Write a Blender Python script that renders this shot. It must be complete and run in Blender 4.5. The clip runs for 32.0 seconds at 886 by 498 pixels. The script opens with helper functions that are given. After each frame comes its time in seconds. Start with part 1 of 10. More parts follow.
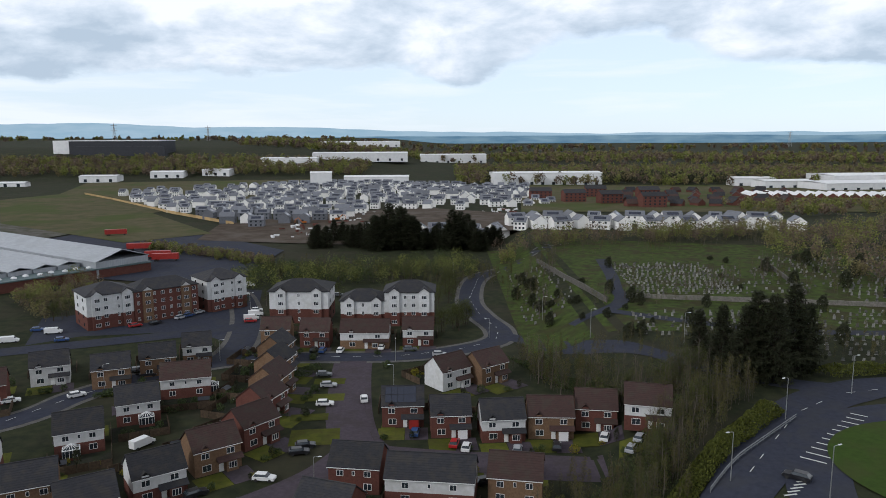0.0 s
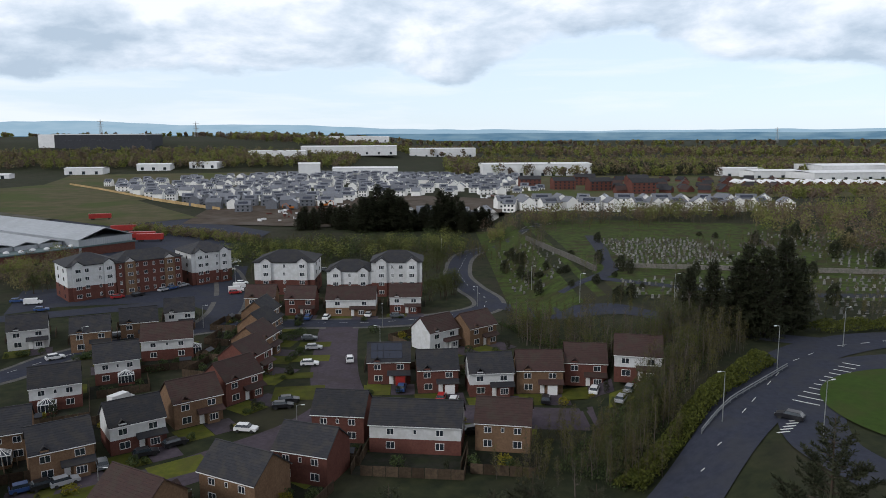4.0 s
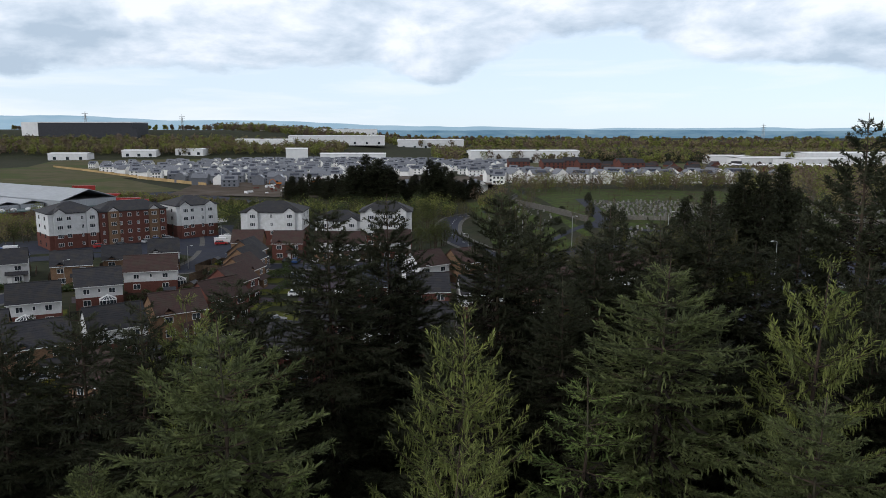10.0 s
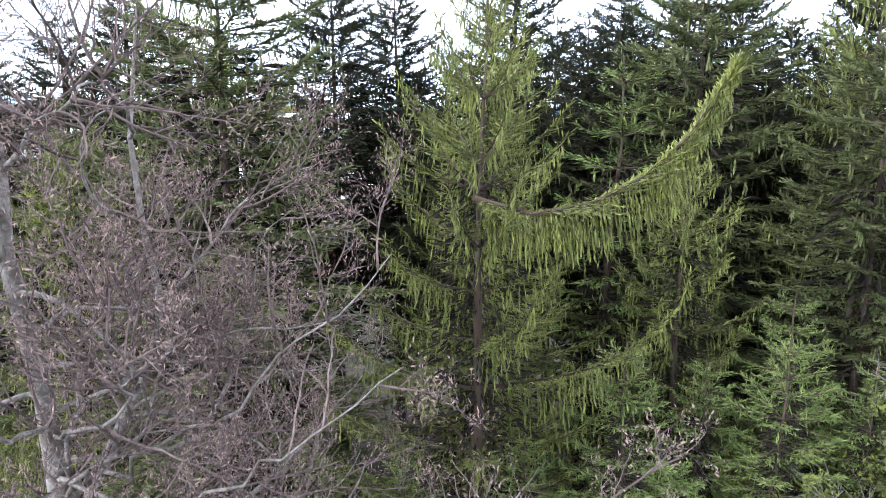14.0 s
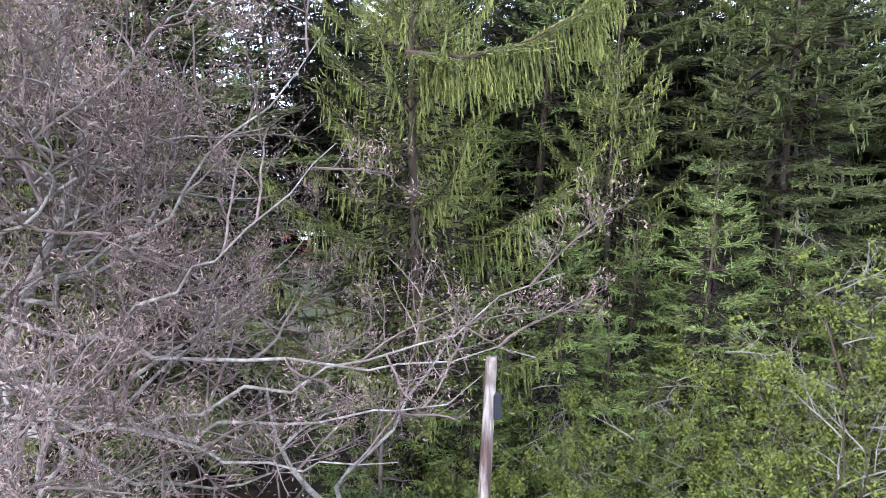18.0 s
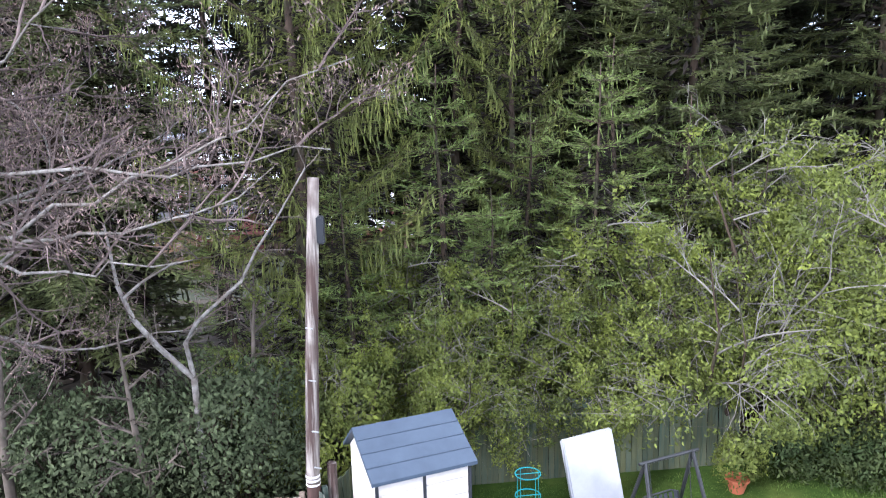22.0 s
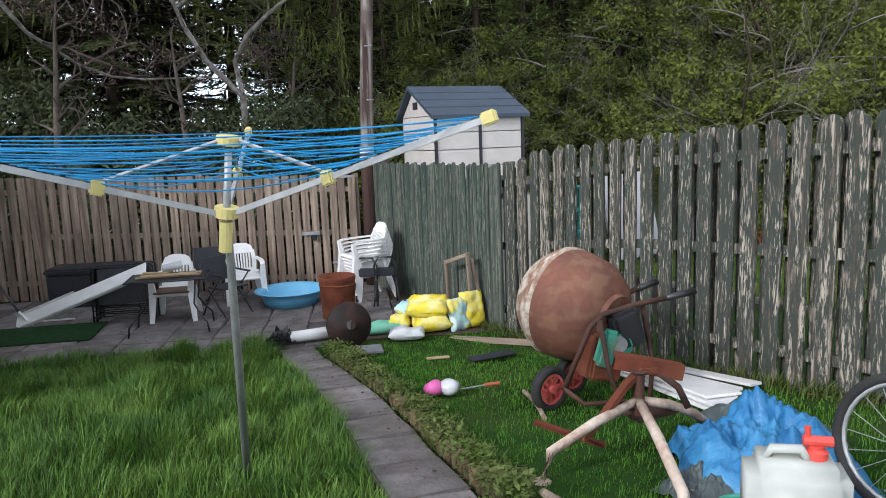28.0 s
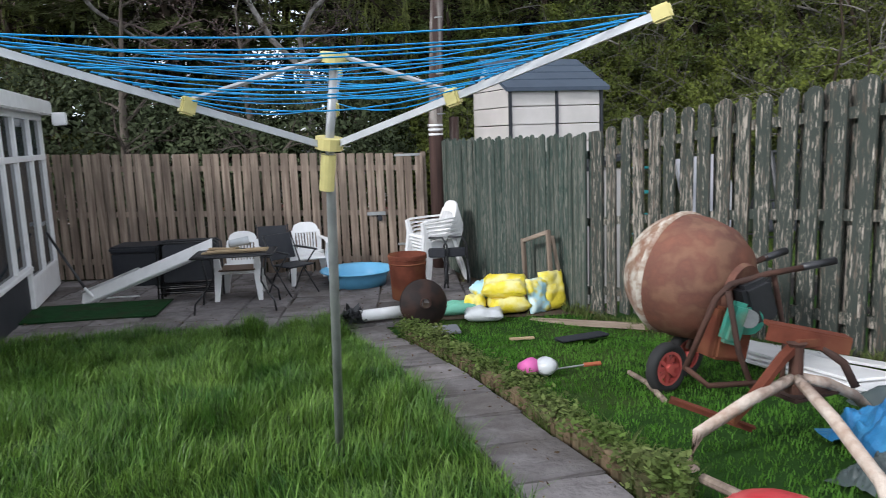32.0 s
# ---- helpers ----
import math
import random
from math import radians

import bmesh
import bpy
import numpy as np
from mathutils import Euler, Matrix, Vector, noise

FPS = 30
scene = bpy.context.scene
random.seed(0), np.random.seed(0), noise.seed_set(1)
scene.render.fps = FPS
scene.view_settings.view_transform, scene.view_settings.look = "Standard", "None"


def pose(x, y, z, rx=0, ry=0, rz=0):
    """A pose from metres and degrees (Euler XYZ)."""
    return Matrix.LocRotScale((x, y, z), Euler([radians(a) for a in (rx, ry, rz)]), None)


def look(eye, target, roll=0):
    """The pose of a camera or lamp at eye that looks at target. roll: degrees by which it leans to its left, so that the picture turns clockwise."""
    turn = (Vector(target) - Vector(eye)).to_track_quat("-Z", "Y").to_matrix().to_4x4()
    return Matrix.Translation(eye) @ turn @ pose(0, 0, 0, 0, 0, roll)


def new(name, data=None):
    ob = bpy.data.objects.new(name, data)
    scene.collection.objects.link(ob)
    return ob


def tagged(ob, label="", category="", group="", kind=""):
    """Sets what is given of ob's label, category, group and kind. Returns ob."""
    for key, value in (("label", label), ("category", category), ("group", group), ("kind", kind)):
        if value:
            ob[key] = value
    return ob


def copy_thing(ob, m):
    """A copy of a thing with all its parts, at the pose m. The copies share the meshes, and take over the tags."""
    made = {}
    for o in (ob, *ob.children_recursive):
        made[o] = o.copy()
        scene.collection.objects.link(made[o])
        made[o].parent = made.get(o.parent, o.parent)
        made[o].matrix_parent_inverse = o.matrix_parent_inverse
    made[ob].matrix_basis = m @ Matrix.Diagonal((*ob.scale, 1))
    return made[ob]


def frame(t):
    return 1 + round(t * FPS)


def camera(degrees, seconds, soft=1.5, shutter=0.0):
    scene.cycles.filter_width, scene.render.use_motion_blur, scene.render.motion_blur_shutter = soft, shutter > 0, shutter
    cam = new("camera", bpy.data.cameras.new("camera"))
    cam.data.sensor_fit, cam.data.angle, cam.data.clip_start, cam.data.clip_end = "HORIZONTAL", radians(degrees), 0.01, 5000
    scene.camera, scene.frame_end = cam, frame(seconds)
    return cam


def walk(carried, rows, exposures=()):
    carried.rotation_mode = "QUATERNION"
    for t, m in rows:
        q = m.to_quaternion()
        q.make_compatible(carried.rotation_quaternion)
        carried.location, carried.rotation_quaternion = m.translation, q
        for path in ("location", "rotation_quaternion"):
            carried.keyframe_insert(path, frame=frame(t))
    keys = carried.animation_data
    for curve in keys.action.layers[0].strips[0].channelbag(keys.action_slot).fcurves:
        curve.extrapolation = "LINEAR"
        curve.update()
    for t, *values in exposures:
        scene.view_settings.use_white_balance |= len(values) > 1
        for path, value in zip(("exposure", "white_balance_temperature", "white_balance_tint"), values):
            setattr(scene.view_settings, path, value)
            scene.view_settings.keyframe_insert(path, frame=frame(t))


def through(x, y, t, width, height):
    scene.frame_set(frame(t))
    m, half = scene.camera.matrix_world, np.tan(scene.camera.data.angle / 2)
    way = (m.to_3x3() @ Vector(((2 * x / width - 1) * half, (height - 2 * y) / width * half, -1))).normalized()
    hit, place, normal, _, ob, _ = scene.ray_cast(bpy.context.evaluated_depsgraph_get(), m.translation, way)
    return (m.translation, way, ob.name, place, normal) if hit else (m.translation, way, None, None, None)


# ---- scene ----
cam = camera(62.4, 32.0, 0.9, 0.25)
PATH = [
    (0, (-0.11, -0.387, 50.23), (-0.11, 1.59, 49.922), -0.2),
    (0.5, (0.468, 0.386, 49.558), (0.468, 2.363, 49.252), -0.2),
    (1, (0.571, 0.695, 48.529), (0.575, 2.671, 48.221), -0.3),
    (1.5, (0.69, 0.824, 47.326), (0.698, 2.8, 47.019), -0.3),
    (2, (0.58, 0.815, 45.743), (0.594, 2.791, 45.436), -0.3),
    (2.5, (0.525, 0.856, 44.322), (0.544, 2.832, 44.013), -0.3),
    (3, (0.585, 0.936, 42.955), (0.606, 2.912, 42.645), -0.3),
    (3.5, (0.616, 0.962, 41.476), (0.64, 2.938, 41.166), -0.3),
    (5.5, (0.054, 1.363, 35.999), (0.093, 3.339, 35.688), -0.1),
    (6, (-0.037, 1.402, 34.883), (0.005, 3.377, 34.57), -0.2),
    (6.5, (-0.05, 1.555, 33.442), (-0.006, 3.53, 33.129), -0.2),
    (7, (-0.025, 1.628, 32.088), (0.021, 3.603, 31.775), -0.2),
    (7.5, (-0.023, 1.365, 30.682), (0.025, 3.34, 30.369), -0.1),
    (8, (-0.147, 1.11, 29.261), (-0.095, 3.084, 28.948), -0.1),
    (8.5, (-0.1, 1.331, 27.823), (-0.046, 3.306, 27.511), -0.1),
    (9, (-0.129, 1.468, 26.418), (-0.072, 3.443, 26.106), -0.0),
    (9.5, (-0.215, 1.634, 24.998), (-0.156, 3.609, 24.687), 0.1),
    (10, (-0.305, 1.759, 23.563), (-0.243, 3.733, 23.252), 0.1),
    (10.5, (-0.383, 1.978, 22.291), (-0.318, 3.952, 21.978), 0.0),
    (11, (-0.427, 2.29, 20.943), (-0.363, 4.264, 20.63), -0.1),
    (11.5, (-0.51, 2.53, 19.587), (-0.448, 4.503, 19.269), -0.3),
    (12, (-0.639, 2.734, 18.184), (-0.577, 4.706, 17.858), -0.3),
    (12.5, (-0.758, 2.866, 16.724), (-0.692, 4.837, 16.39), -0.3),
    (13, (-0.891, 3.016, 15.217), (-0.822, 4.986, 14.879), -0.3),
    (13.5, (-0.925, 3.014, 13.971), (-0.862, 4.982, 13.62), -0.1),
    (14, (-0.921, 2.749, 13.219), (-0.855, 4.717, 12.864), 0.0),
    (14.5, (-0.939, 2.345, 12.378), (-0.873, 4.311, 12.018), -0.1),
    (15, (-0.984, 2.229, 11.171), (-0.919, 4.195, 10.809), -0.2),
    (15.5, (-1.073, 2.292, 10.191), (-1.002, 4.257, 9.828), -0.5),
    (17.5, (-1.111, 2.178, 10.176), (-0.877, 4.126, 9.787), -0.7),
    (18, (-0.914, 2.183, 10.318), (-0.682, 4.131, 9.93), -0.9),
    (18.5, (-0.599, 2.12, 10.38), (-0.369, 4.069, 9.993), -1.0),
    (19, (-0.172, 1.995, 10.441), (0.051, 3.945, 10.056), -1.2),
    (19.5, (0.262, 1.957, 10.435), (0.486, 3.906, 10.048), -1.2),
    (20, (1.182, 1.83, 10.406), (1.402, 3.78, 10.02), -1.3),
    (20.5, (1.843, 1.649, 10.19), (2.061, 3.6, 9.81), -1.4),
    (21, (2.043, 1.615, 9.123), (2.262, 3.568, 8.752), -1.5),
    (21.5, (2.091, 1.609, 8.252), (2.304, 3.563, 7.88), -1.5),
    (22, (2.028, 1.673, 7.143), (2.238, 3.628, 6.776), -1.6),
    (22.5, (1.926, 1.742, 6.106), (2.136, 3.696, 5.737), -1.6),
    (23, (1.763, 1.768, 5.135), (1.972, 3.722, 4.768), -1.8),
    (23.5, (1.699, 1.837, 4.373), (1.905, 3.792, 4.004), -1.9),
    (24, (1.643, 1.926, 4.303), (1.845, 3.881, 3.93), -1.9),
    (24.5, (1.48, 1.684, 4.246), (1.682, 3.639, 3.875), -1.9),
    (25, (1.34, 1.366, 4.088), (1.542, 3.32, 3.716), -1.9),
    (25.5, (1.232, 1.331, 3.407), (1.431, 3.286, 3.035), -2.0),
    (27.5, (0.722, 0.387, 1.589), (0.96, 2.348, 1.28), -2.1),
    (28, (0.676, 0.433, 1.312), (0.91, 2.395, 1.003), -2.1),
    (28.5, (0.647, 0.537, 1.129), (0.878, 2.499, 0.816), -2.1),
    (29, (0.63, 0.603, 1.005), (0.862, 2.564, 0.689), -2.0),
    (29.5, (0.622, 0.639, 0.996), (0.855, 2.6, 0.678), -2.0),
    (30, (0.628, 0.67, 0.988), (0.861, 2.631, 0.669), -2.0),
    (30.5, (0.458, 0.723, 0.974), (0.688, 2.683, 0.655), -2.0),
    (31, (0.344, 0.806, 0.981), (0.575, 2.767, 0.66), -2.0),
    (31.5, (0.354, 0.885, 0.987), (0.587, 2.845, 0.666), -2.0),
    (32, (0.342, 0.978, 0.995), (0.446, 2.951, 0.68), -2.1),
]
walk(cam, [(t, look(eye, target, roll)) for t, eye, target, roll in PATH],
     [(0, 0.1, 6050, 10), (10.0, 0.1, 6050, 10), (11.4, 0.18, 6100, 10), (12.2, 0.2, 6000, 10), (13.0, 0.8, 5950, 12), (13.7, 2.2, 5700, 14), (17.5, 2.6, 5500, 17), (22, 2.55, 5550, 17), (24, 2.05, 5650, 14), (25.5, 1.92, 5700, 13), (28, 1.2, 5950, 11), (32, 1.2, 5950, 11)])

# world: broken cloud over a pale blue sky
world = bpy.data.worlds.new("sky")
scene.world = world
world.use_nodes = True
SUN_AZ, SUN_EL = radians(234), radians(29)


def build_sky():
    nt = world.node_tree
    nt.nodes.clear()
    add = nt.nodes.new
    lk = nt.links.new
    sky = add("ShaderNodeTexSky")
    sky.sky_type, sky.sun_disc, sky.sun_elevation, sky.sun_rotation = "NISHITA", False, SUN_EL, SUN_AZ
    sky.air_density, sky.dust_density, sky.ozone_density = 1.0, 0.3, 2.0
    co = add("ShaderNodeTexCoord")
    sep = add("ShaderNodeSeparateXYZ")
    lk(co.outputs["Generated"], sep.inputs[0])
    # a bank of heaped cloud with a flat base that climbs and breaks up towards the east
    def math_node(op, p, q=None, r=None):
        n = add("ShaderNodeMath")
        n.operation = op
        for i, v in enumerate((p, q, r)):
            if v is not None:
                if isinstance(v, (int, float)):
                    n.inputs[i].default_value = v
                else:
                    lk(v, n.inputs[i])
        return n.outputs[0]

    def noise_of(scale, size, at, detail=9, rough=0.56, twist=0.2):
        mp = add("ShaderNodeMapping")
        mp.inputs["Location"].default_value, mp.inputs["Scale"].default_value = at, size
        lk(co.outputs["Generated"], mp.inputs["Vector"])
        n = add("ShaderNodeTexNoise")
        n.inputs["Scale"].default_value, n.inputs["Detail"].default_value, n.inputs["Roughness"].default_value, n.inputs["Distortion"].default_value = scale, detail, rough, twist
        lk(mp.outputs[0], n.inputs["Vector"])
        return n.outputs[0]

    def ramp_of(value, stops):
        r = add("ShaderNodeValToRGB")
        while len(r.color_ramp.elements) < len(stops):
            r.color_ramp.elements.new(0.5)
        for e, (p, c) in zip(r.color_ramp.elements, stops):
            e.position, e.color = p, (*c, 1) if isinstance(c, tuple) else (c, c, c, 1)
        lk(value, r.inputs[0])
        return r.outputs[0]
    az = math_node("ARCTAN2", sep.outputs["X"], sep.outputs["Y"])
    el = math_node("ARCSINE", sep.outputs["Z"])
    u = math_node("MULTIPLY_ADD", az, 1 / 1.4, 0.5)
    base = math_node("MULTIPLY", ramp_of(u, [((a + 0.7) / 1.4, h / 0.2) for a, h in CLOUD_BASE]), 0.2)
    big = noise_of(5.0, (1, 1, 2.2), CLOUD_AT)
    fine = noise_of(14.0, (1, 1, 2.0), (4.1, 1.3, 0.7))
    d = math_node("SUBTRACT", el, base)
    d = math_node("ADD", d, math_node("MULTIPLY_ADD", big, 0.07, -0.035))
    d = math_node("ADD", d, math_node("MULTIPLY_ADD", fine, 0.03, -0.015))
    bank = ramp_of(math_node("MULTIPLY_ADD", d, 10.0, 0.5), ((0.46, 0.0), (0.58, 1.0)))
    # thin streaks of pale cloud under the bank
    streak = ramp_of(math_node("ADD", noise_of(4.0, (1, 1, 9), (2.2, 0.4, 0.9)), math_node("MULTIPLY", az, -0.12)), ((0.46, 0.0), (0.68, 0.75)))
    cover = math_node("MAXIMUM", bank, streak)
    # shading: blue-grey bases, white heaped tops
    heap = noise_of(6.5, (1, 1, 2.4), (7.3, 2.9, 1.4), 10, 0.58)
    tone = math_node("ADD", math_node("MULTIPLY", d, 7.5), math_node("MULTIPLY_ADD", heap, 3.0, -1.32))
    tone = math_node("MAXIMUM", tone, math_node("SUBTRACT", 0.78, bank))
    tops = ramp_of(tone, ((0.08, (0.47, 0.55, 0.63)), (0.45, (0.68, 0.74, 0.80)), (0.85, (0.97, 0.97, 0.98))))
    bgs = add("ShaderNodeBackground"); bgs.inputs["Strength"].default_value = SKY_STRENGTH
    tint = add("ShaderNodeMix"); tint.data_type = "RGBA"; tint.blend_type = "MULTIPLY"; tint.inputs["Factor"].default_value = 1.0
    tint.inputs["B"].default_value = (0.80, 0.92, 1.08, 1)
    lk(sky.outputs[0], tint.inputs["A"])
    # thin high haze pales the blue
    hz = add("ShaderNodeMix"); hz.data_type = "RGBA"; hz.inputs["Factor"].default_value = 0.8
    hz.inputs["B"].default_value = (5.5, 5.95, 6.3, 1)
    lk(tint.outputs["Result"], hz.inputs["A"]); lk(hz.outputs["Result"], bgs.inputs["Color"])
    bgc = add("ShaderNodeBackground"); bgc.inputs["Strength"].default_value = CLOUD_STRENGTH
    # the unseen cloud overhead is darkened, to dim the light on the ground
    deep = add("ShaderNodeMix"); deep.data_type = "RGBA"; deep.blend_type = "MULTIPLY"; deep.inputs["Factor"].default_value = 1.0
    lk(tops, deep.inputs["A"]); lk(ramp_of(el, ((0.2, 1.0), (0.75, 0.55))), deep.inputs["B"])
    lk(deep.outputs["Result"], bgc.inputs["Color"])
    mx = add("ShaderNodeMixShader")
    sc = add("ShaderNodeMath"); sc.operation = "MULTIPLY"; sc.inputs[1].default_value = 0.93
    lk(cover, sc.inputs[0])
    lk(sc.outputs[0], mx.inputs[0]); lk(bgs.outputs[0], mx.inputs[1]); lk(bgc.outputs[0], mx.inputs[2])
    out = add("ShaderNodeOutputWorld")
    lk(mx.outputs[0], out.inputs[0])


# azimuth and height of the cloud base, in radians
CLOUD_BASE = ((-0.69, 0.07), (-0.30, 0.083), (-0.14, 0.078), (0.05, 0.076), (0.09, 0.1), (0.17, 0.12), (0.26, 0.128), (0.31, 0.112), (0.4, 0.085), (0.69, 0.06))
CLOUD_AT, SKY_STRENGTH, CLOUD_STRENGTH = (0.9, 0.35, 0.2), 0.14, 1.0
build_sky()
sun = new("sun", bpy.data.lights.new("sun", "SUN"))
sun.data.energy, sun.data.angle, sun.data.color = 1.3, radians(10), (1.0, 0.95, 0.88)
sun.matrix_world = look((0, 0, 60), Vector((0, 0, 60)) - Vector((math.sin(SUN_AZ) * math.cos(SUN_EL), math.cos(SUN_AZ) * math.cos(SUN_EL), math.sin(SUN_EL))))


# ---- materials ----
def material(name, a, b=None, scale=4.0, rough=0.8, metal=0.0, bump=0.0, bscale=None, rand=0.0, c=None, cscale=0.6, camount=0.5, stretch=(1, 1, 1), spec=0.3, detail=6, island=False, edge=(0.33, 0.67)):
    """Two tones mixed by a grain, a third by broad stains, brightness varied piece by piece, and a fine relief."""
    m = bpy.data.materials.new(name)
    m.use_nodes = True
    nt = m.node_tree
    add, lk = nt.nodes.new, nt.links.new
    p = nt.nodes["Principled BSDF"]
    p.inputs["Roughness"].default_value, p.inputs["Metallic"].default_value = rough, metal
    # rough matter hides most of its gloss in its own pits
    p.inputs["Specular IOR Level"].default_value = 0.06 if rough >= 0.85 else spec
    co = add("ShaderNodeTexCoord")
    mp = add("ShaderNodeMapping"); mp.inputs["Scale"].default_value = stretch
    # every piece takes its grain from another spot
    inf = add("ShaderNodeObjectInfo")
    ofs = add("ShaderNodeMath"); ofs.operation = "MULTIPLY"; ofs.inputs[1].default_value = 61.0
    lk(inf.outputs["Random"], ofs.inputs[0])
    va = add("ShaderNodeVectorMath"); va.operation = "ADD"
    lk(co.outputs["Object"], va.inputs[0]); lk(ofs.outputs[0], va.inputs[1])
    lk(va.outputs[0], mp.inputs["Vector"])
    n = add("ShaderNodeTexNoise"); n.inputs["Scale"].default_value, n.inputs["Detail"].default_value = scale, detail
    n.inputs["Roughness"].default_value = 0.62
    lk(mp.outputs[0], n.inputs["Vector"])
    r = add("ShaderNodeValToRGB")
    b = b or tuple(v * 0.75 for v in a)
    r.color_ramp.elements[0].position, r.color_ramp.elements[0].color = edge[0], (*a, 1)
    r.color_ramp.elements[1].position, r.color_ramp.elements[1].color = edge[1], (*b, 1)
    lk(n.outputs[0], r.inputs[0])
    last = r.outputs[0]
    if c:
        n2 = add("ShaderNodeTexNoise"); n2.inputs["Scale"].default_value, n2.inputs["Detail"].default_value = cscale, 5
        lk(va.outputs[0], n2.inputs["Vector"])
        r2 = add("ShaderNodeValToRGB")
        r2.color_ramp.elements[0].position, r2.color_ramp.elements[1].position = 0.48, 0.62
        lk(n2.outputs[0], r2.inputs[0])
        k = add("ShaderNodeMath"); k.operation = "MULTIPLY"; k.inputs[1].default_value = camount
        lk(r2.outputs[0], k.inputs[0])
        mx = add("ShaderNodeMix"); mx.data_type = "RGBA"
        lk(k.outputs[0], mx.inputs["Factor"]); lk(last, mx.inputs["A"]); mx.inputs["B"].default_value = (*c, 1)
        last = mx.outputs["Result"]
    if rand:
        if island:
            src = add("ShaderNodeNewGeometry").outputs["Random Per Island"]
        else:
            src = add("ShaderNodeObjectInfo").outputs["Random"]
        mr = add("ShaderNodeMapRange"); mr.inputs["To Min"].default_value, mr.inputs["To Max"].default_value = 1 - rand, 1 + rand
        lk(src, mr.inputs["Value"])
        hv = add("ShaderNodeHueSaturation")
        lk(mr.outputs[0], hv.inputs["Value"]); lk(last, hv.inputs["Color"])
        last = hv.outputs[0]
    lk(last, p.inputs["Base Color"])
    if bump:
        bn = add("ShaderNodeTexNoise"); bn.inputs["Scale"].default_value, bn.inputs["Detail"].default_value = bscale or scale * 2, 4
        lk(mp.outputs[0], bn.inputs["Vector"])
        bp = add("ShaderNodeBump"); bp.inputs["Strength"].default_value, bp.inputs["Distance"].default_value = bump, 0.02
        lk(bn.outputs[0], bp.inputs["Height"]); lk(bp.outputs[0], p.inputs["Normal"])
    return m


def leafy(name, a, b, rand=0.35, scale=1.2, through=0.25, spec=0.1):
    """Foliage: two greens by clump and by leaf, with some light let through."""
    m = material(name, a, b, scale=scale, rough=0.65 if spec < 0.2 else 0.42, rand=rand, island=True, spec=spec)
    nt = m.node_tree
    p = nt.nodes["Principled BSDF"]
    tr = nt.nodes.new("ShaderNodeBsdfTranslucent")
    src = p.inputs["Base Color"].links[0].from_socket
    nt.links.new(src, tr.inputs["Color"])
    mx = nt.nodes.new("ShaderNodeMixShader"); mx.inputs[0].default_value = through
    nt.links.new(p.outputs[0], mx.inputs[1]); nt.links.new(tr.outputs[0], mx.inputs[2])
    nt.links.new(mx.outputs[0], nt.nodes["Material Output"].inputs["Surface"])
    return m


def glazing(name, tint=(0.03, 0.04, 0.05)):
    m = material(name, tint, tuple(v * 0.6 for v in tint), scale=0.7, rough=0.06, spec=0.6)
    return m


M_BRICK = material("red_brick", (0.14, 0.06, 0.047), (0.10, 0.045, 0.037), 3, 0.9, bump=0.3, bscale=14, rand=0.12, c=(0.0864, 0.036, 0.0288), camount=0.35)
M_TAN = material("tan_brick", (0.2, 0.13, 0.08), (0.145, 0.09, 0.058), 3, 0.9, bump=0.3, bscale=14, rand=0.12, c=(0.116, 0.068, 0.0408), camount=0.35)
M_RENDER = material("white_render", (0.58, 0.585, 0.59), (0.49, 0.495, 0.5), 1.3, 0.9, bump=0.15, bscale=20, rand=0.08, c=(0.4, 0.4, 0.376), camount=0.35)
M_ROOF = material("dark_roof_tiles", (0.031, 0.031, 0.036), (0.019, 0.0195, 0.024), 2.2, 0.8, bump=0.5, bscale=7, rand=0.2, c=(0.0465, 0.0409, 0.0341), camount=0.5, stretch=(0.62, 0.62, 2.48))
M_ROOFB = material("brown_roof_tiles", (0.0561, 0.0297, 0.0251), (0.0363, 0.0211, 0.0198), 2.2, 0.8, bump=0.5, bscale=7, rand=0.2, c=(0.0462, 0.0396, 0.0297), camount=0.5, stretch=(0.66, 0.66, 2.64))
M_SLATE = material("new_grey_roof", (0.16, 0.168, 0.19), (0.115, 0.122, 0.142), 1.5, 0.6, rand=0.2, c=(0.112, 0.112, 0.12))
# lighter copy of the white render, with the far estate's sunlight in its colour
M_NEWWHITE = material("sunlit_white_render", (0.80, 0.79, 0.76), (0.72, 0.71, 0.69), 0.5, 0.9, rand=0.08)
M_GRAVEG = material("graveyard_turf", (0.06, 0.085, 0.019), (0.027, 0.034, 0.014), 0.35, 0.95, bump=0.4, bscale=8, c=(0.042, 0.034, 0.02), cscale=0.11, camount=0.75)
M_FIELD = material("rough_field", (0.058, 0.06, 0.026), (0.1, 0.084, 0.05), 0.09, 0.95, c=(0.052, 0.07, 0.018), cscale=0.02, camount=0.8, detail=10)
M_ISLAND = material("roundabout_turf", (0.042, 0.07, 0.014), (0.032, 0.055, 0.012), 0.8, 0.95, bump=0.4, bscale=12, c=(0.05, 0.055, 0.02), cscale=0.15)
M_WHITE = material("white_plastic", (0.8, 0.8, 0.8), (0.7, 0.7, 0.7), 6, 0.35, c=(0.6, 0.6, 0.57), camount=0.3, spec=0.5)
M_GLASS = glazing("window_glass")
M_SOLAR = material("solar_glass", (0.012, 0.016, 0.03), (0.02, 0.025, 0.045), 3, 0.15, spec=0.6)
M_TARMAC = material("worn_tarmac", (0.042, 0.046, 0.064), (0.031, 0.034, 0.048), 0.8, 0.9, bump=0.2, bscale=30, c=(0.046, 0.047, 0.052), cscale=0.15)
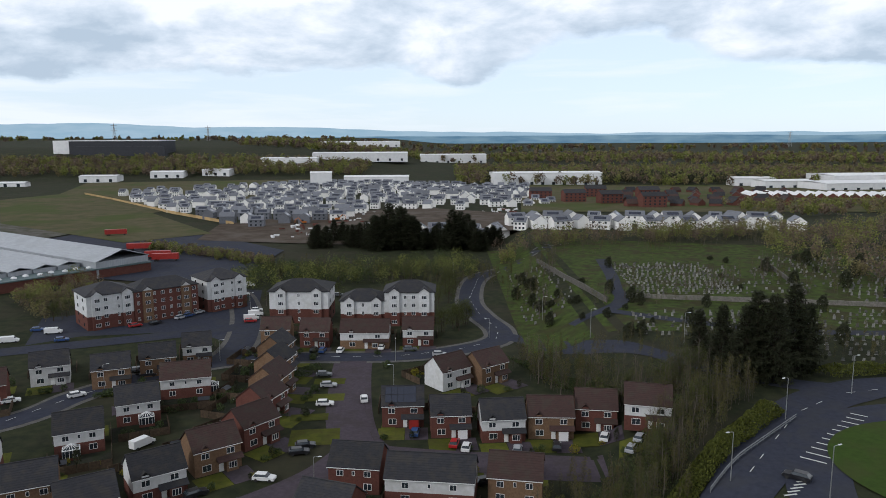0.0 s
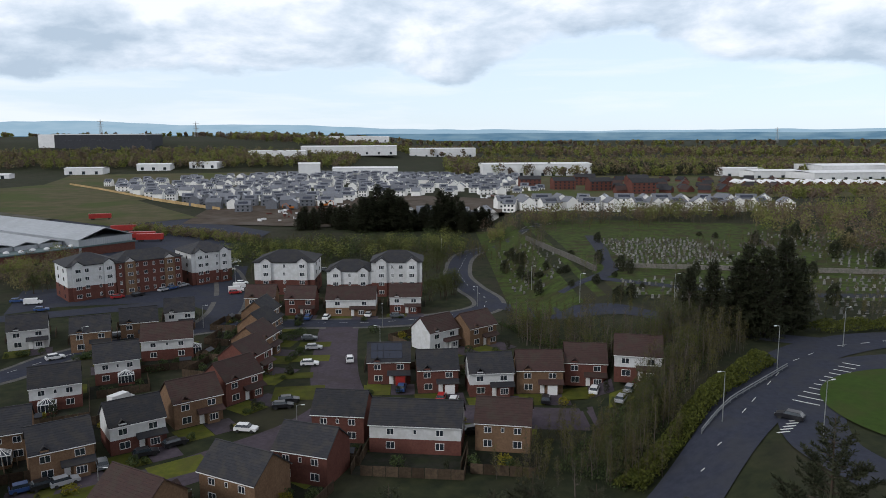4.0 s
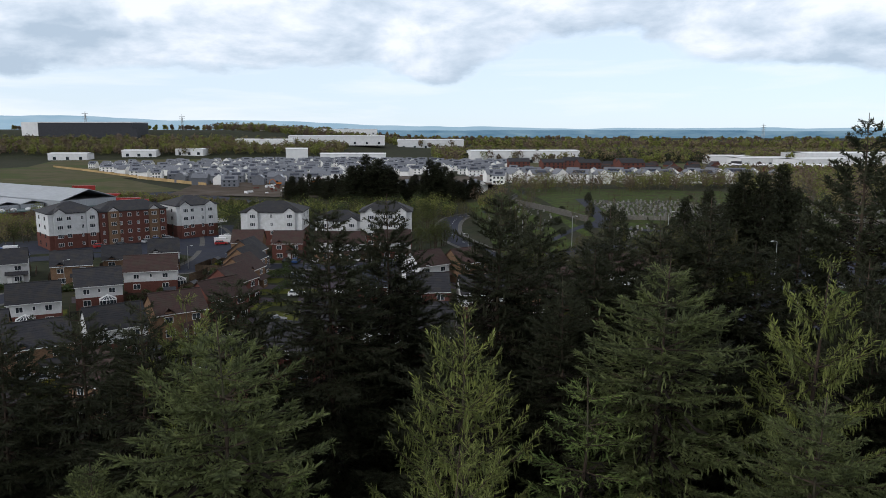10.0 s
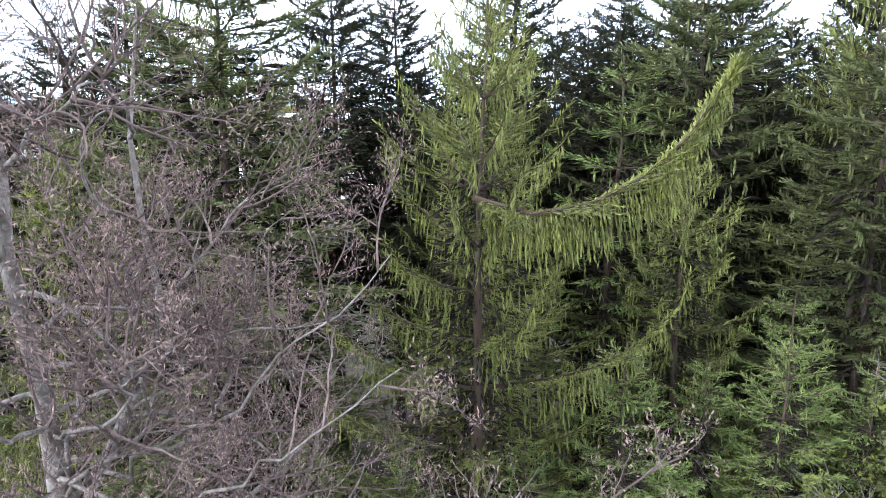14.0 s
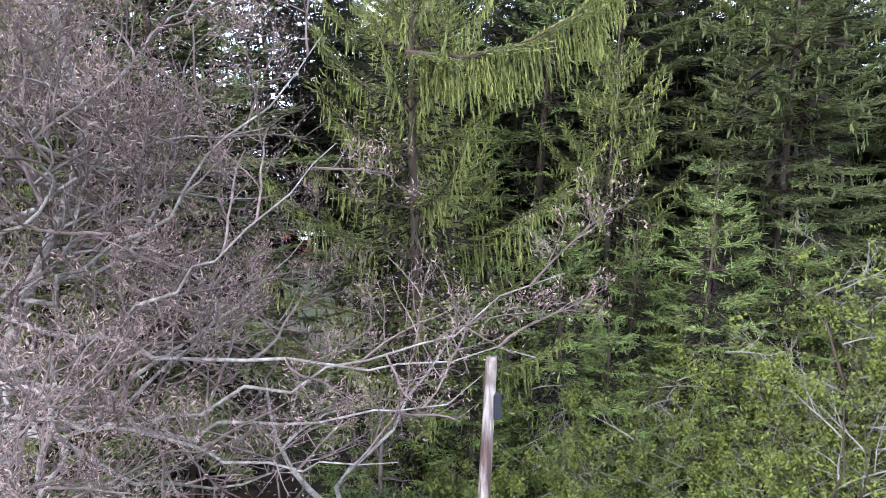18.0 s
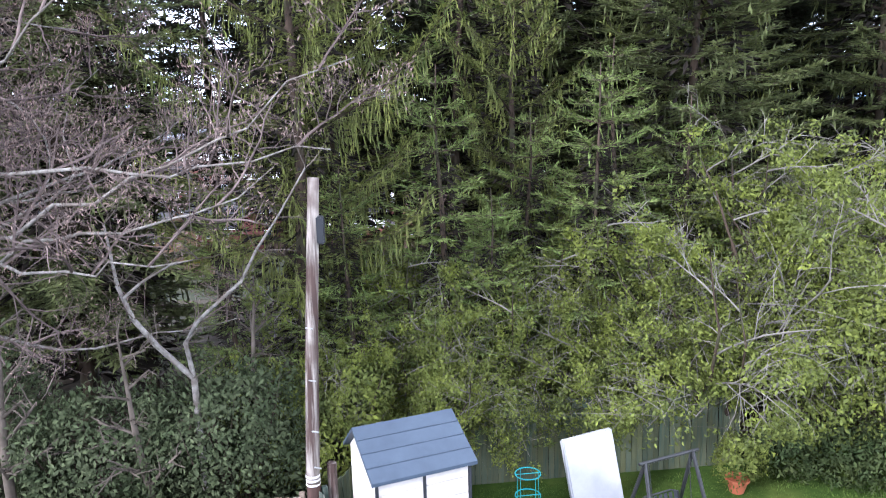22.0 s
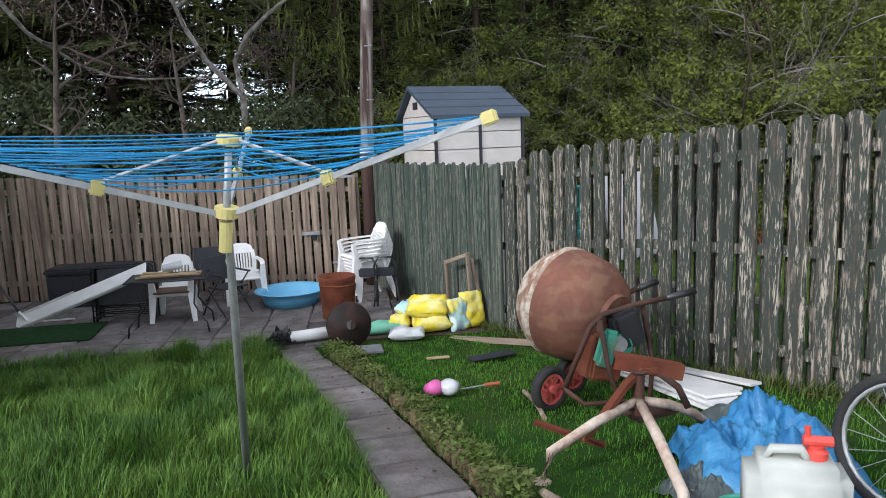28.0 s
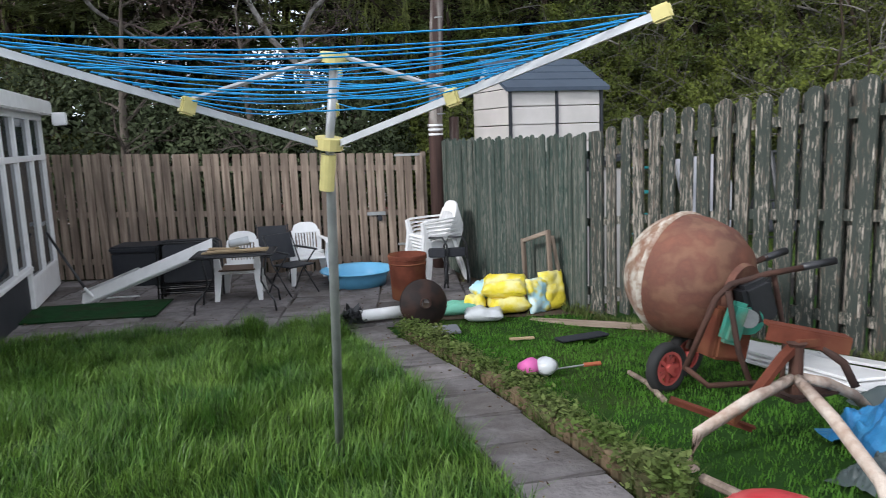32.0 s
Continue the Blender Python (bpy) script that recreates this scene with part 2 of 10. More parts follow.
M_REDROAD = material("red_block_paving", (0.076, 0.062, 0.075), (0.056, 0.047, 0.057), 1.1, 0.9, bump=0.2, bscale=25, c=(0.0518, 0.0444, 0.0429), cscale=0.2)
M_PAVE = material("concrete_pavement", (0.13, 0.124, 0.117), (0.091, 0.0878, 0.0845), 1.5, 0.9, c=(0.065, 0.065, 0.0585), cscale=0.4)
M_MARK = material("road_paint", (0.6, 0.6, 0.58), (0.45, 0.45, 0.44), 6, 0.8)
M_GROUND = material("rough_grassland", (0.036, 0.04, 0.02), (0.017, 0.021, 0.013), 0.3, 0.95, bump=0.3, bscale=2, c=(0.042, 0.036, 0.026), cscale=0.05, detail=10)
M_SOIL = material("bare_soil", (0.0525, 0.0385, 0.028), (0.091, 0.0735, 0.0595), 0.12, 0.95, c=(0.119, 0.105, 0.091), cscale=0.05, detail=9)
M_CONCRETE = material("cracked_concrete", (0.119, 0.112, 0.101), (0.063, 0.0595, 0.049), 0.12, 0.95, c=(0.042, 0.049, 0.021), cscale=0.06, detail=9)
M_TIN = material("pale_sheet_roof", (0.36, 0.378, 0.4), (0.28, 0.297, 0.325), 0.3, 0.5, c=(0.255, 0.272, 0.281), cscale=0.1, stretch=(0.85, 6.8, 0.85))
M_TIN2 = material("white_sheet", (0.72, 0.72, 0.72), (0.62, 0.62, 0.63), 0.2, 0.5, rand=0.08)
M_BLACK = material("black_cladding", (0.02, 0.022, 0.028), (0.03, 0.032, 0.04), 0.3, 0.5)
M_BLUEG = material("grey_green_roof_edge", (0.09, 0.13, 0.13), (0.07, 0.1, 0.11), 0.3, 0.6)
M_REDP = material("red_paint", (0.32, 0.03, 0.025), (0.25, 0.025, 0.02), 1, 0.45)
M_STONE = material("grey_stone", (0.18, 0.165, 0.15), (0.1, 0.093, 0.086), 2, 0.9, bump=0.5, rand=0.3, c=(0.08, 0.09, 0.06))
M_GRAVE = material("weathered_granite", (0.23, 0.225, 0.21), (0.1, 0.097, 0.092), 2, 0.8, rand=0.6, c=(0.1, 0.1, 0.09), island=True)
M_BARK = material("brown_bark", (0.075, 0.055, 0.042), (0.045, 0.034, 0.027), 5, 0.95, bump=0.8, bscale=12, stretch=(1, 1, 0.25), c=(0.06, 0.075, 0.04), cscale=1.2)
M_PALEBARK = material("pale_lichen_bark", (0.29, 0.275, 0.255), (0.11, 0.1, 0.09), 9, 0.95, bump=0.6, bscale=20, c=(0.12, 0.10, 0.085), cscale=3.0, camount=0.8)
M_TWIG = material("pinkish_bud_twigs", (0.26, 0.19, 0.165), (0.17, 0.13, 0.115), 3, 0.95, rand=0.25, island=True)
M_BIRCH = material("grey_twigs", (0.125, 0.105, 0.088), (0.07, 0.06, 0.05), 3, 0.95, rand=0.3, island=True)
M_SPRUCE = leafy("spruce_needles", (0.03, 0.036, 0.021), (0.06, 0.063, 0.036), through=0.42)
M_SPRUCEN = leafy("young_spruce_needles", (0.115, 0.165, 0.05), (0.185, 0.23, 0.072))
M_LARCH = leafy("larch_needles", (0.2, 0.22, 0.06), (0.1, 0.12, 0.044), rand=0.4)
M_LARCHG = leafy("olive_larch_needles", (0.15, 0.172, 0.066), (0.085, 0.102, 0.048), rand=0.4, through=0.42)
M_BIRCHL = material("grey_willow_twigs", (0.205, 0.19, 0.168), (0.1, 0.094, 0.082), 3, 0.95, rand=0.3, island=True)
M_WILLOW = leafy("willow_leaves", (0.18, 0.21, 0.04), (0.08, 0.1, 0.036), rand=0.4, scale=1.4, through=0.38)
M_IVY = leafy("dark_evergreen_leaves", (0.05, 0.068, 0.032), (0.082, 0.098, 0.052), rand=0.5)
M_SPRING = leafy("spring_leaves", (0.082, 0.09, 0.026), (0.052, 0.062, 0.022), rand=0.35, scale=0.3)
# woodland tones are lifted: sun on the far land is put into the colour
M_WOODS = leafy("sunlit_mixed_woodland", (0.16, 0.158, 0.056), (0.18, 0.135, 0.085), rand=0.3, scale=0.03)
M_HEDGE = leafy("hedge_leaves", (0.036, 0.056, 0.022), (0.066, 0.082, 0.03), rand=0.4)
M_GORSE = leafy("yellow_bush", (0.22, 0.18, 0.02), (0.13, 0.13, 0.02), rand=0.3)
M_NEEDLES = material("shaded_needle_litter", (0.035, 0.028, 0.02), (0.055, 0.042, 0.03), 3, 0.95, bump=0.6, c=(0.02, 0.03, 0.012), cscale=0.5)
M_STEEL = material("galvanised_steel", (0.42, 0.43, 0.43), (0.3, 0.31, 0.31), 8, 0.45, 0.7)
M_TYRE = material("tyre_rubber", (0.02, 0.02, 0.02), (0.03, 0.03, 0.03), 8, 0.8)


def paint(name, col, rough=0.3):
    return material(name, col, tuple(v * 0.92 for v in col), 2, rough, spec=0.5)


CAR_PAINTS = {"white": paint("white_car_paint", (0.72, 0.72, 0.72)), "black": paint("black_car_paint", (0.015, 0.015, 0.018)), "blue": paint("blue_car_paint", (0.03, 0.07, 0.2)),
              "red": paint("red_car_paint", (0.35, 0.02, 0.02)), "silver": paint("silver_car_paint", (0.35, 0.36, 0.38)), "grey": paint("grey_car_paint", (0.09, 0.1, 0.11))}


# ---- mesh tools ----
class Mesh:
    """Gathers vertices and faces of one part."""

    def __init__(self):
        self.v, self.f, self.smooth = [], [], False

    def face(self, pts):
        n = len(self.v)
        self.v += [tuple(p) for p in pts]
        self.f.append(tuple(range(n, n + len(pts))))

    def box(self, lo, hi, m=None, bevel=0.0):
        x0, y0, z0 = lo
        x1, y1, z1 = hi
        if bevel:
            b = min(bevel, (x1 - x0) / 2.1, (y1 - y0) / 2.1, (z1 - z0) / 2.1)
            bm = bmesh.new()
            bmesh.ops.create_cube(bm, size=1)
            for q in bm.verts:
                q.co = Vector(((x0 + x1) / 2 + q.co.x * (x1 - x0), (y0 + y1) / 2 + q.co.y * (y1 - y0), (z0 + z1) / 2 + q.co.z * (z1 - z0)))
            bmesh.ops.bevel(bm, geom=bm.edges[:], offset=b, segments=2, affect="EDGES")
            self.take(bm, m)
            return self
        c = [(x0, y0, z0), (x1, y0, z0), (x1, y1, z0), (x0, y1, z0), (x0, y0, z1), (x1, y0, z1), (x1, y1, z1), (x0, y1, z1)]
        if m is not None:
            c = [tuple(m @ Vector(q)) for q in c]
        n = len(self.v)
        self.v += c
        self.f += [tuple(n + i for i in q) for q in ((3, 2, 1, 0), (4, 5, 6, 7), (0, 1, 5, 4), (1, 2, 6, 5), (2, 3, 7, 6), (3, 0, 4, 7))]
        return self

    def take(self, bm, m=None):
        n = len(self.v)
        bm.verts.index_update()
        self.v += [tuple(m @ q.co if m is not None else q.co) for q in bm.verts]
        self.f += [tuple(n + q.index for q in f.verts) for f in bm.faces]
        bm.free()
        return self

    def tube(self, pts, radii, seg=6, cap=True):
        """A round bar along pts with a radius at each."""
        pts = [Vector(p) for p in pts]
        n, k = len(self.v), len(pts)
        up = Vector((0.31, 0.17, 0.93))
        for i, p in enumerate(pts):
            d = (pts[min(i + 1, k - 1)] - pts[max(i - 1, 0)])
            d = d.normalized() if d.length > 1e-9 else Vector((0, 0, 1))
            a = d.cross(up)
            if a.length < 0.05:
                a = d.cross(Vector((1, 0, 0)))
            a.normalize()
            b = d.cross(a)
            r = radii[i] if hasattr(radii, "__len__") else radii
            for j in range(seg):
                w = 2 * math.pi * j / seg
                q = p + (a * math.cos(w) + b * math.sin(w)) * r
                self.v.append((q.x, q.y, q.z))
        for i in range(k - 1):
            for j in range(seg):
                j2 = (j + 1) % seg
                self.f.append((n + i * seg + j, n + i * seg + j2, n + (i + 1) * seg + j2, n + (i + 1) * seg + j))
        if cap:
            self.f.append(tuple(n + j for j in reversed(range(seg))))
            self.f.append(tuple(n + (k - 1) * seg + j for j in range(seg)))
        return self

    def lathe(self, prof, seg=24, m=None, open_ends=False):
        """A turned shape about z from (radius, height) pairs."""
        n = len(self.v)
        for r, z in prof:
            for j in range(seg):
                w = 2 * math.pi * j / seg
                q = Vector((r * math.cos(w), r * math.sin(w), z))
                self.v.append(tuple(m @ q if m is not None else q))
        for i in range(len(prof) - 1):
            for j in range(seg):
                j2 = (j + 1) % seg
                self.f.append((n + i * seg + j, n + i * seg + j2, n + (i + 1) * seg + j2, n + (i + 1) * seg + j))
        if not open_ends:
            self.f.append(tuple(n + j for j in reversed(range(seg))))
            self.f.append(tuple(n + (len(prof) - 1) * seg + j for j in range(seg)))
        return self

    def data(self, name, mat, smooth=False):
        me = bpy.data.meshes.new(name)
        me.from_pydata(self.v, [], self.f)
        me.materials.append(mat)
        if smooth:
            me.shade_smooth()
        return me


def part(name, mesh, mat, parent=None, label="", smooth=False, at=None):
    """Links a Mesh (or mesh data) as one object under a thing or a part."""
    ob = new(name, mesh if isinstance(mesh, bpy.types.Mesh) else mesh.data(name, mat, smooth))
    if parent is not None:
        ob.parent = parent
    if at is not None:
        ob.matrix_basis = at
    if label:
        tagged(ob, label)
    return ob


def thing(name, m, label, category, group="", kind=""):
    ob = new(name)
    ob.matrix_basis = m
    return tagged(ob, label, category, group, kind)


def ease(v, a, b):
    u = min(1.0, max(0.0, (v - a) / (b - a)))
    return u * u * (3 - 2 * u)


def ground_z(x, y):
    """Height of the land: a sloping garden, a bank down to the housing estate, a higher road and graveyard, rising fields far off."""
    z = -0.35 - 0.137 * (y - 2.2) if y < 8.8 else max(-1.35, -1.254 - 0.02 * (y - 8.8))
    z = min(z, 0.4)
    if y > 16:
        far = -12.9 + 8.3 * ease(x, 28, 52)
        z = -1.35 + (far + 1.35) * ease(y, 16, 105)
    if y > 420:
        k = ease(y, 420, 700)
        z = z * (1 - k) - 12.9 * k
    if y > 950:
        z += ease(y, 950, 1500) * (34 * (1 - ease(x, -420, 60)) + 8) + ease(y, 1500, 2600) * 6
    return z


def on(x, y, dz=0.0, rz=0.0):
    return pose(x, y, ground_z(x, y) + dz, 0, 0, rz)


# ---- the land ----
def steps(a, b, first, grow):
    """Lines from a to b, fine at a and wider on the way."""
    out, d = [a], first
    while out[-1] < b:
        out.append(min(b, out[-1] + d))
        d *= grow
    return out


def build_ground():
    pos = steps(0, 4700, 1.0, 1.06)
    xs = [-v for v in reversed(pos[1:])] + pos
    ys = [-v for v in reversed(steps(0, 400, 1.0, 1.25)[1:])] + [v * 0.8 for v in range(22)] + steps(17.6, 4700, 1.2, 1.035)
    g = Mesh()
    for y in ys:
        for x in xs:
            bump = 0.0 if y < 18 or abs(x) < 30 and y < 110 else noise.noise((x * 0.02, y * 0.02, 0)) * 0.5
            if 105 < y < 430:
                bump = 0
            g.v.append((x, y, ground_z(x, y) + bump - (0.5 if y < 17.9 else 0)))
    w = len(xs)
    for j in range(len(ys) - 1):
        for i in range(w - 1):
            a = j * w + i
            g.f.append((a, a + 1, a + w + 1, a + w))
    tagged(part("ground", g, M_GROUND, smooth=True), "rough grassy land falling away to the town", "ground", kind="structure")


build_ground()


def strip(name, pts, width, mat, label, dz=0.05, category="road", smooth_steps=8):
    """A road or path draped on the land along smoothed points."""
    P = [Vector((x, y, 0)) for x, y in pts]
    line = []
    for i in range(len(P) - 1):
        p0, p1, p2, p3 = P[max(i - 1, 0)], P[i], P[i + 1], P[min(i + 2, len(P) - 1)]
        for s in range(smooth_steps):
            t = s / smooth_steps
            line.append(0.5 * (2 * p1 + (p2 - p0) * t + (2 * p0 - 5 * p1 + 4 * p2 - p3) * t * t + (3 * p1 - p0 - 3 * p2 + p3) * t ** 3))
    line.append(P[-1])
    g = Mesh()
    for i, p in enumerate(line):
        d = line[min(i + 1, len(line) - 1)] - line[max(i - 1, 0)]
        nrm = Vector((-d.y, d.x, 0)).normalized()
        for s in (-0.5, -0.17, 0.17, 0.5):
            q = p + nrm * width * s
            g.v.append((q.x, q.y, ground_z(q.x, q.y) + dz))
    for i in range(len(line) - 1):
        for j in range(3):
            a = i * 4 + j
            g.f.append((a + 1, a, a + 4, a + 5))
    return tagged(part(name, g, mat), label, category, kind="structure")


def patch(name, pts, mat, label, dz=0.03, category="lawn", kind="structure"):
    g = Mesh()
    g.face([(x, y, ground_z(x, y) + dz) for x, y in pts])
    bm = bmesh.new()
    me = g.data(name, mat)
    bm.from_mesh(me)
    bmesh.ops.triangulate(bm, faces=bm.faces[:])
    bmesh.ops.recalc_face_normals(bm, faces=bm.faces[:])
    for f in bm.faces:
        if f.normal.z < 0:
            f.normal_flip()
    bm.to_mesh(me)
    bm.free()
    return tagged(part(name, me, mat), label, category, kind=kind)


ROADS = {
    "estate_spine": ([(-25.5, 199), (-24.5, 185), (-21.5, 158), (-17, 141), (-9, 136), (7, 133.5), (24, 131.5), (31, 131)], 7.5, M_REDROAD, "reddish block-paved estate road"),
    "estate_close": ([(-17, 141), (-23, 128), (-33, 117), (-46, 106), (-62, 100)], 6.5, M_REDROAD, "reddish block-paved close between houses"),
    "cross_road": ([(-135, 130), (-99, 154), (-90, 172), (-79, 186), (-63, 198), (-46, 202.5), (-14, 203.5), (3, 209), (16, 219), (18, 232), (13, 252), (10, 278), (16, 322), (37, 347), (70, 372)], 8.0, M_TARMAC, "grey tarmac road with worn white lines"),
    "flats_road": ([(-63, 198), (-62.5, 218), (-69, 250), (-82, 286), (-95, 300)], 8.5, M_TARMAC, "tarmac access road beside the flats"),
    "flats_parking": ([(-66, 238), (-90, 226), (-118, 214), (-140, 205)], 9.0, M_TARMAC, "tarmac parking strip in front of flats"),
    "graveyard_road": ([(18, 226), (29, 215), (42, 195), (58, 173), (72, 158), (90, 150)], 7.0, M_TARMAC, "tarmac road along the graveyard"),
    "main_road": ([(28, 88), (38, 99), (49, 111), (59, 124), (70, 138), (84, 148.5), (104, 154), (150, 150)], 11.0, M_TARMAC, "wide tarmac road leading to a roundabout"),
    "roundabout_road": ([(59, 88), (57, 100), (61, 112), (68, 124), (79, 134), (95, 138), (110, 134)], 10.0, M_TARMAC, "tarmac ring round a grass island"),
    "graveyard_drive": ([(40, 222), (52, 226), (60, 240), (62, 258), (66, 282), (70, 320)], 5.0, M_TARMAC, "tarmac drive into the graveyard"),
    "graveyard_drive_east": ([(52, 224), (66, 214), (84, 204), (100, 198), (130, 196)], 5.0, M_TARMAC, "tarmac drive across the graveyard"),
}
for i, (n, (pts, w, mat, lab)) in enumerate(ROADS.items()):
    strip("road", pts, w, mat, lab, dz=0.06 + 0.012 * i)
    for side in (-1, 1):
        kerb = []
        for j, (x, y) in enumerate(pts):
            x2, y2 = pts[min(j + 1, len(pts) - 1)]
            x1, y1 = pts[max(j - 1, 0)]
            d = Vector((x2 - x1, y2 - y1, 0)).normalized()
            kerb.append((x - d.y * side * (w / 2 + 0.8), y + d.x * side * (w / 2 + 0.8)))
        if n in ("estate_spine", "cross_road", "flats_road", "estate_close"):
            strip("pavement", kerb, 1.6, M_PAVE if mat is M_TARMAC else M_REDROAD, "narrow pavement beside the road", dz=0.045 + 0.003 * i, category="pavement")
# grass island, building site, factory yard, open field, new lawns
def disc_patch(name, x, y, r, mat, label, dz, category="lawn", n=48, sq=1.0):
    return patch(name, [(x + r * math.cos(6.2832 * i / n), y + r * sq * math.sin(6.2832 * i / n)) for i in range(n)], mat, label, dz, category)


disc_patch("roundabout_island", 89, 112, 24, M_ISLAND, "mown grass roundabout island", 0.3, n=64, sq=0.9)
patch("building_site", [(-150, 440), (-60, 420), (60, 430), (70, 520), (-20, 640), (-90, 600), (-160, 520)], M_SOIL, "muddy brown building site ground", 0.5, "soil")
patch("yard_slab", [(-420, 430), (-255, 420), (-235, 500), (-300, 610), (-470, 600)], M_CONCRETE, "cracked concrete of a cleared factory floor", 0.55, "concrete")
patch("lorry_yard", [(-185, 330), (-92, 300), (-88, 400), (-140, 455), (-225, 505), (-245, 450)], M_TARMAC, "tarmac lorry yard", 0.4, "yard")
patch("meadow", [(-470, 640), (-190, 430), (-150, 470), (-240, 600), (-420, 800)], M_FIELD, "open olive-brown rough grass field", 0.6, "grass")
patch("field", [(-1500, 1230), (-650, 1225), (-250, 1260), (-300, 1900), (-1500, 1900)], M_FIELD, "green hillside fields", 1.2, "grass")
patch("field", [(-420, 800), (-240, 600), (-120, 960), (-160, 1040), (-480, 990)], M_FIELD, "rough grass round sheds", 0.5, "grass")
patch("field", [(60, 560), (420, 540), (620, 900), (100, 930)], M_FIELD, "grass round old estate", 0.5, "grass")


# ---- trees ----
def rnd(a, b):
    return random.uniform(a, b)


def curve_pts(start, d, length, n, droop, wander, lift=0.0):
    """A bending branch line: droops by its length, lifts at its end, wanders."""
    p, d = Vector(start), Vector(d).normalized()
    out = [p.copy()]
    for i in range(n):
        t = (i + 1) / n
        d = (d + Vector((rnd(-wander, wander), rnd(-wander, wander), rnd(-wander, wander) * 0.7 - droop / n + lift * t * 2 / n))).normalized()
        p = p + d * (length / n)
        out.append(p.copy())
    return out


def spray(m, p, d, length, width, side, n=2):
    """A flat needle spray: a narrow kite of two triangles bent along its middle."""
    a = d.cross(side).normalized() * width * 0.5
    q = p + d * length
    mid = p + d * length * 0.45 + a.cross(d).normalized() * rnd(-0.1, 0.1) * length
    i = len(m.v)
    m.v += [tuple(p), tuple(mid + a), tuple(q), tuple(mid - a)]
    m.f += [(i, i + 1, i + 2), (i, i + 2, i + 3)]


def build_conifer(seed, h, spread, kind, step, size, bare=0.1, whorls=None, per=(5, 6), curtain=0.4, shape=0.6, gap=0.3, fat=0.17, core=0.42, dead=0.8, extra=()):
    """Trunk, whorls of boughs with flat fans of twigs, needle sprays, and dead inner twigs, coloured dark as the
    crown's shade, of a spruce, larch or pine.
    """
    random.seed(seed)
    tr, bo, ne, dk = Mesh(), Mesh(), Mesh(), Mesh()
    lean = (rnd(-0.02, 0.02), rnd(-0.02, 0.02))
    mid = lambda t: Vector((lean[0] * h * t * t + 0.08 * math.sin(t * 9 + seed), lean[1] * h * t * t + 0.08 * math.cos(t * 7 + seed), h * t))
    line = [mid(t) for t in (0, 0.1, 0.25, 0.45, 0.65, 0.85, 1)]
    r0 = 0.009 * h + 0.05
    tr.tube(line, [r0 * 1.3, r0, r0 * 0.86, r0 * 0.66, r0 * 0.45, r0 * 0.2, 0.012], 8)
    whorls = whorls or int(h * {"spruce": 1.5, "larch": 0.85, "pine": 1.0}[kind])
    profile = lambda t: min((1 - t) ** shape, 2.5 * (1 - t)) * (0.65 + 0.35 * min(1, max(0, t - bare) / 0.2))
    def clothe(pts, n, L, curtain):
        """Twigs and needle sprays along one bough."""
        size_ = size * min(1.0, 0.5 + 0.3 * L)
        nb = max(4, int(L / (gap * min(1.0, 0.45 + 0.25 * L))))
        for c in range(nb * 2):
            u = min(1.0, 0.15 + 0.85 * (c * 0.5 + rnd(0, 0.5)) / nb)
            if kind == "pine" and u < 0.35:
                continue
            i = min(n - 1, int(u * n))
            p = pts[i].lerp(pts[i + 1], u * n - i)
            bd = (pts[i + 1] - pts[i]).normalized()
            sd = bd.cross(Vector((0, 0, 1)))
            sd = (sd.normalized() if sd.length > 0.01 else Vector((1, 0, 0))) * (1 if c % 2 else -1)
            bl = min(1.0, 0.26 * L * (1.05 - u) + 0.16) * rnd(0.7, 1.15)
            if random.random() < curtain:
                bd2, bl = (bd * 0.15 + sd * rnd(0.0, 0.3) + Vector((0, 0, -1))).normalized(), bl * rnd(0.6, 1.1)
            else:
                bd2 = (bd * rnd(0.7, 1.0) + sd * rnd(0.5, 0.9) + Vector((0, 0, rnd(-0.12, 0.12)))).normalized()
            m = max(2, int(bl / step))
            q0, q1 = p, p + bd2 * bl + Vector((0, 0, -0.15 * bl * bl))
            ii = len(bo.v)
            off = Vector((0.006, 0.004, 0.006))
            bo.v += [tuple(q0 - off), tuple(q0 + off), tuple(q1)]
            bo.f.append((ii, ii + 1, ii + 2))
            flat = Vector((rnd(-0.35, 0.35), rnd(-0.35, 0.35), 1))
            for s in range(m):
                q = q0.lerp(q1, (s + rnd(0.0, 1.0)) / m)
                sz = size_ * rnd(0.6, 1.3)
                if kind == "pine":
                    dd = Vector((rnd(-1, 1), rnd(-1, 1), rnd(-0.3, 1))).normalized()
                else:
                    sw = bd2.cross(flat)
                    dd = (bd2 + sw * rnd(-0.9, 0.9) + Vector((0, 0, rnd(-0.3, 0.05)))).normalized()
                spray(ne, q, dd, sz, sz * fat, flat if kind != "pine" else Vector((rnd(-1, 1), rnd(-1, 1), rnd(-1, 1))))
        # needles along the bough itself and its raised tip
        for c in range(int(L / step * (2.2 if kind == "spruce" else 0.9))):
            u = rnd(0.25, 1.0) if kind != "pine" else rnd(0.6, 1.0)
            i = min(n - 1, int(u * n))
            bd = (pts[i + 1] - pts[i]).normalized()
            dd = (bd + Vector((rnd(-0.7, 0.7), rnd(-0.7, 0.7), rnd(-0.2, 0.5)))).normalized()
            spray(ne, pts[i].lerp(pts[i + 1], u * n - i), dd, size_ * rnd(0.7, 1.2), size_ * fat, Vector((rnd(-0.5, 0.5), rnd(-0.5, 0.5), 1)))

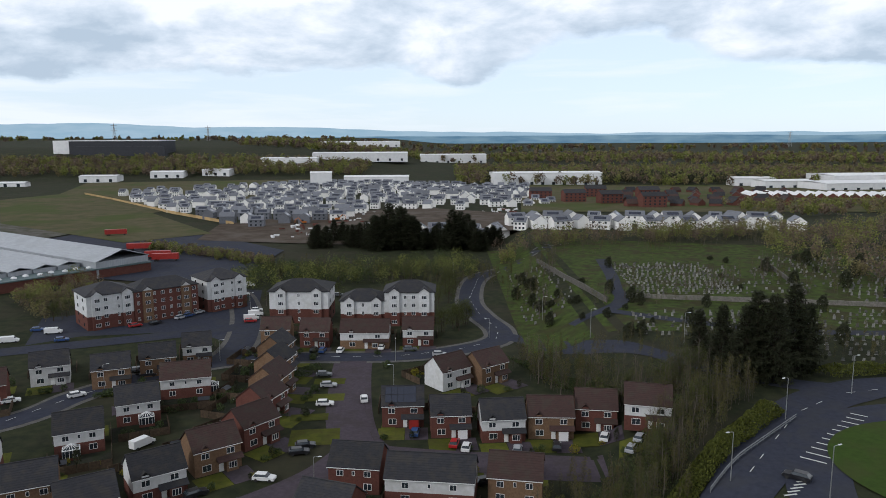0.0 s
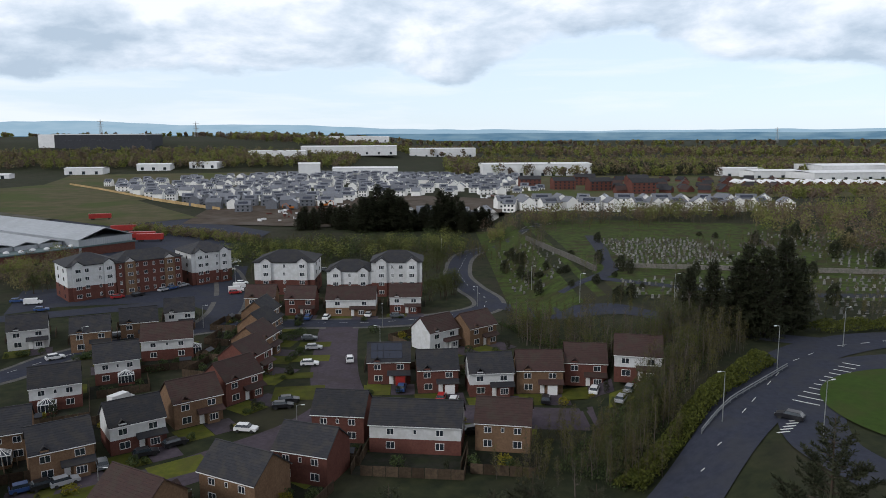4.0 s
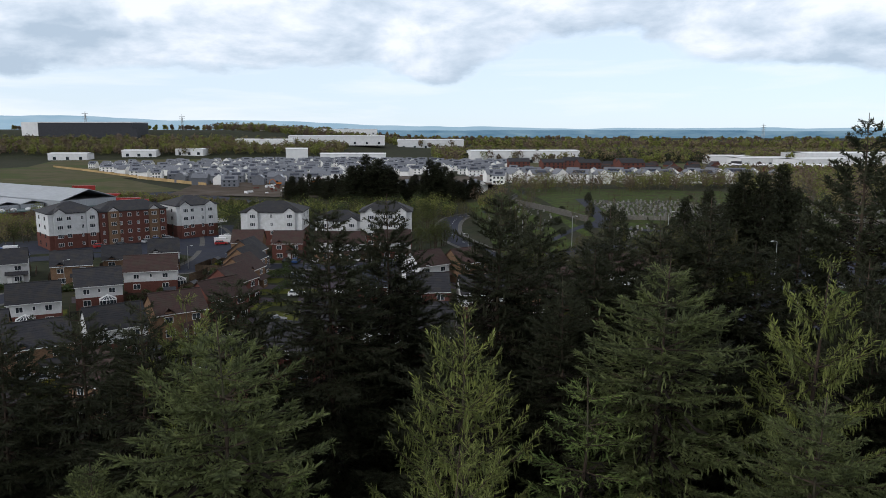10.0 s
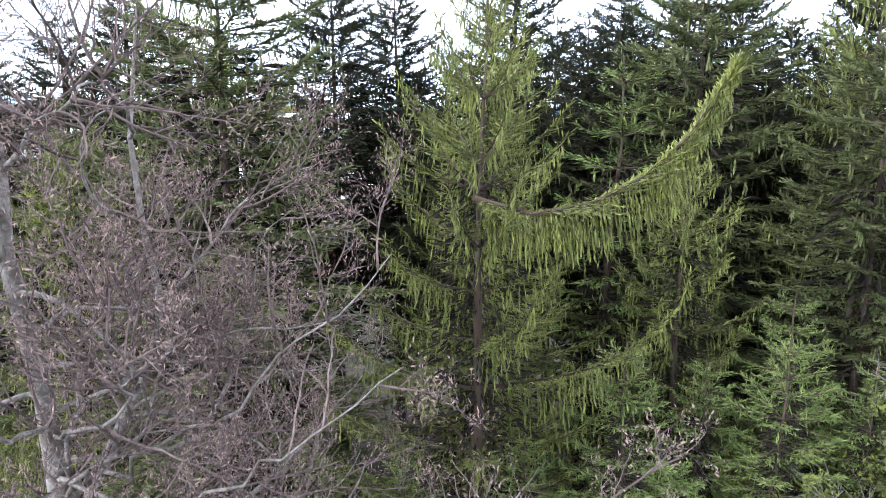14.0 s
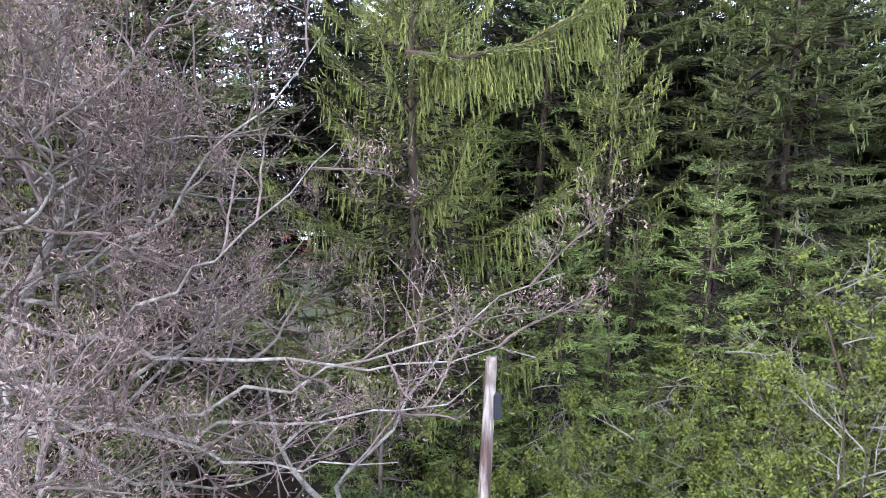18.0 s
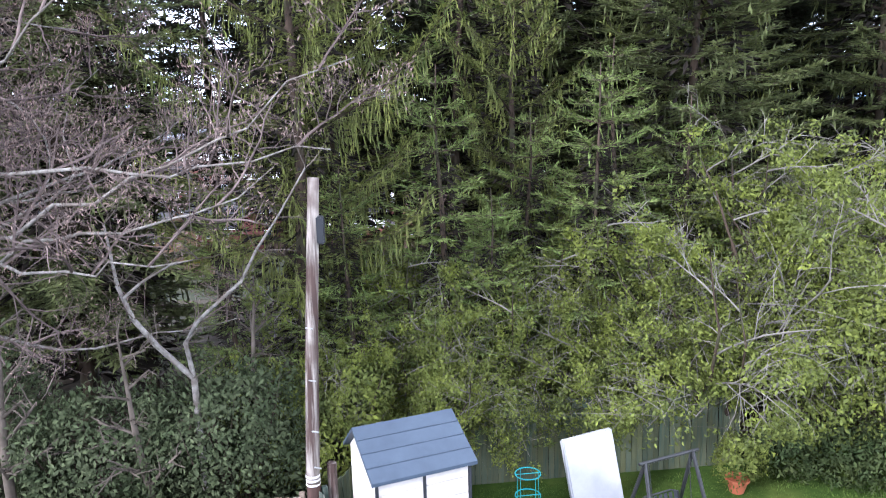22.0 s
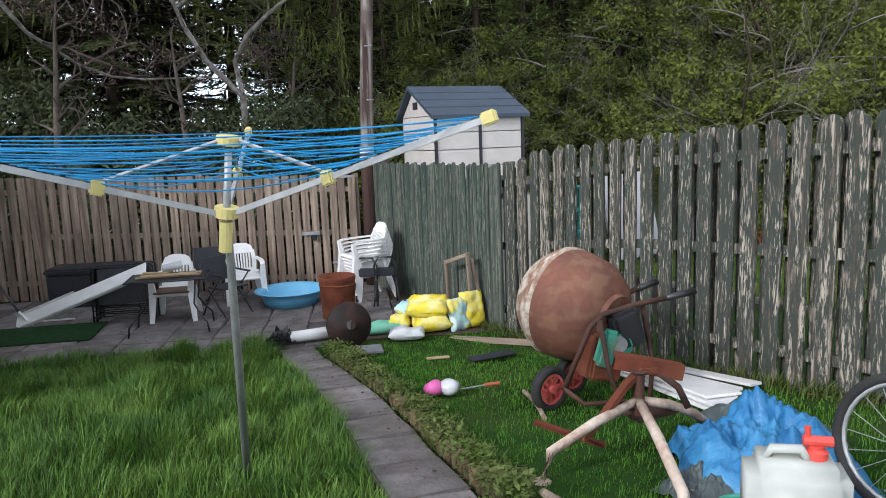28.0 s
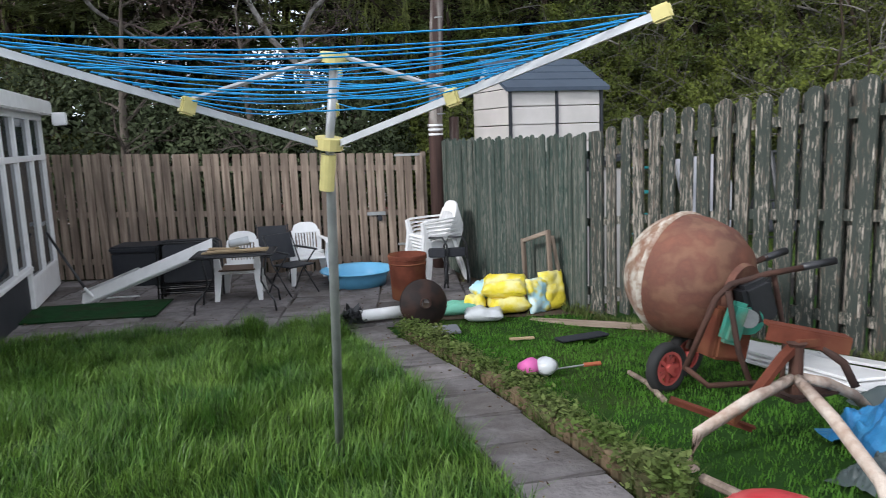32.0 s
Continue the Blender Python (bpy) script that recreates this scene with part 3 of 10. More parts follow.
    for w in range(whorls):
        t = bare + (1 - bare) * ((w + rnd(0.2, 0.7)) / whorls) ** 0.95
        if t > 0.985:
            continue
        prof = profile(t)
        n_b, a0 = random.choice(per), rnd(0, 6.283)
        tier = rnd(0.8, 1.15)
        for k in range(n_b):
            L = spread * prof * tier * rnd(0.7, 1.2) + 0.25
            az = a0 + 6.283 * k / n_b + rnd(-0.35, 0.35)
            up = {"spruce": rnd(-0.2, 0.1) + 0.3 * t, "larch": rnd(-0.05, 0.2) + 0.55 * t, "pine": rnd(0.1, 0.6)}[kind]
            n = max(4, int(L * 1.2) + 2)
            pts = curve_pts(mid(t), (math.cos(az), math.sin(az), up), L, n, {"spruce": 0.65, "larch": 0.7, "pine": 0.1}[kind] * (1 - 0.5 * t), 0.06, {"spruce": 0.55, "larch": 1.0, "pine": 0.4}[kind])
            rb = 0.008 + 0.009 * L
            bo.tube(pts, [rb * (1 - 0.85 * i / n) for i in range(n + 1)], 3, False)
            clothe(pts, n, L, curtain)
    for pts in extra:
        pts = [Vector(q) for q in pts]
        L = sum((q - p).length for p, q in zip(pts, pts[1:]))
        n = len(pts) - 1
        bo.tube(pts, [0.07 * (1 - 0.85 * i / n) for i in range(n + 1)], 5, False)
        for _ in range(3):
            clothe(pts, n, L, 0.6)
    # dead twigs close to the trunk, a dark core standing for inner shade
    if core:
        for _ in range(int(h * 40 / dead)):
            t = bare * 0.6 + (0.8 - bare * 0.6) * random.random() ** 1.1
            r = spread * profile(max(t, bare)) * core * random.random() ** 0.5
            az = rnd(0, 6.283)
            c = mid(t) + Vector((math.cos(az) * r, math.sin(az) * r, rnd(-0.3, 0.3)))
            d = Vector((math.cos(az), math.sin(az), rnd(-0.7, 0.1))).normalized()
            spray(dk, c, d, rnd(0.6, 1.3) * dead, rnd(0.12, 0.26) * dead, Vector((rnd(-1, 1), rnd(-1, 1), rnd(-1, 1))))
    return tr, bo, ne, dk


def conifer(name, m, label, seed, h, spread, kind, needle_mat, step, size, **k):
    tr, bo, ne, dk = build_conifer(seed, h, spread, kind, step, size, **k)
    t = thing(name, m, label, "tree")
    part("trunk", tr, M_BARK, t, smooth=True)
    part("bough", bo, M_BARK, t)
    part("crown", ne, needle_mat, t)
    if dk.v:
        tagged(part("inner_twig", dk, M_DEADSHADE, t), kind="stuff")
    return t


def grow(m, tips, p, d, length, radius, level, wander, droop, kids=(5, 4, 4, 3), spread=0.75, shrink=0.62, seg=(7, 5, 4, 3, 3), lift=0.0, twist=1.0, last=3):
    """A branching limb; ends are gathered in tips."""
    n = (7, 6, 5, 4, 3)[min(level, 4)]
    pts = curve_pts(p, d, length, n, droop, wander, lift)
    end = radius * (0.45 if level < last else 0.3)
    if level >= last:
        a = Vector((rnd(-1, 1), rnd(-1, 1), rnd(-1, 1))).normalized()
        i0 = len(m.v)
        for i, q in enumerate(pts):
            w = a * (radius + (end - radius) * i / n)
            m.v += [tuple(q - w), tuple(q + w)]
        m.f += [(i0 + 2 * i, i0 + 2 * i + 1, i0 + 2 * i + 3, i0 + 2 * i + 2) for i in range(n)]
    else:
        m.tube(pts, [radius + (end - radius) * i / n for i in range(n + 1)], seg[min(level, 4)], False)
    if level >= last:
        tips.append((pts[-1], (pts[-1] - pts[-2]).normalized()))
        tips.append((pts[len(pts) // 2], (pts[-1] - pts[-2]).normalized()))
        return
    k = kids[min(level, len(kids) - 1)]
    for i in range(k):
        u = 0.22 + 0.78 * (i + rnd(0.2, 0.9)) / k
        u = min(u, 0.99)
        j = min(n - 1, int(u * n))
        q = pts[j].lerp(pts[j + 1], u * n - j)
        bd = (pts[j + 1] - pts[j]).normalized()
        out = Vector((rnd(-1, 1), rnd(-1, 1), rnd(-0.7, 1) * twist))
        out = (out - bd * out.dot(bd)).normalized()
        nd = (bd * (1 - spread * 0.5) + out * spread * rnd(0.7, 1.2)).normalized()
        grow(m, tips, q, nd, length * shrink * rnd(0.65, 1.2) * (1.15 - 0.35 * u), max(radius * 0.55 * (1.1 - 0.4 * u), 0.004), level + 1, wander * 1.1, droop, kids, spread, shrink, seg, lift, twist, last)


def leaf_cloud(m, tips, n, size, out=0.5, hang=0.0, share=1.0):
    """Leaves scattered round the twig ends, or round a share of them."""
    high = max(p.z for p, d in tips)
    for p, d in tips:
        # the leafy sprays hang low and in clusters, the tops stay twiggy
        if share < 1 and random.random() > share * (1.0 + 2.4 * noise.noise(p * 0.9)) * (1.75 - 1.3 * p.z / high):
            continue
        for _ in range(n):
            c = p + Vector((rnd(-1, 1), rnd(-1, 1), rnd(-1, 1) - hang)) * out
            a = Vector((rnd(-1, 1), rnd(-1, 1), rnd(-1, 1))).normalized()
            b = a.cross(Vector((rnd(-1, 1), rnd(-1, 1), rnd(-1, 1)))).normalized()
            s = size * rnd(0.6, 1.4)
            i = len(m.v)
            m.v += [tuple(c - a * s), tuple(c + b * s * 0.45), tuple(c + a * s), tuple(c - b * s * 0.45)]
            m.f.append((i, i + 1, i + 2, i + 3))


def broadleaf(name, m, label, seed, h, spread, leaf_mat=None, leaves=5, size=0.12, bark=None, kids=(6, 5, 4), droop=0.0, out=0.4, trunk_part=0.35, category="tree", last=3, hang=0.0, stems=1, share=1.0):
    """A tree or bush with a tapered trunk, limbs and, if it has them, leaves."""
    random.seed(seed)
    tr, li, le, tips = Mesh(), Mesh(), Mesh(), []
    for s in range(stems):
        base = Vector((rnd(-0.3, 0.3), rnd(-0.3, 0.3), 0)) * (0 if stems == 1 else 1)
        lean = Vector((rnd(-0.1, 0.1), rnd(-0.1, 0.1), 1)) if stems == 1 else Vector((rnd(-0.6, 0.6), rnd(-0.6, 0.6), 1))
        top = h * (0.85 if stems == 1 else rnd(0.6, 0.85))
        r0 = (0.012 * h + 0.03) / (1 if stems == 1 else 2.3)
        pts = curve_pts(base, lean, top, 8, 0, 0.05 if stems == 1 else 0.3)
        tr.tube(pts, [r0 * (1.25 - 1.1 * i / 8) if i else r0 * 1.4 for i in range(9)], 7, False)
        nb = int(7 + h * 0.6) if stems == 1 else 5
        for b in range(nb):
            u = trunk_part + (1 - trunk_part) * (b + rnd(0, 0.9)) / nb
            j = min(7, int(u * 8))
            q = pts[j].lerp(pts[j + 1], u * 8 - j)
            az = rnd(0, 6.283)
            L = spread * (1.1 - 0.75 * u) * rnd(0.7, 1.2)
            grow(li, tips, q, (math.cos(az), math.sin(az), rnd(0.3, 0.9)), L, r0 * (0.5 - 0.3 * u) + 0.006, 1, 0.13, droop, kids, 0.75, 0.6, last=last)
    t = thing(name, m, label, category)
    part("trunk", tr, (bark or M_BARK) if stems == 1 else M_BARK, t, smooth=True)
    tagged(part("limb", li, bark or M_BARK, t), kind="" if leaf_mat else "stuff")
    if leaf_mat:
        leaf_cloud(le, tips, leaves, size, out, hang, share)
        part("crown", le, leaf_mat, t)
    return t


def bush_mesh(seed, rx, ry, rz, n, size):
    """A ragged heap of leaves with an uneven outline."""
    random.seed(seed)
    m = Mesh()
    off = rnd(0, 50)
    for _ in range(n):
        d = Vector((random.gauss(0, 1), random.gauss(0, 1), random.gauss(0.3, 0.8))).normalized()
        k = 1 + 0.45 * noise.noise(d * 2.0 + Vector((off, 0, 0))) + rnd(-0.12, 0.08)
        k *= rnd(0.55, 1.0) ** 0.4
        c = Vector((d.x * rx * k, d.y * ry * k, max(0.02, rz * 0.45 + d.z * rz * 0.55 * k)))
        a = Vector((rnd(-1, 1), rnd(-1, 1), rnd(-1, 1))).normalized()
        b = a.cross(d).normalized() if a.cross(d).length > 0.01 else Vector((1, 0, 0))
        s = size * rnd(0.6, 1.5)
        i = len(m.v)
        m.v += [tuple(c - a * s), tuple(c + b * s * 0.42), tuple(c + a * s), tuple(c - b * s * 0.42)]
        m.f.append((i, i + 1, i + 2, i + 3))
    return m


# the conifer belt beyond the garden
def scaled(x, y, top, full):
    z = ground_z(x, y)
    s = (top - z) / full
    return pose(x, y, z, 0, 0, rnd(0, 360)) @ Matrix.Diagonal((s, s, s, 1))


SPL, LAL = "tall dark green spruce in a dense belt", "tall larch with fresh yellow-green needles"
# near-black twig colour that paints the shade inside the crowns
M_DEADSHADE = material("shaded_dead_twigs", (0.026, 0.021, 0.017), (0.015, 0.014, 0.012), 2, 0.95, rand=0.3, island=True)
SPR = [conifer("spruce_tree", scaled(3.7, 38.2, 20.9, 24), SPL, 11, 24, 5.4, "spruce", M_SPRUCE, 0.075, 0.28, gap=0.19, fat=0.26, curtain=0.12, dead=0.5, bare=0.36, shape=0.5, per=(6, 7)),
       conifer("spruce_tree", scaled(10, 41.1, 19.6, 23), SPL, 12, 23, 5.0, "spruce", M_SPRUCE, 0.075, 0.28, gap=0.19, fat=0.26, curtain=0.12, dead=0.5, bare=0.32, shape=0.55, per=(6, 7)),
       conifer("spruce_tree", scaled(-9, 36, 17, 21), SPL, 13, 21, 5.6, "spruce", M_SPRUCE, 0.075, 0.28, gap=0.19, fat=0.26, curtain=0.12, dead=0.5, bare=0.3, shape=0.44, per=(6, 7))]
LAR = [conifer("larch_tree", scaled(1.2, 25.2, 18.0, 20.2), LAL, 21, 20.2, 5.4, "larch", M_LARCH, 0.08, 0.28, shape=0.5, gap=0.145, fat=0.2, core=0.35, dead=0.5),
       conifer("spruce_tree", scaled(8.2, 27.4, 19.3, 21.5), "olive green spruce with layered boughs", 22, 21.5, 6.0, "spruce", M_LARCHG, 0.075, 0.28, gap=0.19, fat=0.26, curtain=0.1, bare=0.15, shape=0.5, per=(6, 7))]
GZ = ground_z(0.4, 19.8)
SWEEP = [(0, 0, 11.6 - GZ), (-0.05, -1.0, 11.45 - GZ), (1.0, -2.2, 11.25 - GZ), (2.2, -2.4, 11.5 - GZ), (3.3, -2.3, 12.05 - GZ), (4.15, -2.3, 12.85 - GZ), (4.8, -2.3, 13.9 - GZ), (5.05, -2.3, 14.35 - GZ)]
NEARL = conifer("larch_tree", on(0.4, 19.8), "larch with long drooping twigs beside the gardens", 23, 16.8, 5.6, "larch", M_LARCH, 0.05, 0.2, curtain=0.42, shape=0.45, gap=0.115, bare=0.2, whorls=11, per=(4, 5, 6), fat=0.17, core=0.3, dead=0.35, extra=(SWEEP,))
for x, y, top, k in ((-5.6, 21.4, 18.9, 1), (-8.6, 28.0, 18.2, 0), (-10.9, 24.0, 13.5, 1), (14.2, 27.5, 19.6, 0), (19.5, 25.0, 18.0, 1), (-9.6, 21.0, 14.0, 0), (11.6, 22.6, 16.2, 1), (25, 28, 18.5, 0), (6.4, 22.6, 13.0, 0)):
    copy_thing(LAR[k], scaled(x, y, top, (20.2, 21.5)[k]))
for x, y, top, k in ((-1.9, 40, 20.3, 1), (6.5, 44, 20.2, 2), (0.9, 31.5, 17.0, 2), (14.3, 38, 20.5, 0), (17.0, 38, 19.4, 2), (20, 40, 19, 1), (-4.6, 36, 20.4, 0), (11.9, 38, 20.8, 2), (8.0, 36, 19.0, 0), (-13.4, 30, 18.0, 2), (-10.4, 27.5, 17.6, 1), (-16.5, 29.5, 16.6, 1), (26, 36, 19.5, 0),
                     (-20.5, 33, 15.5, 0), (-1, 42, 17, 2), (6.0, 32.5, 17.4, 1), (10.5, 33.5, 18.0, 0), (19.5, 33, 18, 1), (12, 30, 16.5, 2), (17.5, 29, 17, 0), (-18.5, 25, 14, 2), (22, 30, 17.5, 2)):
    copy_thing(SPR[k], scaled(x, y, top, (24, 23, 21)[k]))
conifer("pine_tree", on(23.2, 39.5), "tall open-crowned Scots pine", 31, 28, 5.6, "pine", M_SPRUCE, 0.06, 0.3, bare=0.42, whorls=34, per=(4, 5), gap=0.2, shape=0.45, fat=0.3, core=0.3, dead=0.4)
# young spruces behind the neighbouring garden
YOUNG = conifer("young_spruce", on(3.85, 18.7), "young fresh-green spruce with upright leader", 41, 9.6, 2.6, "spruce", M_SPRUCEN, 0.07, 0.2, curtain=0.1, gap=0.15, shape=0.7, fat=0.2, core=0.3, dead=0.25)
for x, y, top in ((7.6, 18.9, 8.2), (4.95, 18.3, 5.4), (8.7, 20.5, 8.9), (6.2, 20.2, 7.2), (10.2, 19.5, 7.4), (1.6, 18.4, 6.0), (-1.2, 18.8, 5.5), (5.3, 26.2, 15.1), (-5.0, 24.8, 12.5)):
    copy_thing(YOUNG, scaled(x, y, top, 9.6))


M_GREYTWIG = material("pale_grey_oak_twigs", (0.155, 0.121, 0.112), (0.07, 0.055, 0.052), 4, 0.95, rand=0.3, island=True)
# the bare oak that leans over the back fence
def oak():
    random.seed(68)
    tr, li, tw, bu, tips = Mesh(), Mesh(), Mesh(), Mesh(), []
    line = [Vector(p) for p in ((0, 0, 0), (0.1, -0.1, 2.5), (0.05, -0.3, 5.0), (0.3, -0.7, 7.5), (0.5, -1.3, 10.0), (0.4, -1.8, 12.5), (0.7, -2.2, 14.0), (0.6, -2.4, 15.4))]
    tr.tube(line, [0.32, 0.26, 0.22, 0.19, 0.16, 0.12, 0.08, 0.04], 10, False)
    ways = [(5.4, (0.75, -1.0, 0.12), 7.0), (6.2, (1.0, -0.55, 0.25), 7.6), (7.2, (0.35, -1.0, 0.1), 6.2), (7.9, (1.0, -0.85, 0.3), 7.2), (8.8, (0.8, -0.25, 0.35), 6.5)]
    ways += [(6.2 + 0.7 * k, (0.83, -0.56 + 0.1 * (k % 3), 0.2 + 0.05 * k), 8.8 - 0.3 * k) for k in range(4)]
    for k in range(19):
        az = rnd(-2.4, 0.5)
        ways.append((5.6 + k * 0.46 + rnd(-0.3, 0.3), (math.cos(az), math.sin(az), rnd(0.05, 0.4) + 0.01 * k), (6.9 - 0.25 * k) * rnd(0.8, 1.1)))
    reach = [(1.9, 12.0, 7.8), (0.9, 12.0, 6.3), (-1.1, 12.5, 9.8), (-0.5, 12.0, 5.2), (-1.4, 13.0, 11.3), (1.6, 12.2, 6.7)]
    # a second leader beside the trunk
    lead = [Vector(p) - Vector((-7.55, 15.6, ground_z(-7.55, 15.6))) for p in ((-7.9, 15.4, 4.6), (-6.7, 14.8, 6.7), (-6.0, 14.7, 8.1), (-5.5, 14.7, 9.0), (-5.15, 14.6, 10.1), (-5.35, 14.5, 11.6), (-5.4, 14.4, 12.9), (-5.1, 14.3, 15.0))]
    li.tube(lead, [0.11, 0.1, 0.09, 0.08, 0.07, 0.055, 0.04, 0.015], 7, False)
    for z, d, L in ways + [(-k, (rnd(-0.6, 1), -0.6, rnd(0, 0.6)), 3.4) for k in range(1, 7)] + [(6.0 + 0.5 * k, None, q) for k, q in enumerate(reach)]:
        if z < 0:
            p = lead[-z].copy()
        else:
            k = min(6, next(i for i in range(7) if line[i + 1].z >= z))
            p = line[k].lerp(line[k + 1], (z - line[k].z) / (line[k + 1].z - line[k].z))
        n = 14
        if d is None:
            q = Vector(L) - Vector((-7.55, 15.6, ground_z(-7.55, 15.6)))
            off = [Vector((rnd(-1, 1), rnd(-1, 1), rnd(-1, 1))) * 0.17 for _ in range(n + 1)]
            pts = [p.lerp(q, i / n) + (off[i] + Vector((0, 0, -0.5 * math.sin(3.14 * i / n)))) * (0 if i == 0 else 1) for i in range(n + 1)]
        else:
            pts = curve_pts(p, d, L * 1.12, n, 0.1, 0.5, 0.25)
        r0 = 0.038 if z < 0 else 0.054
        li.tube(pts, [r0 * (1 - 0.86 * i / n) for i in range(n + 1)], 6, False)
        for b in range(7):
            u = 0.2 + 0.8 * (b + rnd(0, 0.9)) / 7
            i = min(n - 1, int(u * n))
            q = pts[i].lerp(pts[i + 1], u * n - i)
            bd = (pts[i + 1] - pts[i]).normalized()
            out = Vector((rnd(-1, 1), rnd(-1, 1), rnd(-0.5, 1)))
            out = (out - bd * out.dot(bd)).normalized()
            grow(tw, tips, q, (bd * 0.5 + out * 0.8), rnd(1.2, 2.3) * (1.15 - 0.4 * u), 0.036 - 0.016 * u, 1, 0.24, -0.15, kids=(0, 6, 5, 4), spread=0.85, shrink=0.55, seg=(5, 4, 3, 3, 3), last=4 if b % 3 == 0 else 3)
    for p, d in tips:
        for _ in range(1):
            c = p + Vector((rnd(-1, 1), rnd(-1, 1), rnd(-1, 1))) * 0.05
            dd = (d + Vector((rnd(-1, 1), rnd(-1, 1), rnd(-0.5, 1))) * 0.8).normalized()
            spray(bu, c, dd, rnd(0.05, 0.11), 0.02, Vector((rnd(-1, 1), rnd(-1, 1), rnd(-1, 1))))
    t = thing("oak_tree", on(-7.55, 15.6), "bare oak with pale lichened limbs and pinkish buds", "tree")
    part("trunk", tr, M_PALEBARK, t, smooth=True)
    part("limb", li, M_PALEBARK, t, smooth=True)
    part("twig", tw, M_GREYTWIG, t)
    part("bud", bu, M_TWIG, t)


oak()
# shrubs along the wood's edge
W1 = broadleaf("willow_bush", on(5.6, 19.4), "willow bush with grey twigs and fresh leaves", 71, 6.2, 2.7, M_WILLOW, 26, 0.046, M_BIRCHL, (7, 6, 5), 0.22, 0.15, 0.3, "bush", stems=7, share=0.4, hang=0.8)
W2 = broadleaf("willow_bush", on(11.2, 18.4), "tall willow bush with grey twigs and fresh leaves", 72, 8.2, 3.4, M_WILLOW, 26, 0.046, M_BIRCHL, (7, 6, 5), 0.3, 0.15, 0.2, "bush", stems=8, share=0.36, hang=0.8)
for x, y, s, k in ((2.9, 18.2, 0.85, 0), (8.6, 19.6, 1.0, 0), (14.6, 18.0, 1.05, 1), (13.2, 19.9, 1.15, 1), (17.6, 17.2, 1.0, 1), (0.9, 17.2, 0.7, 0), (7.0, 19.8, 1.0, 0), (4.2, 19.2, 1.0, 0), (9.9, 19.4, 0.95, 1), (5.0, 18.5, 0.85, 0), (7.9, 18.9, 0.85, 0), (3.6, 18.0, 0.75, 0), (4.4, 20.4, 0.95, 1), (7.2, 21.0, 1.05, 1), (2.2, 19.4, 1.0, 0), (12.5, 18.9, 1.35, 1), (14.9, 18.9, 1.3, 1), (10.4, 18.7, 1.1, 1)):
    copy_thing((W1, W2)[k], pose(x, y, ground_z(x, y), 0, 0, rnd(0, 360)) @ Matrix.Diagonal((s, s, s, 1)))
for i, (x, y, rx, rz, n, mt, lab) in enumerate(((-1.0, 16.2, 1.9, 3.6, 5200, M_IVY, "dark glossy evergreen shrub"), (-3.6, 16.0, 2.0, 3.2, 5200, M_IVY, "dark glossy evergreen shrub"), (-6.4, 16.6, 2.2, 4.2, 5600, M_IVY, "dark glossy evergreen shrub"), (-9.6, 16.2, 2.4, 4.4, 5200, M_IVY, "dark glossy evergreen shrub"),
                                                (1.4, 17.0, 1.6, 3.4, 3600, M_WILLOW, "leafy bright green shrub"), (5.0, 19.2, 2.2, 3.6, 3600, M_HEDGE, "dense mid-green woodland shrub"), (9.0, 19.2, 2.6, 4.2, 3800, M_HEDGE, "dense mid-green woodland shrub"), (14.0, 20.0, 3.0, 5.0, 4200, M_HEDGE, "dense mid-green woodland shrub"), (-13.0, 17.5, 2.6, 4.6, 4000, M_IVY, "dark glossy evergreen shrub"), (19, 20, 3.2, 5.0, 4000, M_HEDGE, "dense mid-green woodland shrub"))):
    t = thing("evergreen_shrub", on(x, y), lab, "shrub")
    part("leaf_mass", bush_mesh(200 + i, rx, 1.3, rz, n * 2, 0.062), mt, t)
    st = Mesh()
    for k in range(7):
        st.tube(curve_pts((rnd(-0.4, 0.4), rnd(-0.3, 0.3), 0), (rnd(-0.5, 0.5), rnd(-0.3, 0.3), 1), rz * rnd(0.7, 1.1), 5, 0, 0.12), [0.035, 0.03, 0.025, 0.02, 0.014, 0.008], 4, False)
    part("stem", st, M_BARK, t)
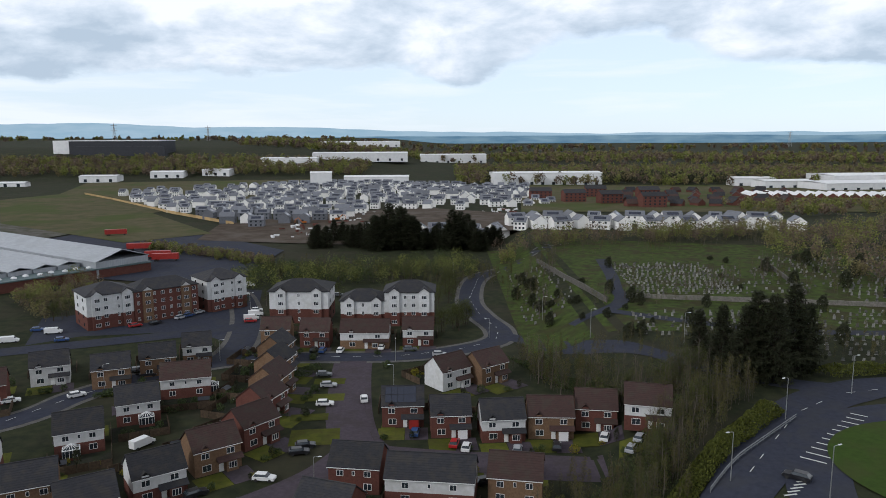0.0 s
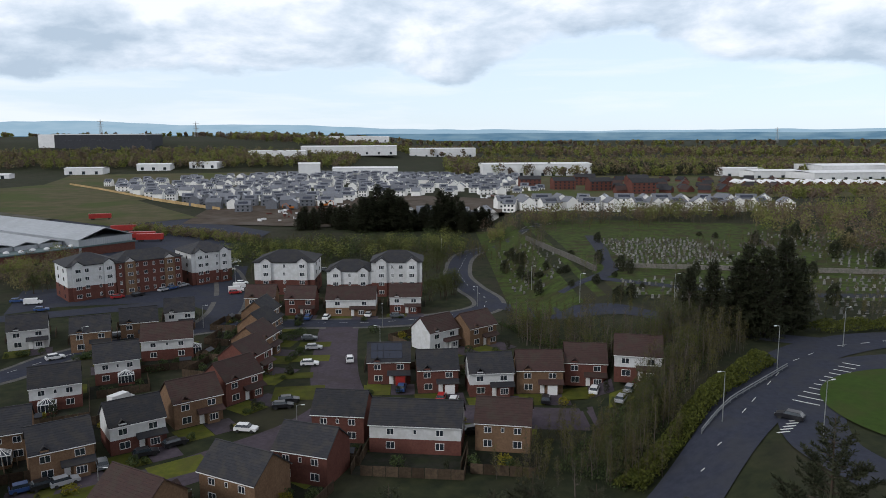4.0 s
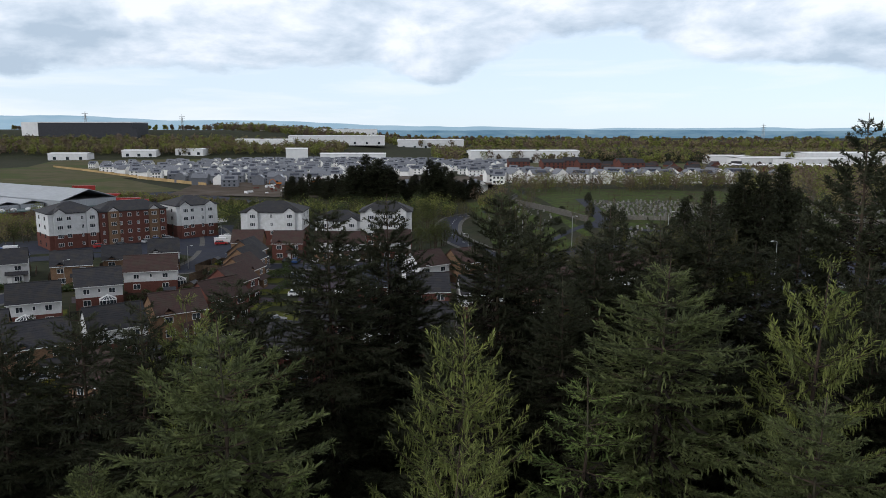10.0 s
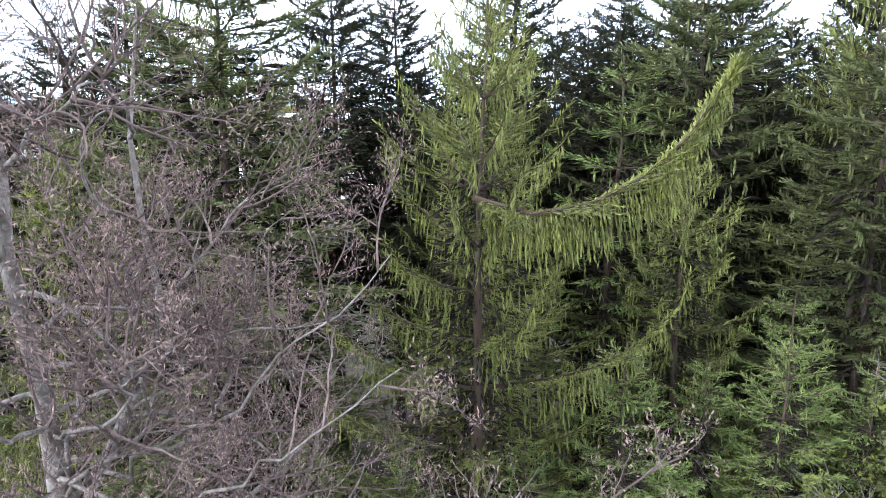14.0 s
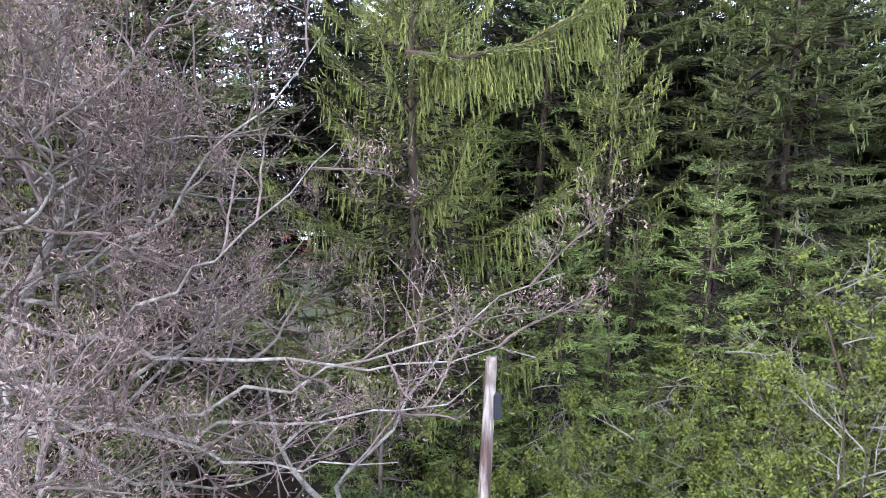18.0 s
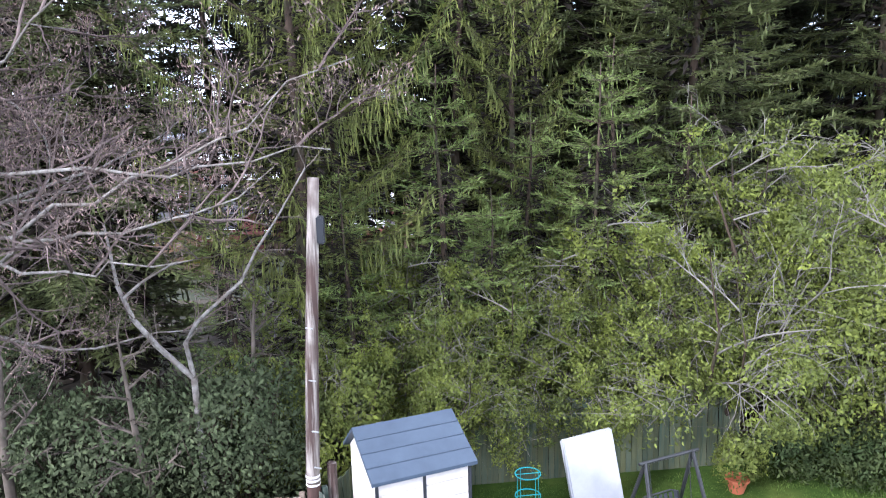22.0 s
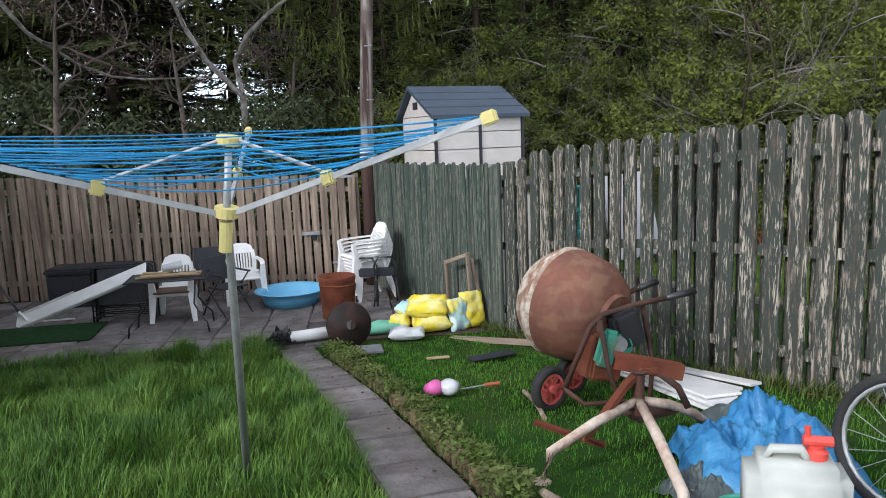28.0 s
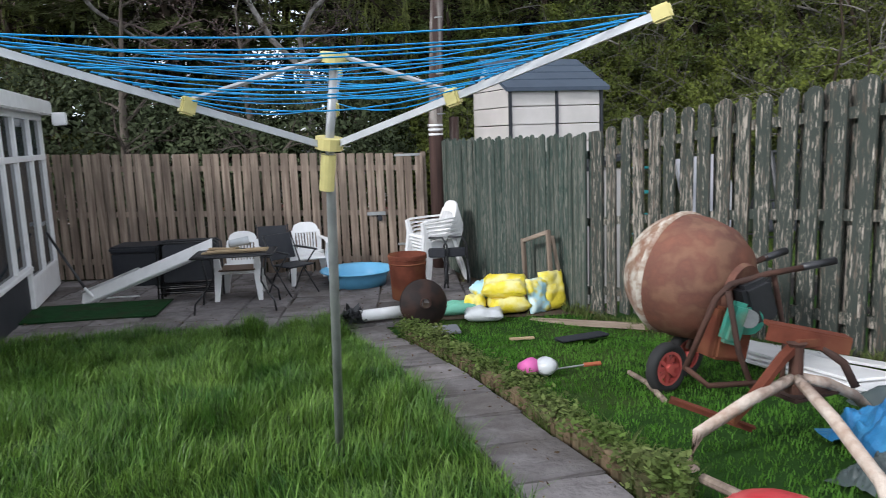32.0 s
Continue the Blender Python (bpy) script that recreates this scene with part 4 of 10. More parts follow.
# bare arching saplings above the evergreen shrubs
for i, (x, y, h) in enumerate(((-2.2, 15.4, 5.6), (-4.8, 15.2, 6.4), (-8.2, 15.6, 6.8), (-0.6, 17.6, 6.0), (15.5, 18.5, 7.5))):
    broadleaf("bare_sapling", on(x, y), "slender bare sapling with pale twigs", 300 + i, h, 1.3, None, 0, 0, M_BIRCH, (5, 4, 3), 0.1, 0, 0.3)
def arched_sapling():
    """Two pale stems that fork low down and arch apart over the evergreen shrubs."""
    random.seed(310)
    base = Vector((-1.35, 15.6, ground_z(-1.35, 15.6)))
    stems = (((-1.35, 0), (-1.4, 2.2), (-2.06, 2.9), (-2.36, 3.5), (-2.6, 4.1), (-2.71, 4.55), (-2.73, 5.3)),
             ((-1.4, 2.2), (-1.51, 2.9), (-1.24, 3.34), (-0.79, 3.74), (-0.35, 4.1), (-0.05, 4.66), (0.41, 5.3), (0.98, 6.2)),
             ((-2.5, 3.9), (-2.19, 4.16), (-1.66, 4.45), (-1.14, 4.54)))
    tr, li, tips = Mesh(), Mesh(), []
    for k, line in enumerate(stems):
        pts = [Vector((x, 15.6 + 0.15 * math.sin(3 * z), z if z else base.z)) - base for x, z in line]
        n = len(pts) - 1
        r = (0.075, 0.055, 0.035)[k]
        tr.tube(pts, [r * (1 - 0.7 * i / n) for i in range(n + 1)], 7, False)
        for i in range(1, n + 1):
            for _ in range(3):
                grow(li, tips, pts[i], (rnd(-1, 1), rnd(-1, 0.5), rnd(0, 1)), rnd(0.5, 1.0), 0.012, 2, 0.2, 0, kids=(0, 0, 5, 4), spread=0.8, shrink=0.6)
    t = thing("arched_sapling", Matrix.Translation(base), "pale forked sapling arching over dark shrubs", "tree")
    part("trunk", tr, M_PALEBARK, t, smooth=True)
    tagged(part("twig", li, M_BIRCH, t), kind="stuff")


arched_sapling()


# litter sheet whose dark colour stands for the deep shade between trees
def forest_floor():
    m = Mesh()
    for j in range(25):
        for i in range(41):
            x, y = -60 + 3 * i, 17.8 + 1.7 * j
            m.v.append((x, y, ground_z(x, y) + 0.12 + 0.15 * noise.noise((x, y, 0))))
    m.f += [(j * 41 + i, j * 41 + i + 1, j * 41 + i + 42, j * 41 + i + 41) for j in range(24) for i in range(40)]
    tagged(part("forest_floor", m, M_NEEDLES, smooth=True), "brown needle litter, dark for the shade under trees", "ground", kind="structure")


forest_floor()


# a lighter-built spruce for groups across the town
FARSP = conifer("far_spruce", scaled(70, 158, 16.5, 22), "tall dark spruce in a dense group", 51, 22, 6.6, "spruce", M_SPRUCE, 0.42, 1.0, gap=0.62, fat=0.3, curtain=0.3, core=0.5, shape=0.8, bare=0.05, dead=0.9)


# ---- houses ----
def window(parent, x, z, w, h, y, side=-1, cols=2):
    """A framed window set into the wall at depth y; side -1 faces -y."""
    fr = Mesh()
    t = 0.07
    ya, yb = sorted((y + side * 0.03, y - side * 0.10))
    fr.box((x - w / 2, ya, z), (x - w / 2 + t, yb, z + h)).box((x + w / 2 - t, ya, z), (x + w / 2, yb, z + h))
    fr.box((x - w / 2 + t, ya, z), (x + w / 2 - t, yb, z + t)).box((x - w / 2 + t, ya, z + h - t), (x + w / 2 - t, yb, z + h))
    for c in range(1, cols):
        xc = x - w / 2 + w * c / cols
        fr.box((xc - t / 2, ya, z + t), (xc + t / 2, yb, z + h - t))
    win = part("window", fr, M_WHITE, parent)
    gl = Mesh()
    g1, g2 = sorted((y + side * 0.004, y - side * 0.03))
    gl.box((x - w / 2 + t, g1, z + t), (x + w / 2 - t, g2, z + h - t))
    part("pane", gl, M_GLASS, win)
    return win


def gable_roof(L, W, eave, rise, over=0.35, thick=0.16, gover=0.25):
    """Two slabs that meet in a ridge along x."""
    m = Mesh()
    k = rise / (W / 2)
    y = W / 2 + over
    z0 = eave - over * k
    for s in (-1, 1):
        a = [(-L / 2 - gover, s * y, z0), (L / 2 + gover, s * y, z0), (L / 2 + gover, 0, eave + rise), (-L / 2 - gover, 0, eave + rise)]
        b = [(p[0], p[1], p[2] + thick) for p in a]
        n = len(m.v)
        m.v += a + b
        m.f += [tuple(n + i for i in q) for q in ((0, 1, 2, 3), (7, 6, 5, 4), (0, 4, 5, 1), (1, 5, 6, 2), (3, 2, 6, 7), (0, 3, 7, 4))]
    return m


def tile_rows(L, W, eave, rise, over=0.35, gover=0.25, thick=0.16, pitch=0.36):
    """Raised courses of tiles on both slopes."""
    m = Mesh()
    k = rise / (W / 2)
    n = int((W / 2 + over) / pitch)
    for s in (-1, 1):
        for i in range(n):
            y0, y1 = W / 2 + over - i * pitch, W / 2 + over - (i + 1) * pitch + 0.02
            za = eave + rise - y0 * k + thick + 0.035
            zb = eave + rise - y1 * k + thick + 0.008
            p = [(-L / 2 - gover, s * y0, za), (L / 2 + gover, s * y0, za), (L / 2 + gover, s * y1, zb), (-L / 2 - gover, s * y1, zb)]
            m.face(p if s < 0 else p[::-1])
            q = [(-L / 2 - gover, s * y0, za - 0.03), (L / 2 + gover, s * y0, za - 0.03), p[1], p[0]]
            m.face(q if s < 0 else q[::-1])
    m.box((-L / 2 - gover, -0.11, eave + rise + thick - 0.02), (L / 2 + gover, 0.11, eave + rise + thick + 0.08))
    return m


def gable_walls(L, W, eave, rise, z0=0.0):
    """A closed house body with gable ends at both ends of x."""
    m = Mesh()
    a, b = L / 2, W / 2
    v = [(-a, -b, z0), (a, -b, z0), (a, b, z0), (-a, b, z0), (-a, -b, eave), (a, -b, eave), (a, b, eave), (-a, b, eave), (-a, 0, eave + rise), (a, 0, eave + rise)]
    m.v += v
    m.f += [(0, 1, 5, 4), (2, 3, 7, 6), (1, 2, 6, 9, 5), (3, 0, 4, 8, 7), (3, 2, 1, 0), (4, 5, 9, 8), (6, 7, 8, 9)]
    return m


def house(m, label, walls, upper=None, roof=None, L=8.2, W=7.6, eave=5.1, rise=3.0, gablet=True, porch="canopy", garage=None, conservatory=None, back=False, solar=False, group="estate houses"):
    """A two-storey house; front is -y. walls: ground floor, upper: first floor material."""
    roof = roof or M_ROOF
    upper = upper or walls
    L *= 1.1
    t = thing("house", m, label, "house", group)
    part("wall", gable_walls(L, W, eave, rise, 2.55) if upper is not walls else gable_walls(L, W, eave, rise), upper, t)
    if upper is not walls:
        part("wall", Mesh().box((-L / 2 - 0.03, -W / 2 - 0.03, -0.6), (L / 2 + 0.03, W / 2 + 0.03, 2.55)), walls, t)
    part("roof", gable_roof(L, W, eave, rise), roof, t)
    part("roof_tiles", tile_rows(L, W, eave, rise), roof, t)
    for s in (-1, 1):
        gut = Mesh().box((-L / 2 - 0.2, min(s * (W / 2 + 0.36), s * (W / 2 + 0.46)), eave - 0.3), (L / 2 + 0.2, max(s * (W / 2 + 0.36), s * (W / 2 + 0.46)), eave - 0.2))
        part("gutter", gut, M_WHITE, t)
    y = -W / 2 - 0.03
    yb = W / 2 + 0.03
    for x in (-L * 0.27, L * 0.27):
        window(t, x, 3.25, 1.5, 1.15, y)
        window(t, x, 3.25, 1.25, 1.1, yb, 1)
        window(t, x, 0.8, 1.5, 1.25, yb, 1)
    window(t, 0, 3.45, 0.55, 0.85, yb, 1, 1)
    window(t, -L * 0.25 if garage != "left" else L * 0.25, 0.75, 1.7, 1.3, y)
    door = part("door", Mesh().box((0.05, y - 0.05, 0.05), (0.95, y + 0.06, 2.05), bevel=0.02), M_WHITE if not porch == "dark" else M_BRICK, t)
    part("handle", Mesh().box((0.82, y - 0.09, 1.0), (0.88, y - 0.05, 1.14)), M_STEEL, door)
    if gablet:
        gx = -L * 0.27
        gm = Mesh()
        e, ww, hh = eave - 0.25, 1.25, 1.15
        gm.v += [(gx - ww, y - 0.25, e), (gx + ww, y - 0.25, e), (gx, y - 0.25, e + hh), (gx - ww, y + 1.2, e), (gx + ww, y + 1.2, e), (gx, y + 1.9, e + hh)]
        gm.f += [(0, 2, 5, 3), (1, 4, 5, 2)]
        gr = part("roof_gablet", gm, roof, t)
        part("gable_panel", Mesh().box((gx - 0.62, y - 0.2, e), (gx + 0.62, y + 0.1, e + 0.45)), upper, gr)
    if porch:
        pr = Mesh()
        pr.v += [(-0.4, y - 1.3, 2.35), (L / 2 + 0.1, y - 1.3, 2.35), (L / 2 + 0.1, y, 3.05), (-0.4, y, 3.05), (-0.4, y - 1.3, 2.25), (L / 2 + 0.1, y - 1.3, 2.25), (L / 2 + 0.1, y, 2.25), (-0.4, y, 2.25)]
        pr.f += [(0, 1, 2, 3), (4, 7, 6, 5), (0, 4, 5, 1), (1, 5, 6, 2), (0, 3, 7, 4)]
        part("porch_roof", pr, roof, t)
        bay = part("bay", Mesh().box((L * 0.14, y - 1.0, -0.3), (L * 0.14 + 2.3, y, 2.25)), walls, t)
        if garage:
            part("garage_door", Mesh().box((L * 0.14 + 0.15, y - 1.06, 0), (L * 0.14 + 2.15, y - 0.98, 2.05)), M_WHITE if garage == "white" else M_REDP, bay)
        else:
            window(t, L * 0.14 + 1.15, 0.7, 1.6, 1.25, y - 1.0, -1, 3)
    if solar:
        so = Mesh()
        k = rise / (W / 2)
        for i in range(5):
            for j in range(2):
                x0, ya, yb2 = -L * 0.42 + i * 1.35, -W / 2 + 0.35 + j * 1.6, -W / 2 + 0.35 + j * 1.6 + 1.5
                so.face([(x0, ya, eave + rise + k * ya + 0.28), (x0 + 1.28, ya, eave + rise + k * ya + 0.28), (x0 + 1.28, yb2, eave + rise + k * yb2 + 0.28), (x0, yb2, eave + rise + k * yb2 + 0.28)])
        part("solar_array", so, M_SOLAR, t)
    if conservatory:
        cx, cy = conservatory
        c = part("conservatory", Mesh().box((cx - 1.6, cy - 1.4, -0.3), (cx + 1.6, cy + 1.4, 0.6)), walls, t)
        fr, gl = Mesh(), Mesh()
        gl.box((cx - 1.52, cy - 1.32, 0.6), (cx + 1.52, cy + 1.32, 2.2))
        gl.face([(cx - 1.5, cy - 1.3, 2.25), (cx + 1.5, cy - 1.3, 2.25), (cx, cy, 3.1)])
        gl.face([(cx + 1.5, cy - 1.3, 2.25), (cx + 1.5, cy + 1.3, 2.25), (cx, cy, 3.1)])
        gl.face([(cx + 1.5, cy + 1.3, 2.25), (cx - 1.5, cy + 1.3, 2.25), (cx, cy, 3.1)])
        gl.face([(cx - 1.5, cy + 1.3, 2.25), (cx - 1.5, cy - 1.3, 2.25), (cx, cy, 3.1)])
        for k in range(16):
            w = 6.2832 * (k + 0.5) / 16
            q = max(abs(math.cos(w)), abs(math.sin(w)))
            px, py = cx + 1.58 * math.cos(w) / q, cy + 1.38 * math.sin(w) / q
            fr.tube([(px, py, 0.6), (px, py, 2.25), (cx, cy, 3.12)], 0.05, 4, False)
        fr.box((cx - 1.62, cy - 1.42, 2.15), (cx + 1.62, cy + 1.42, 2.27))
        part("glazing", gl, M_GLASS, c)
        part("frame", fr, M_WHITE, c)
    return t


GARDENS = []


def h_at(x, y, rz, *a, depth=3.8, **k):
    """A house whose front's middle (or, with depth below 0, whose back's middle) stands at x, y, with its plot."""
    r = Matrix.Rotation(radians(rz), 3, "Z")
    c = Vector((x, y, 0)) + r @ Vector((0, depth, 0))
    GARDENS.append((c, rz, k.get("L", 8.2) * 1.1))
    return house(pose(c.x, c.y, ground_z(c.x, c.y), 0, 0, rz), *a, **k)


h_at(-9.0, 151.6, 2, "red brick house with solar panels and a red garage door", M_BRICK, roof=M_ROOF, garage="red", solar=True)
h_at(1.5, 146.0, 4, "red brick house with dark roof and white garage", M_BRICK, roof=M_ROOF, garage="white", L=7.6)
h_at(12.4, 143.7, 5, "white rendered house above brick with a bay window", M_BRICK, M_RENDER, M_ROOF, L=8.2)
h_at(22.4, 145.1, -2, "tan brick house with brown roof and white garage", M_TAN, roof=M_ROOFB, garage="white", L=8.6)
h_at(32.2, 147.0, -8, "red brick house with brown roof", M_BRICK, roof=M_ROOFB, L=7.8)
h_at(40.6, 138.5, -14, "white and brick house with long brown roof", M_BRICK, M_RENDER, M_ROOFB, L=8.2, gablet=False)
h_at(3.3, 176.5, 38, "white rendered gabled house with brown roof", M_RENDER, roof=M_ROOFB, L=8.2)
h_at(13.2, 180.3, 38, "tan brick gabled house with brown roof", M_TAN, roof=M_ROOFB, L=8.2)
h_at(-51.1, 215.0, 3, "tan brick house with brown roof", M_TAN, roof=M_ROOFB, L=8.0)
h_at(-38.9, 212.9, 0, "red brick house with brown roof", M_BRICK, roof=M_ROOFB, L=8.0)
h_at(-23.7, 211.5, 0, "white rendered semi-detached pair with brown roof", M_TAN, M_RENDER, M_ROOFB, L=13.2)
h_at(-7.8, 214.4, 0, "white and brick house with brown roof and porch", M_BRICK, M_RENDER, M_ROOFB, L=8.4)
h_at(-43.5, 200.1, 82, "tan brick house with dark roof", M_TAN, roof=M_ROOF, L=8.6, depth=4)
h_at(-40.9, 186.2, 80, "tan brick house with dark roof", M_TAN, roof=M_ROOF, L=8.6, depth=4)
h_at(-38.7, 172.5, 78, "tan brick house with brown roof", M_TAN, roof=M_ROOFB, L=8.6, depth=4)
h_at(-37.8, 158.5, 72, "red brick house with brown roof", M_BRICK, roof=M_ROOFB, L=8.6, depth=4)
h_at(-16.2, 121.4, 172, "red brick house with dark roof and glazed lean-to", M_BRICK, roof=M_ROOF, L=8.4, depth=-4.2)
h_at(-2.7, 116.4, 173, "long white house above brick with dark roof", M_BRICK, M_RENDER, M_ROOF, L=14, depth=-4.2)
h_at(-20.0, 106.5, 160, "red brick house with dark roof", M_BRICK, roof=M_ROOF, L=8.4, depth=-4)
h_at(-29.0, 98.5, 152, "tan brick house with dark roof", M_TAN, roof=M_ROOF, L=9.5, depth=-4)
h_at(-41, 90, 150, "tan brick house with brown roof", M_TAN, roof=M_ROOFB, L=9.0, depth=-4)
h_at(12, 117, 170, "tan brick house with brown roof", M_TAN, roof=M_ROOFB, L=8.4, depth=-4)
h_at(-72.8, 137.9, 205, "white house above brick with a conservatory", M_BRICK, M_RENDER, M_ROOF, conservatory=(1.5, 4.9), depth=-4.2)
h_at(-67.4, 153.6, 205, "white house above brick with a conservatory", M_BRICK, M_RENDER, M_ROOF, conservatory=(-1.5, 4.9), depth=-4.2)
h_at(-62.7, 170.0, 196, "white house above brick with brown roof", M_BRICK, M_RENDER, M_ROOFB, L=10.5, depth=-4.2, conservatory=(-6.0, 1.5))
h_at(-84.2, 177.6, 22, "tan brick house with dark roof", M_TAN, roof=M_ROOF)
h_at(-75.8, 186.8, 22, "tan brick house with dark roof", M_TAN, roof=M_ROOF)
h_at(-69.0, 197.5, 18, "white house above tan brick with dark roof", M_TAN, M_RENDER, M_ROOF, L=7)
h_at(-101.0, 180.0, 25, "white rendered house with dark roof", M_RENDER, roof=M_ROOF)
h_at(-108.0, 164.0, 205, "red brick house with brown roof", M_BRICK, roof=M_ROOFB, depth=-4.2)
h_at(-57.1, 109.1, 33, "tan brick house with dark roof and bay", M_TAN, roof=M_ROOF)
h_at(-49.6, 119.6, 35, "white house above brick with dark roof", M_BRICK, M_RENDER, M_ROOF)
h_at(-42.8, 130.4, 37, "tan brick house with brown roof", M_TAN, roof=M_ROOFB)
h_at(-37.4, 142.6, 52, "red brick house with brown roof", M_BRICK, roof=M_ROOFB)
h_at(-69.8, 114.2, 205, "tan brick house with conservatory", M_TAN, roof=M_ROOF, conservatory=(0, 4.9), depth=-4.2)
h_at(-66.0, 98.0, 33, "white house above brick with garage", M_BRICK, M_RENDER, M_ROOF, garage="white")
h_at(-86.0, 124.0, 205, "white house above brick with dark roof", M_BRICK, M_RENDER, M_ROOF, depth=-4.2)


# ---- blocks of flats ----
def flats(m, label, L, W, eave, split, rise=3.0, bays=6, group="blocks of flats"):
    """A four-storey block: brick below, pale render above, hipped roof, rows of windows."""
    t = thing("apartment_block", m, label, "apartment block", group)
    part("wall", Mesh().box((-L / 2, -W / 2, -1), (L / 2, W / 2, split)), M_BRICK, t)
    if split < eave - 0.1:
        part("wall", Mesh().box((-L / 2 + 0.04, -W / 2 + 0.04, split), (L / 2 - 0.04, W / 2 - 0.04, eave)), M_RENDER, t)
    r = Mesh()
    a, b, o = L / 2 + 0.5, W / 2 + 0.5, min(W / 2, L / 2 - 0.5)
    r.v += [(-a, -b, eave), (a, -b, eave), (a, b, eave), (-a, b, eave), (-a + o, 0, eave + rise), (a - o, 0, eave + rise), (-a, -b, eave - 0.25), (a, -b, eave - 0.25), (a, b, eave - 0.25), (-a, b, eave - 0.25)]
    r.f += [(0, 1, 5, 4), (1, 2, 5), (2, 3, 4, 5), (3, 0, 4), (9, 8, 7, 6), (6, 7, 1, 0), (7, 8, 2, 1), (8, 9, 3, 2), (9, 6, 0, 3)]
    part("roof", r, M_ROOF, t)
    for u in (-0.3, 0.3):
        bx = u * L
        part("bay", Mesh().box((bx - 1.7, -W / 2 - 0.7, -1), (bx + 1.7, -W / 2 + 0.02, split)), M_BRICK if split < eave - 0.1 else M_TAN, t)
        if split < eave - 0.1:
            part("bay", Mesh().box((bx - 1.66, -W / 2 - 0.66, split), (bx + 1.66, -W / 2 + 0.06, eave)), M_RENDER, t)
        gm = Mesh()
        y0, y1, h1 = -W / 2 - 1.0, -W / 2 + 2.2, 1.5
        gm.v += [(bx - 2.0, y0, eave - 0.1), (bx + 2.0, y0, eave - 0.1), (bx, y0, eave + h1), (bx - 2.0, y1, eave - 0.1), (bx + 2.0, y1, eave - 0.1), (bx, y1 + 1.0, eave + h1)]
        gm.f += [(0, 2, 5, 3), (1, 4, 5, 2)]
        rg = part("roof_gablet", gm, M_ROOF, t)
        pn = Mesh()
        pn.v += [(bx - 1.6, y0 + 0.3, eave), (bx + 1.6, y0 + 0.3, eave), (bx, y0 + 0.3, eave + 1.2)]
        pn.f.append((0, 1, 2))
        part("gable_panel", pn, M_RENDER, rg)
        for fl in range(int(eave / 2.75)):
            window(t, bx, 0.9 + fl * 2.75, 1.7, 1.25, -W / 2 - 0.7, cols=3)
    floors = int(eave / 2.75)
    for fl in range(floors):
        z = 0.9 + fl * 2.75
        for i in range(bays):
            x = -L / 2 + L * (i + 0.5) / bays
            if min(abs(x - 0.3 * L), abs(x + 0.3 * L)) < 2.4:
                continue
            window(t, x, z, 1.3 if i % 2 else 0.8, 1.25, -W / 2)
        for s in (-1, 1):
            for yy in (-W * 0.22, W * 0.22):
                g = Mesh().box((min(s * L / 2, s * (L / 2 + 0.05)), yy - 0.5, z), (max(s * L / 2, s * (L / 2 + 0.05)), yy + 0.5, z + 1.2))
                part("window", g, M_GLASS, t)
    return t


def gl(x, y, rz=0.0):
    return pose(x, y, -12.9, 0, 0, rz)


flats(gl(-115, 243, 40), "red brick and white flats with dark hipped roof", 16, 15, 11.6, 4.6, bays=4)
flats(gl(-100, 253, 40), "four-storey red brick flats with dark roof", 22, 12, 11.2, 11.2, bays=8)
flats(gl(-84, 268, 40), "white rendered flats on a red brick base", 15, 15, 11.6, 4.6, bays=4)
flats(gl(-49, 249, 0), "white rendered flats on a red brick base", 20, 15, 11.2, 5.0, bays=5)
flats(gl(-27, 244, 0), "white and brick three-storey flats", 15, 11, 8.6, 4.0, bays=5)
flats(gl(-11.4, 244, 0), "white and brick four-storey flats", 16.6, 12, 11.6, 4.6, bays=6)


# ---- far town ----
def shed_building(name, m, label, L, W, h, wall, roof, rise=1.5, category="warehouse", group="industrial sheds", stripes=0):
    t = thing(name, m, label, category, group)
    part("wall", Mesh().box((-L / 2, -W / 2, -2), (L / 2, W / 2, h)), wall, t)
    part("roof", gable_roof(L, W, h, rise, 0.4, 0.3, 0.4), roof, t)
    for i in range(stripes):
        x = -L / 2 + L * (i + 0.5) / stripes
        part("loading_door", Mesh().box((x - 2, -W / 2 - 0.15, 0), (x + 2, -W / 2 + 0.05, 4)), M_GLASS, t)
    return t


# factory: ridged bays running away from a low front range
FU, FV, F1 = Vector((-0.83, 0.56, 0)), Vector((0.63, 0.77, 0)), Vector((-139, 341, -12.9))
for i in range(11):
    c = F1 - FV * (32 + 10.2 * i) + FU * 72
    shed_building("factory_bay", pose(*c, 0, 0, 146), "pale sheet-roofed factory bay", 124, 10.0, 6.4, M_TIN, M_TIN, 1.3, "factory", "factory bays")
c = F1 - FV * 13 + FU * 62
shed_building("factory_hall", pose(*c, 0, 0, 146), "pale ridged factory hall with grey gable", 124, 26, 7.6, M_TIN, M_TIN, 4.2, "factory", "factory bays")
c = F1 - FV * 70 + FU * 4
t = thing("low_factory", pose(*c, 0, 0, 50.7), "low brick factory front with flat roof", "factory", "factory bays")
part("wall", Mesh().box((-75, -5, -1), (70, 5, 4.2)), M_BRICK, t)
part("flat_roof", Mesh().box((-75.5, -5.5, 4.2), (70.5, 5.5, 4.7)), M_BLUEG, t)
for i in range(20):
    part("roof_dome", Mesh().lathe([(1.3, 0), (1.1, 0.5), (0.5, 0.8), (0.01, 0.85)], 10, pose(-40 + i * 5.2, 1.5 * (i % 2), 4.7)), M_TIN2, t)
